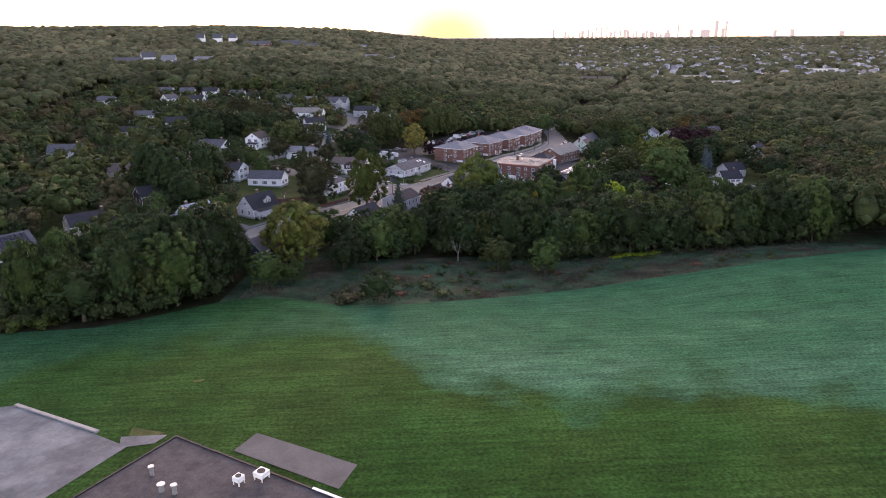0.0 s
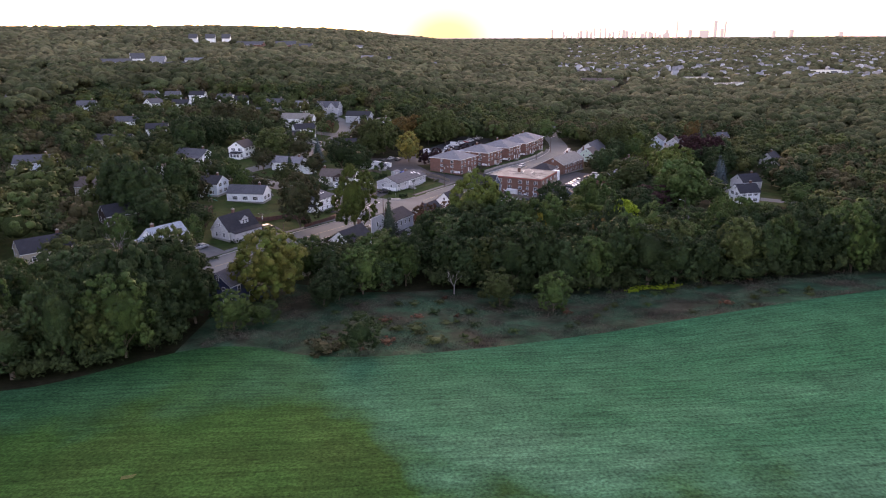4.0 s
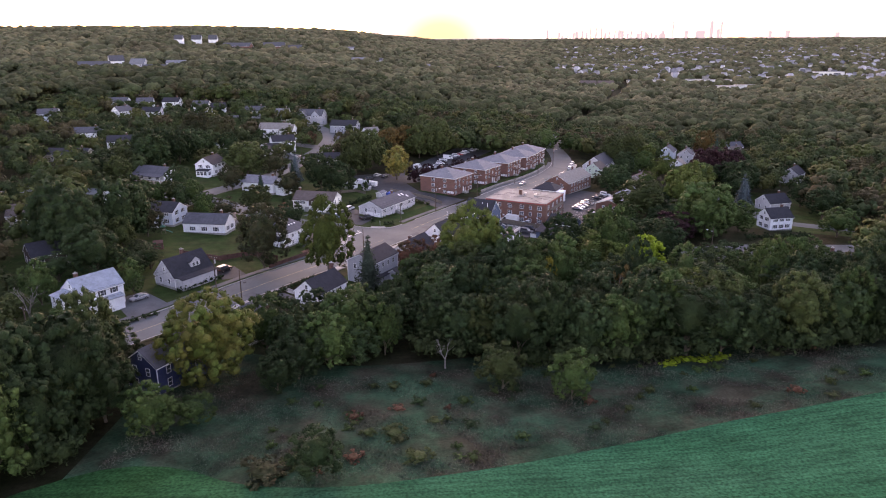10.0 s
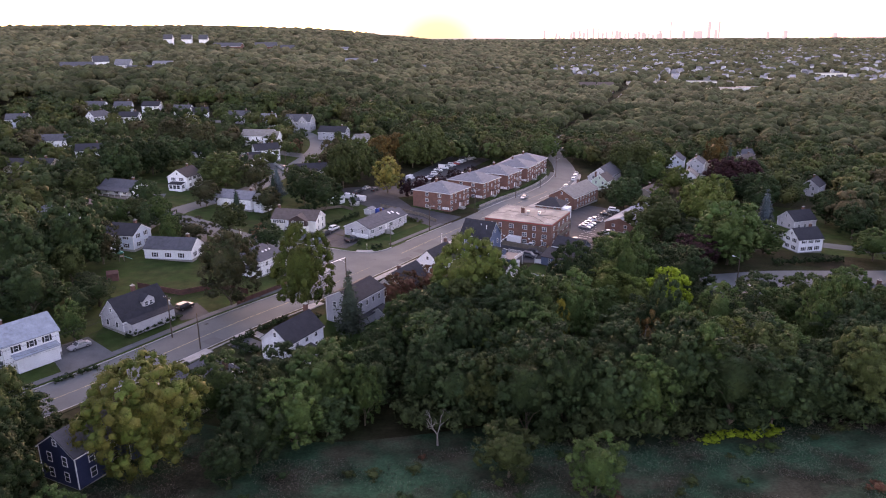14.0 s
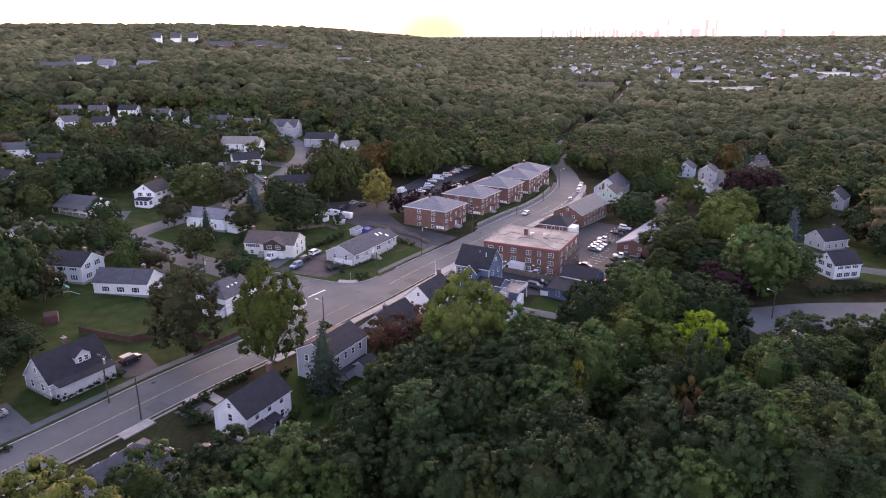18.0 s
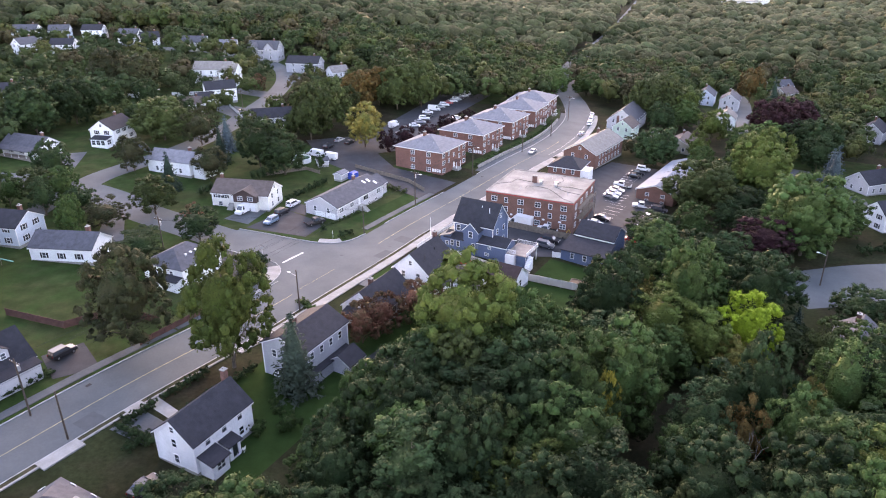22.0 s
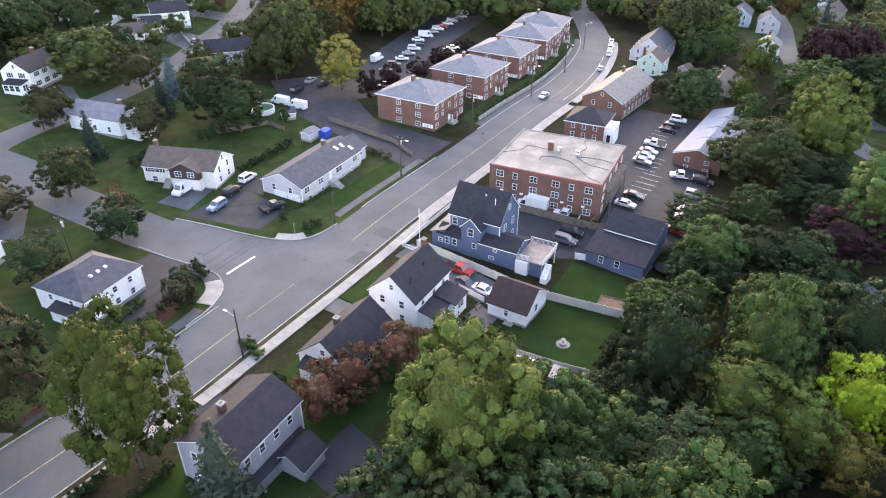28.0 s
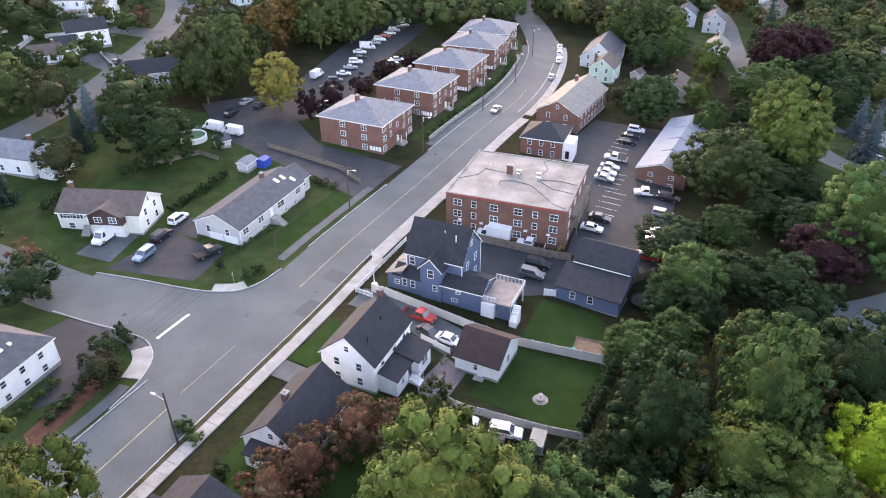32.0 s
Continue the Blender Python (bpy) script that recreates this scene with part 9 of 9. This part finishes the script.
# ---- distant town and skyline ----
def distant_houses():
    """Small far-off houses among the trees: walls and pitched roofs, joined."""
    g = np.random.default_rng(32)
    V, F, I, o = [], [], [], 0
    for x, y in TOWN:
        L, W, H = g.uniform(8, 13), g.uniform(6, 8), g.uniform(6.5, 9.5)
        z = gz(x, y)
        a = g.uniform(0, math.pi)
        c, s = math.cos(a), math.sin(a)
        pts = [(-L / 2, -W / 2, 0), (L / 2, -W / 2, 0), (L / 2, W / 2, 0), (-L / 2, W / 2, 0), (-L / 2, -W / 2, H), (L / 2, -W / 2, H), (L / 2, W / 2, H), (-L / 2, W / 2, H), (-L / 2, 0, H + W * 0.36), (L / 2, 0, H + W * 0.36)]
        V += [(x + c * p - s * q, y + s * p + c * q, z + r) for p, q, r in pts]
        F += [tuple(o + k for k in f) for f in ((0, 1, 5, 4), (2, 3, 7, 6), (1, 2, 6, 9, 5), (3, 0, 4, 8, 7), (4, 5, 9, 8), (6, 7, 8, 9))]
        I += [0, 0, 0, 0, 1, 1]
        o += 10
    w = mat("distant_walls", (0.4, 0.4, 0.41), 0.7, var=0.1, isl_var=0.5, coord="World")
    r = mat("distant_roofs", (0.2, 0.2, 0.22), 0.8, var=0.2, isl_var=0.6, coord="World")
    ob = mesh_ob("distant_houses", V, F, [w, r], idx=I)
    return tagged(ob, "scattered pale far-off houses among trees", "houses", kind="stuff")


distant_houses()
for x, y, a, L, W, e, rs, wl_, rf, lab in ESTATE:
    n_ = int(L / 6)
    house(x, y, a, L, W, e, rs, wl_, rf, lab, (n_, 0, 0, 0), rows=[1.5, 5.0], group="far buildings", dz=0.0, wsize=(1.5, 1.9), over=0.6)
for x, y, L, W, H in SHOPS:
    h = root("shop_building", x, y, -6, "low pale flat-roofed shop building by the far street", "building", "shops")
    Geo().box(-L / 2, L / 2, -W / 2, W / 2, -4, H).ob("wall", M["cream"], h)
    Geo().box(-L / 2 - 0.3, L / 2 + 0.3, -W / 2 - 0.3, W / 2 + 0.3, H + 0.005, H + 0.5).ob("roof", M["membrane"], h, "pale flat roof")
    for k in range(int(L / 9)):
        Geo().box(-L / 2 + 2 + k * 9, -L / 2 + 8 + k * 9, -W / 2 - 0.1, -W / 2 + 0.1, 0.6, 3.4).ob("shop_window", M["glass"], h)
draped("lawn", [[(-262, 858), (-246, 842), (-206, 866), (-226, 900)]], M["lawn_green"], "open mown lawn on the far hillside", 0.3, category="lawn", step=8.0)
ribbon("far_road", spline([(-236, 790), (-243, 812), (-250, 834), (-258, 858), (-268, 886)], 6.0), -4, 4, M["asphalt"], "pale road curving up the far hillside", 0.5, category="road")
ribbon("far_street", spline([(438, 1243), (480, 1345), (525, 1460), (570, 1573)], 10.0), -9, 9, M["concrete"], "pale broad street of the far town", 0.5, category="road")
# Towers and ridge emit a pale grey: distant haze painted as glow.
M["skyline"] = bpy.data.materials.new("skyline_haze_glow")
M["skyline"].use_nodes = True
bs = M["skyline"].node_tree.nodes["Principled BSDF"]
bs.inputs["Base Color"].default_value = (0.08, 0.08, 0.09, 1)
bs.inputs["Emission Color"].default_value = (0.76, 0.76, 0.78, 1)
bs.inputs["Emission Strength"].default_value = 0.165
SK = tagged(new("backdrop"), "city skyline on the horizon, pale with painted haze", "skyline", kind="structure")
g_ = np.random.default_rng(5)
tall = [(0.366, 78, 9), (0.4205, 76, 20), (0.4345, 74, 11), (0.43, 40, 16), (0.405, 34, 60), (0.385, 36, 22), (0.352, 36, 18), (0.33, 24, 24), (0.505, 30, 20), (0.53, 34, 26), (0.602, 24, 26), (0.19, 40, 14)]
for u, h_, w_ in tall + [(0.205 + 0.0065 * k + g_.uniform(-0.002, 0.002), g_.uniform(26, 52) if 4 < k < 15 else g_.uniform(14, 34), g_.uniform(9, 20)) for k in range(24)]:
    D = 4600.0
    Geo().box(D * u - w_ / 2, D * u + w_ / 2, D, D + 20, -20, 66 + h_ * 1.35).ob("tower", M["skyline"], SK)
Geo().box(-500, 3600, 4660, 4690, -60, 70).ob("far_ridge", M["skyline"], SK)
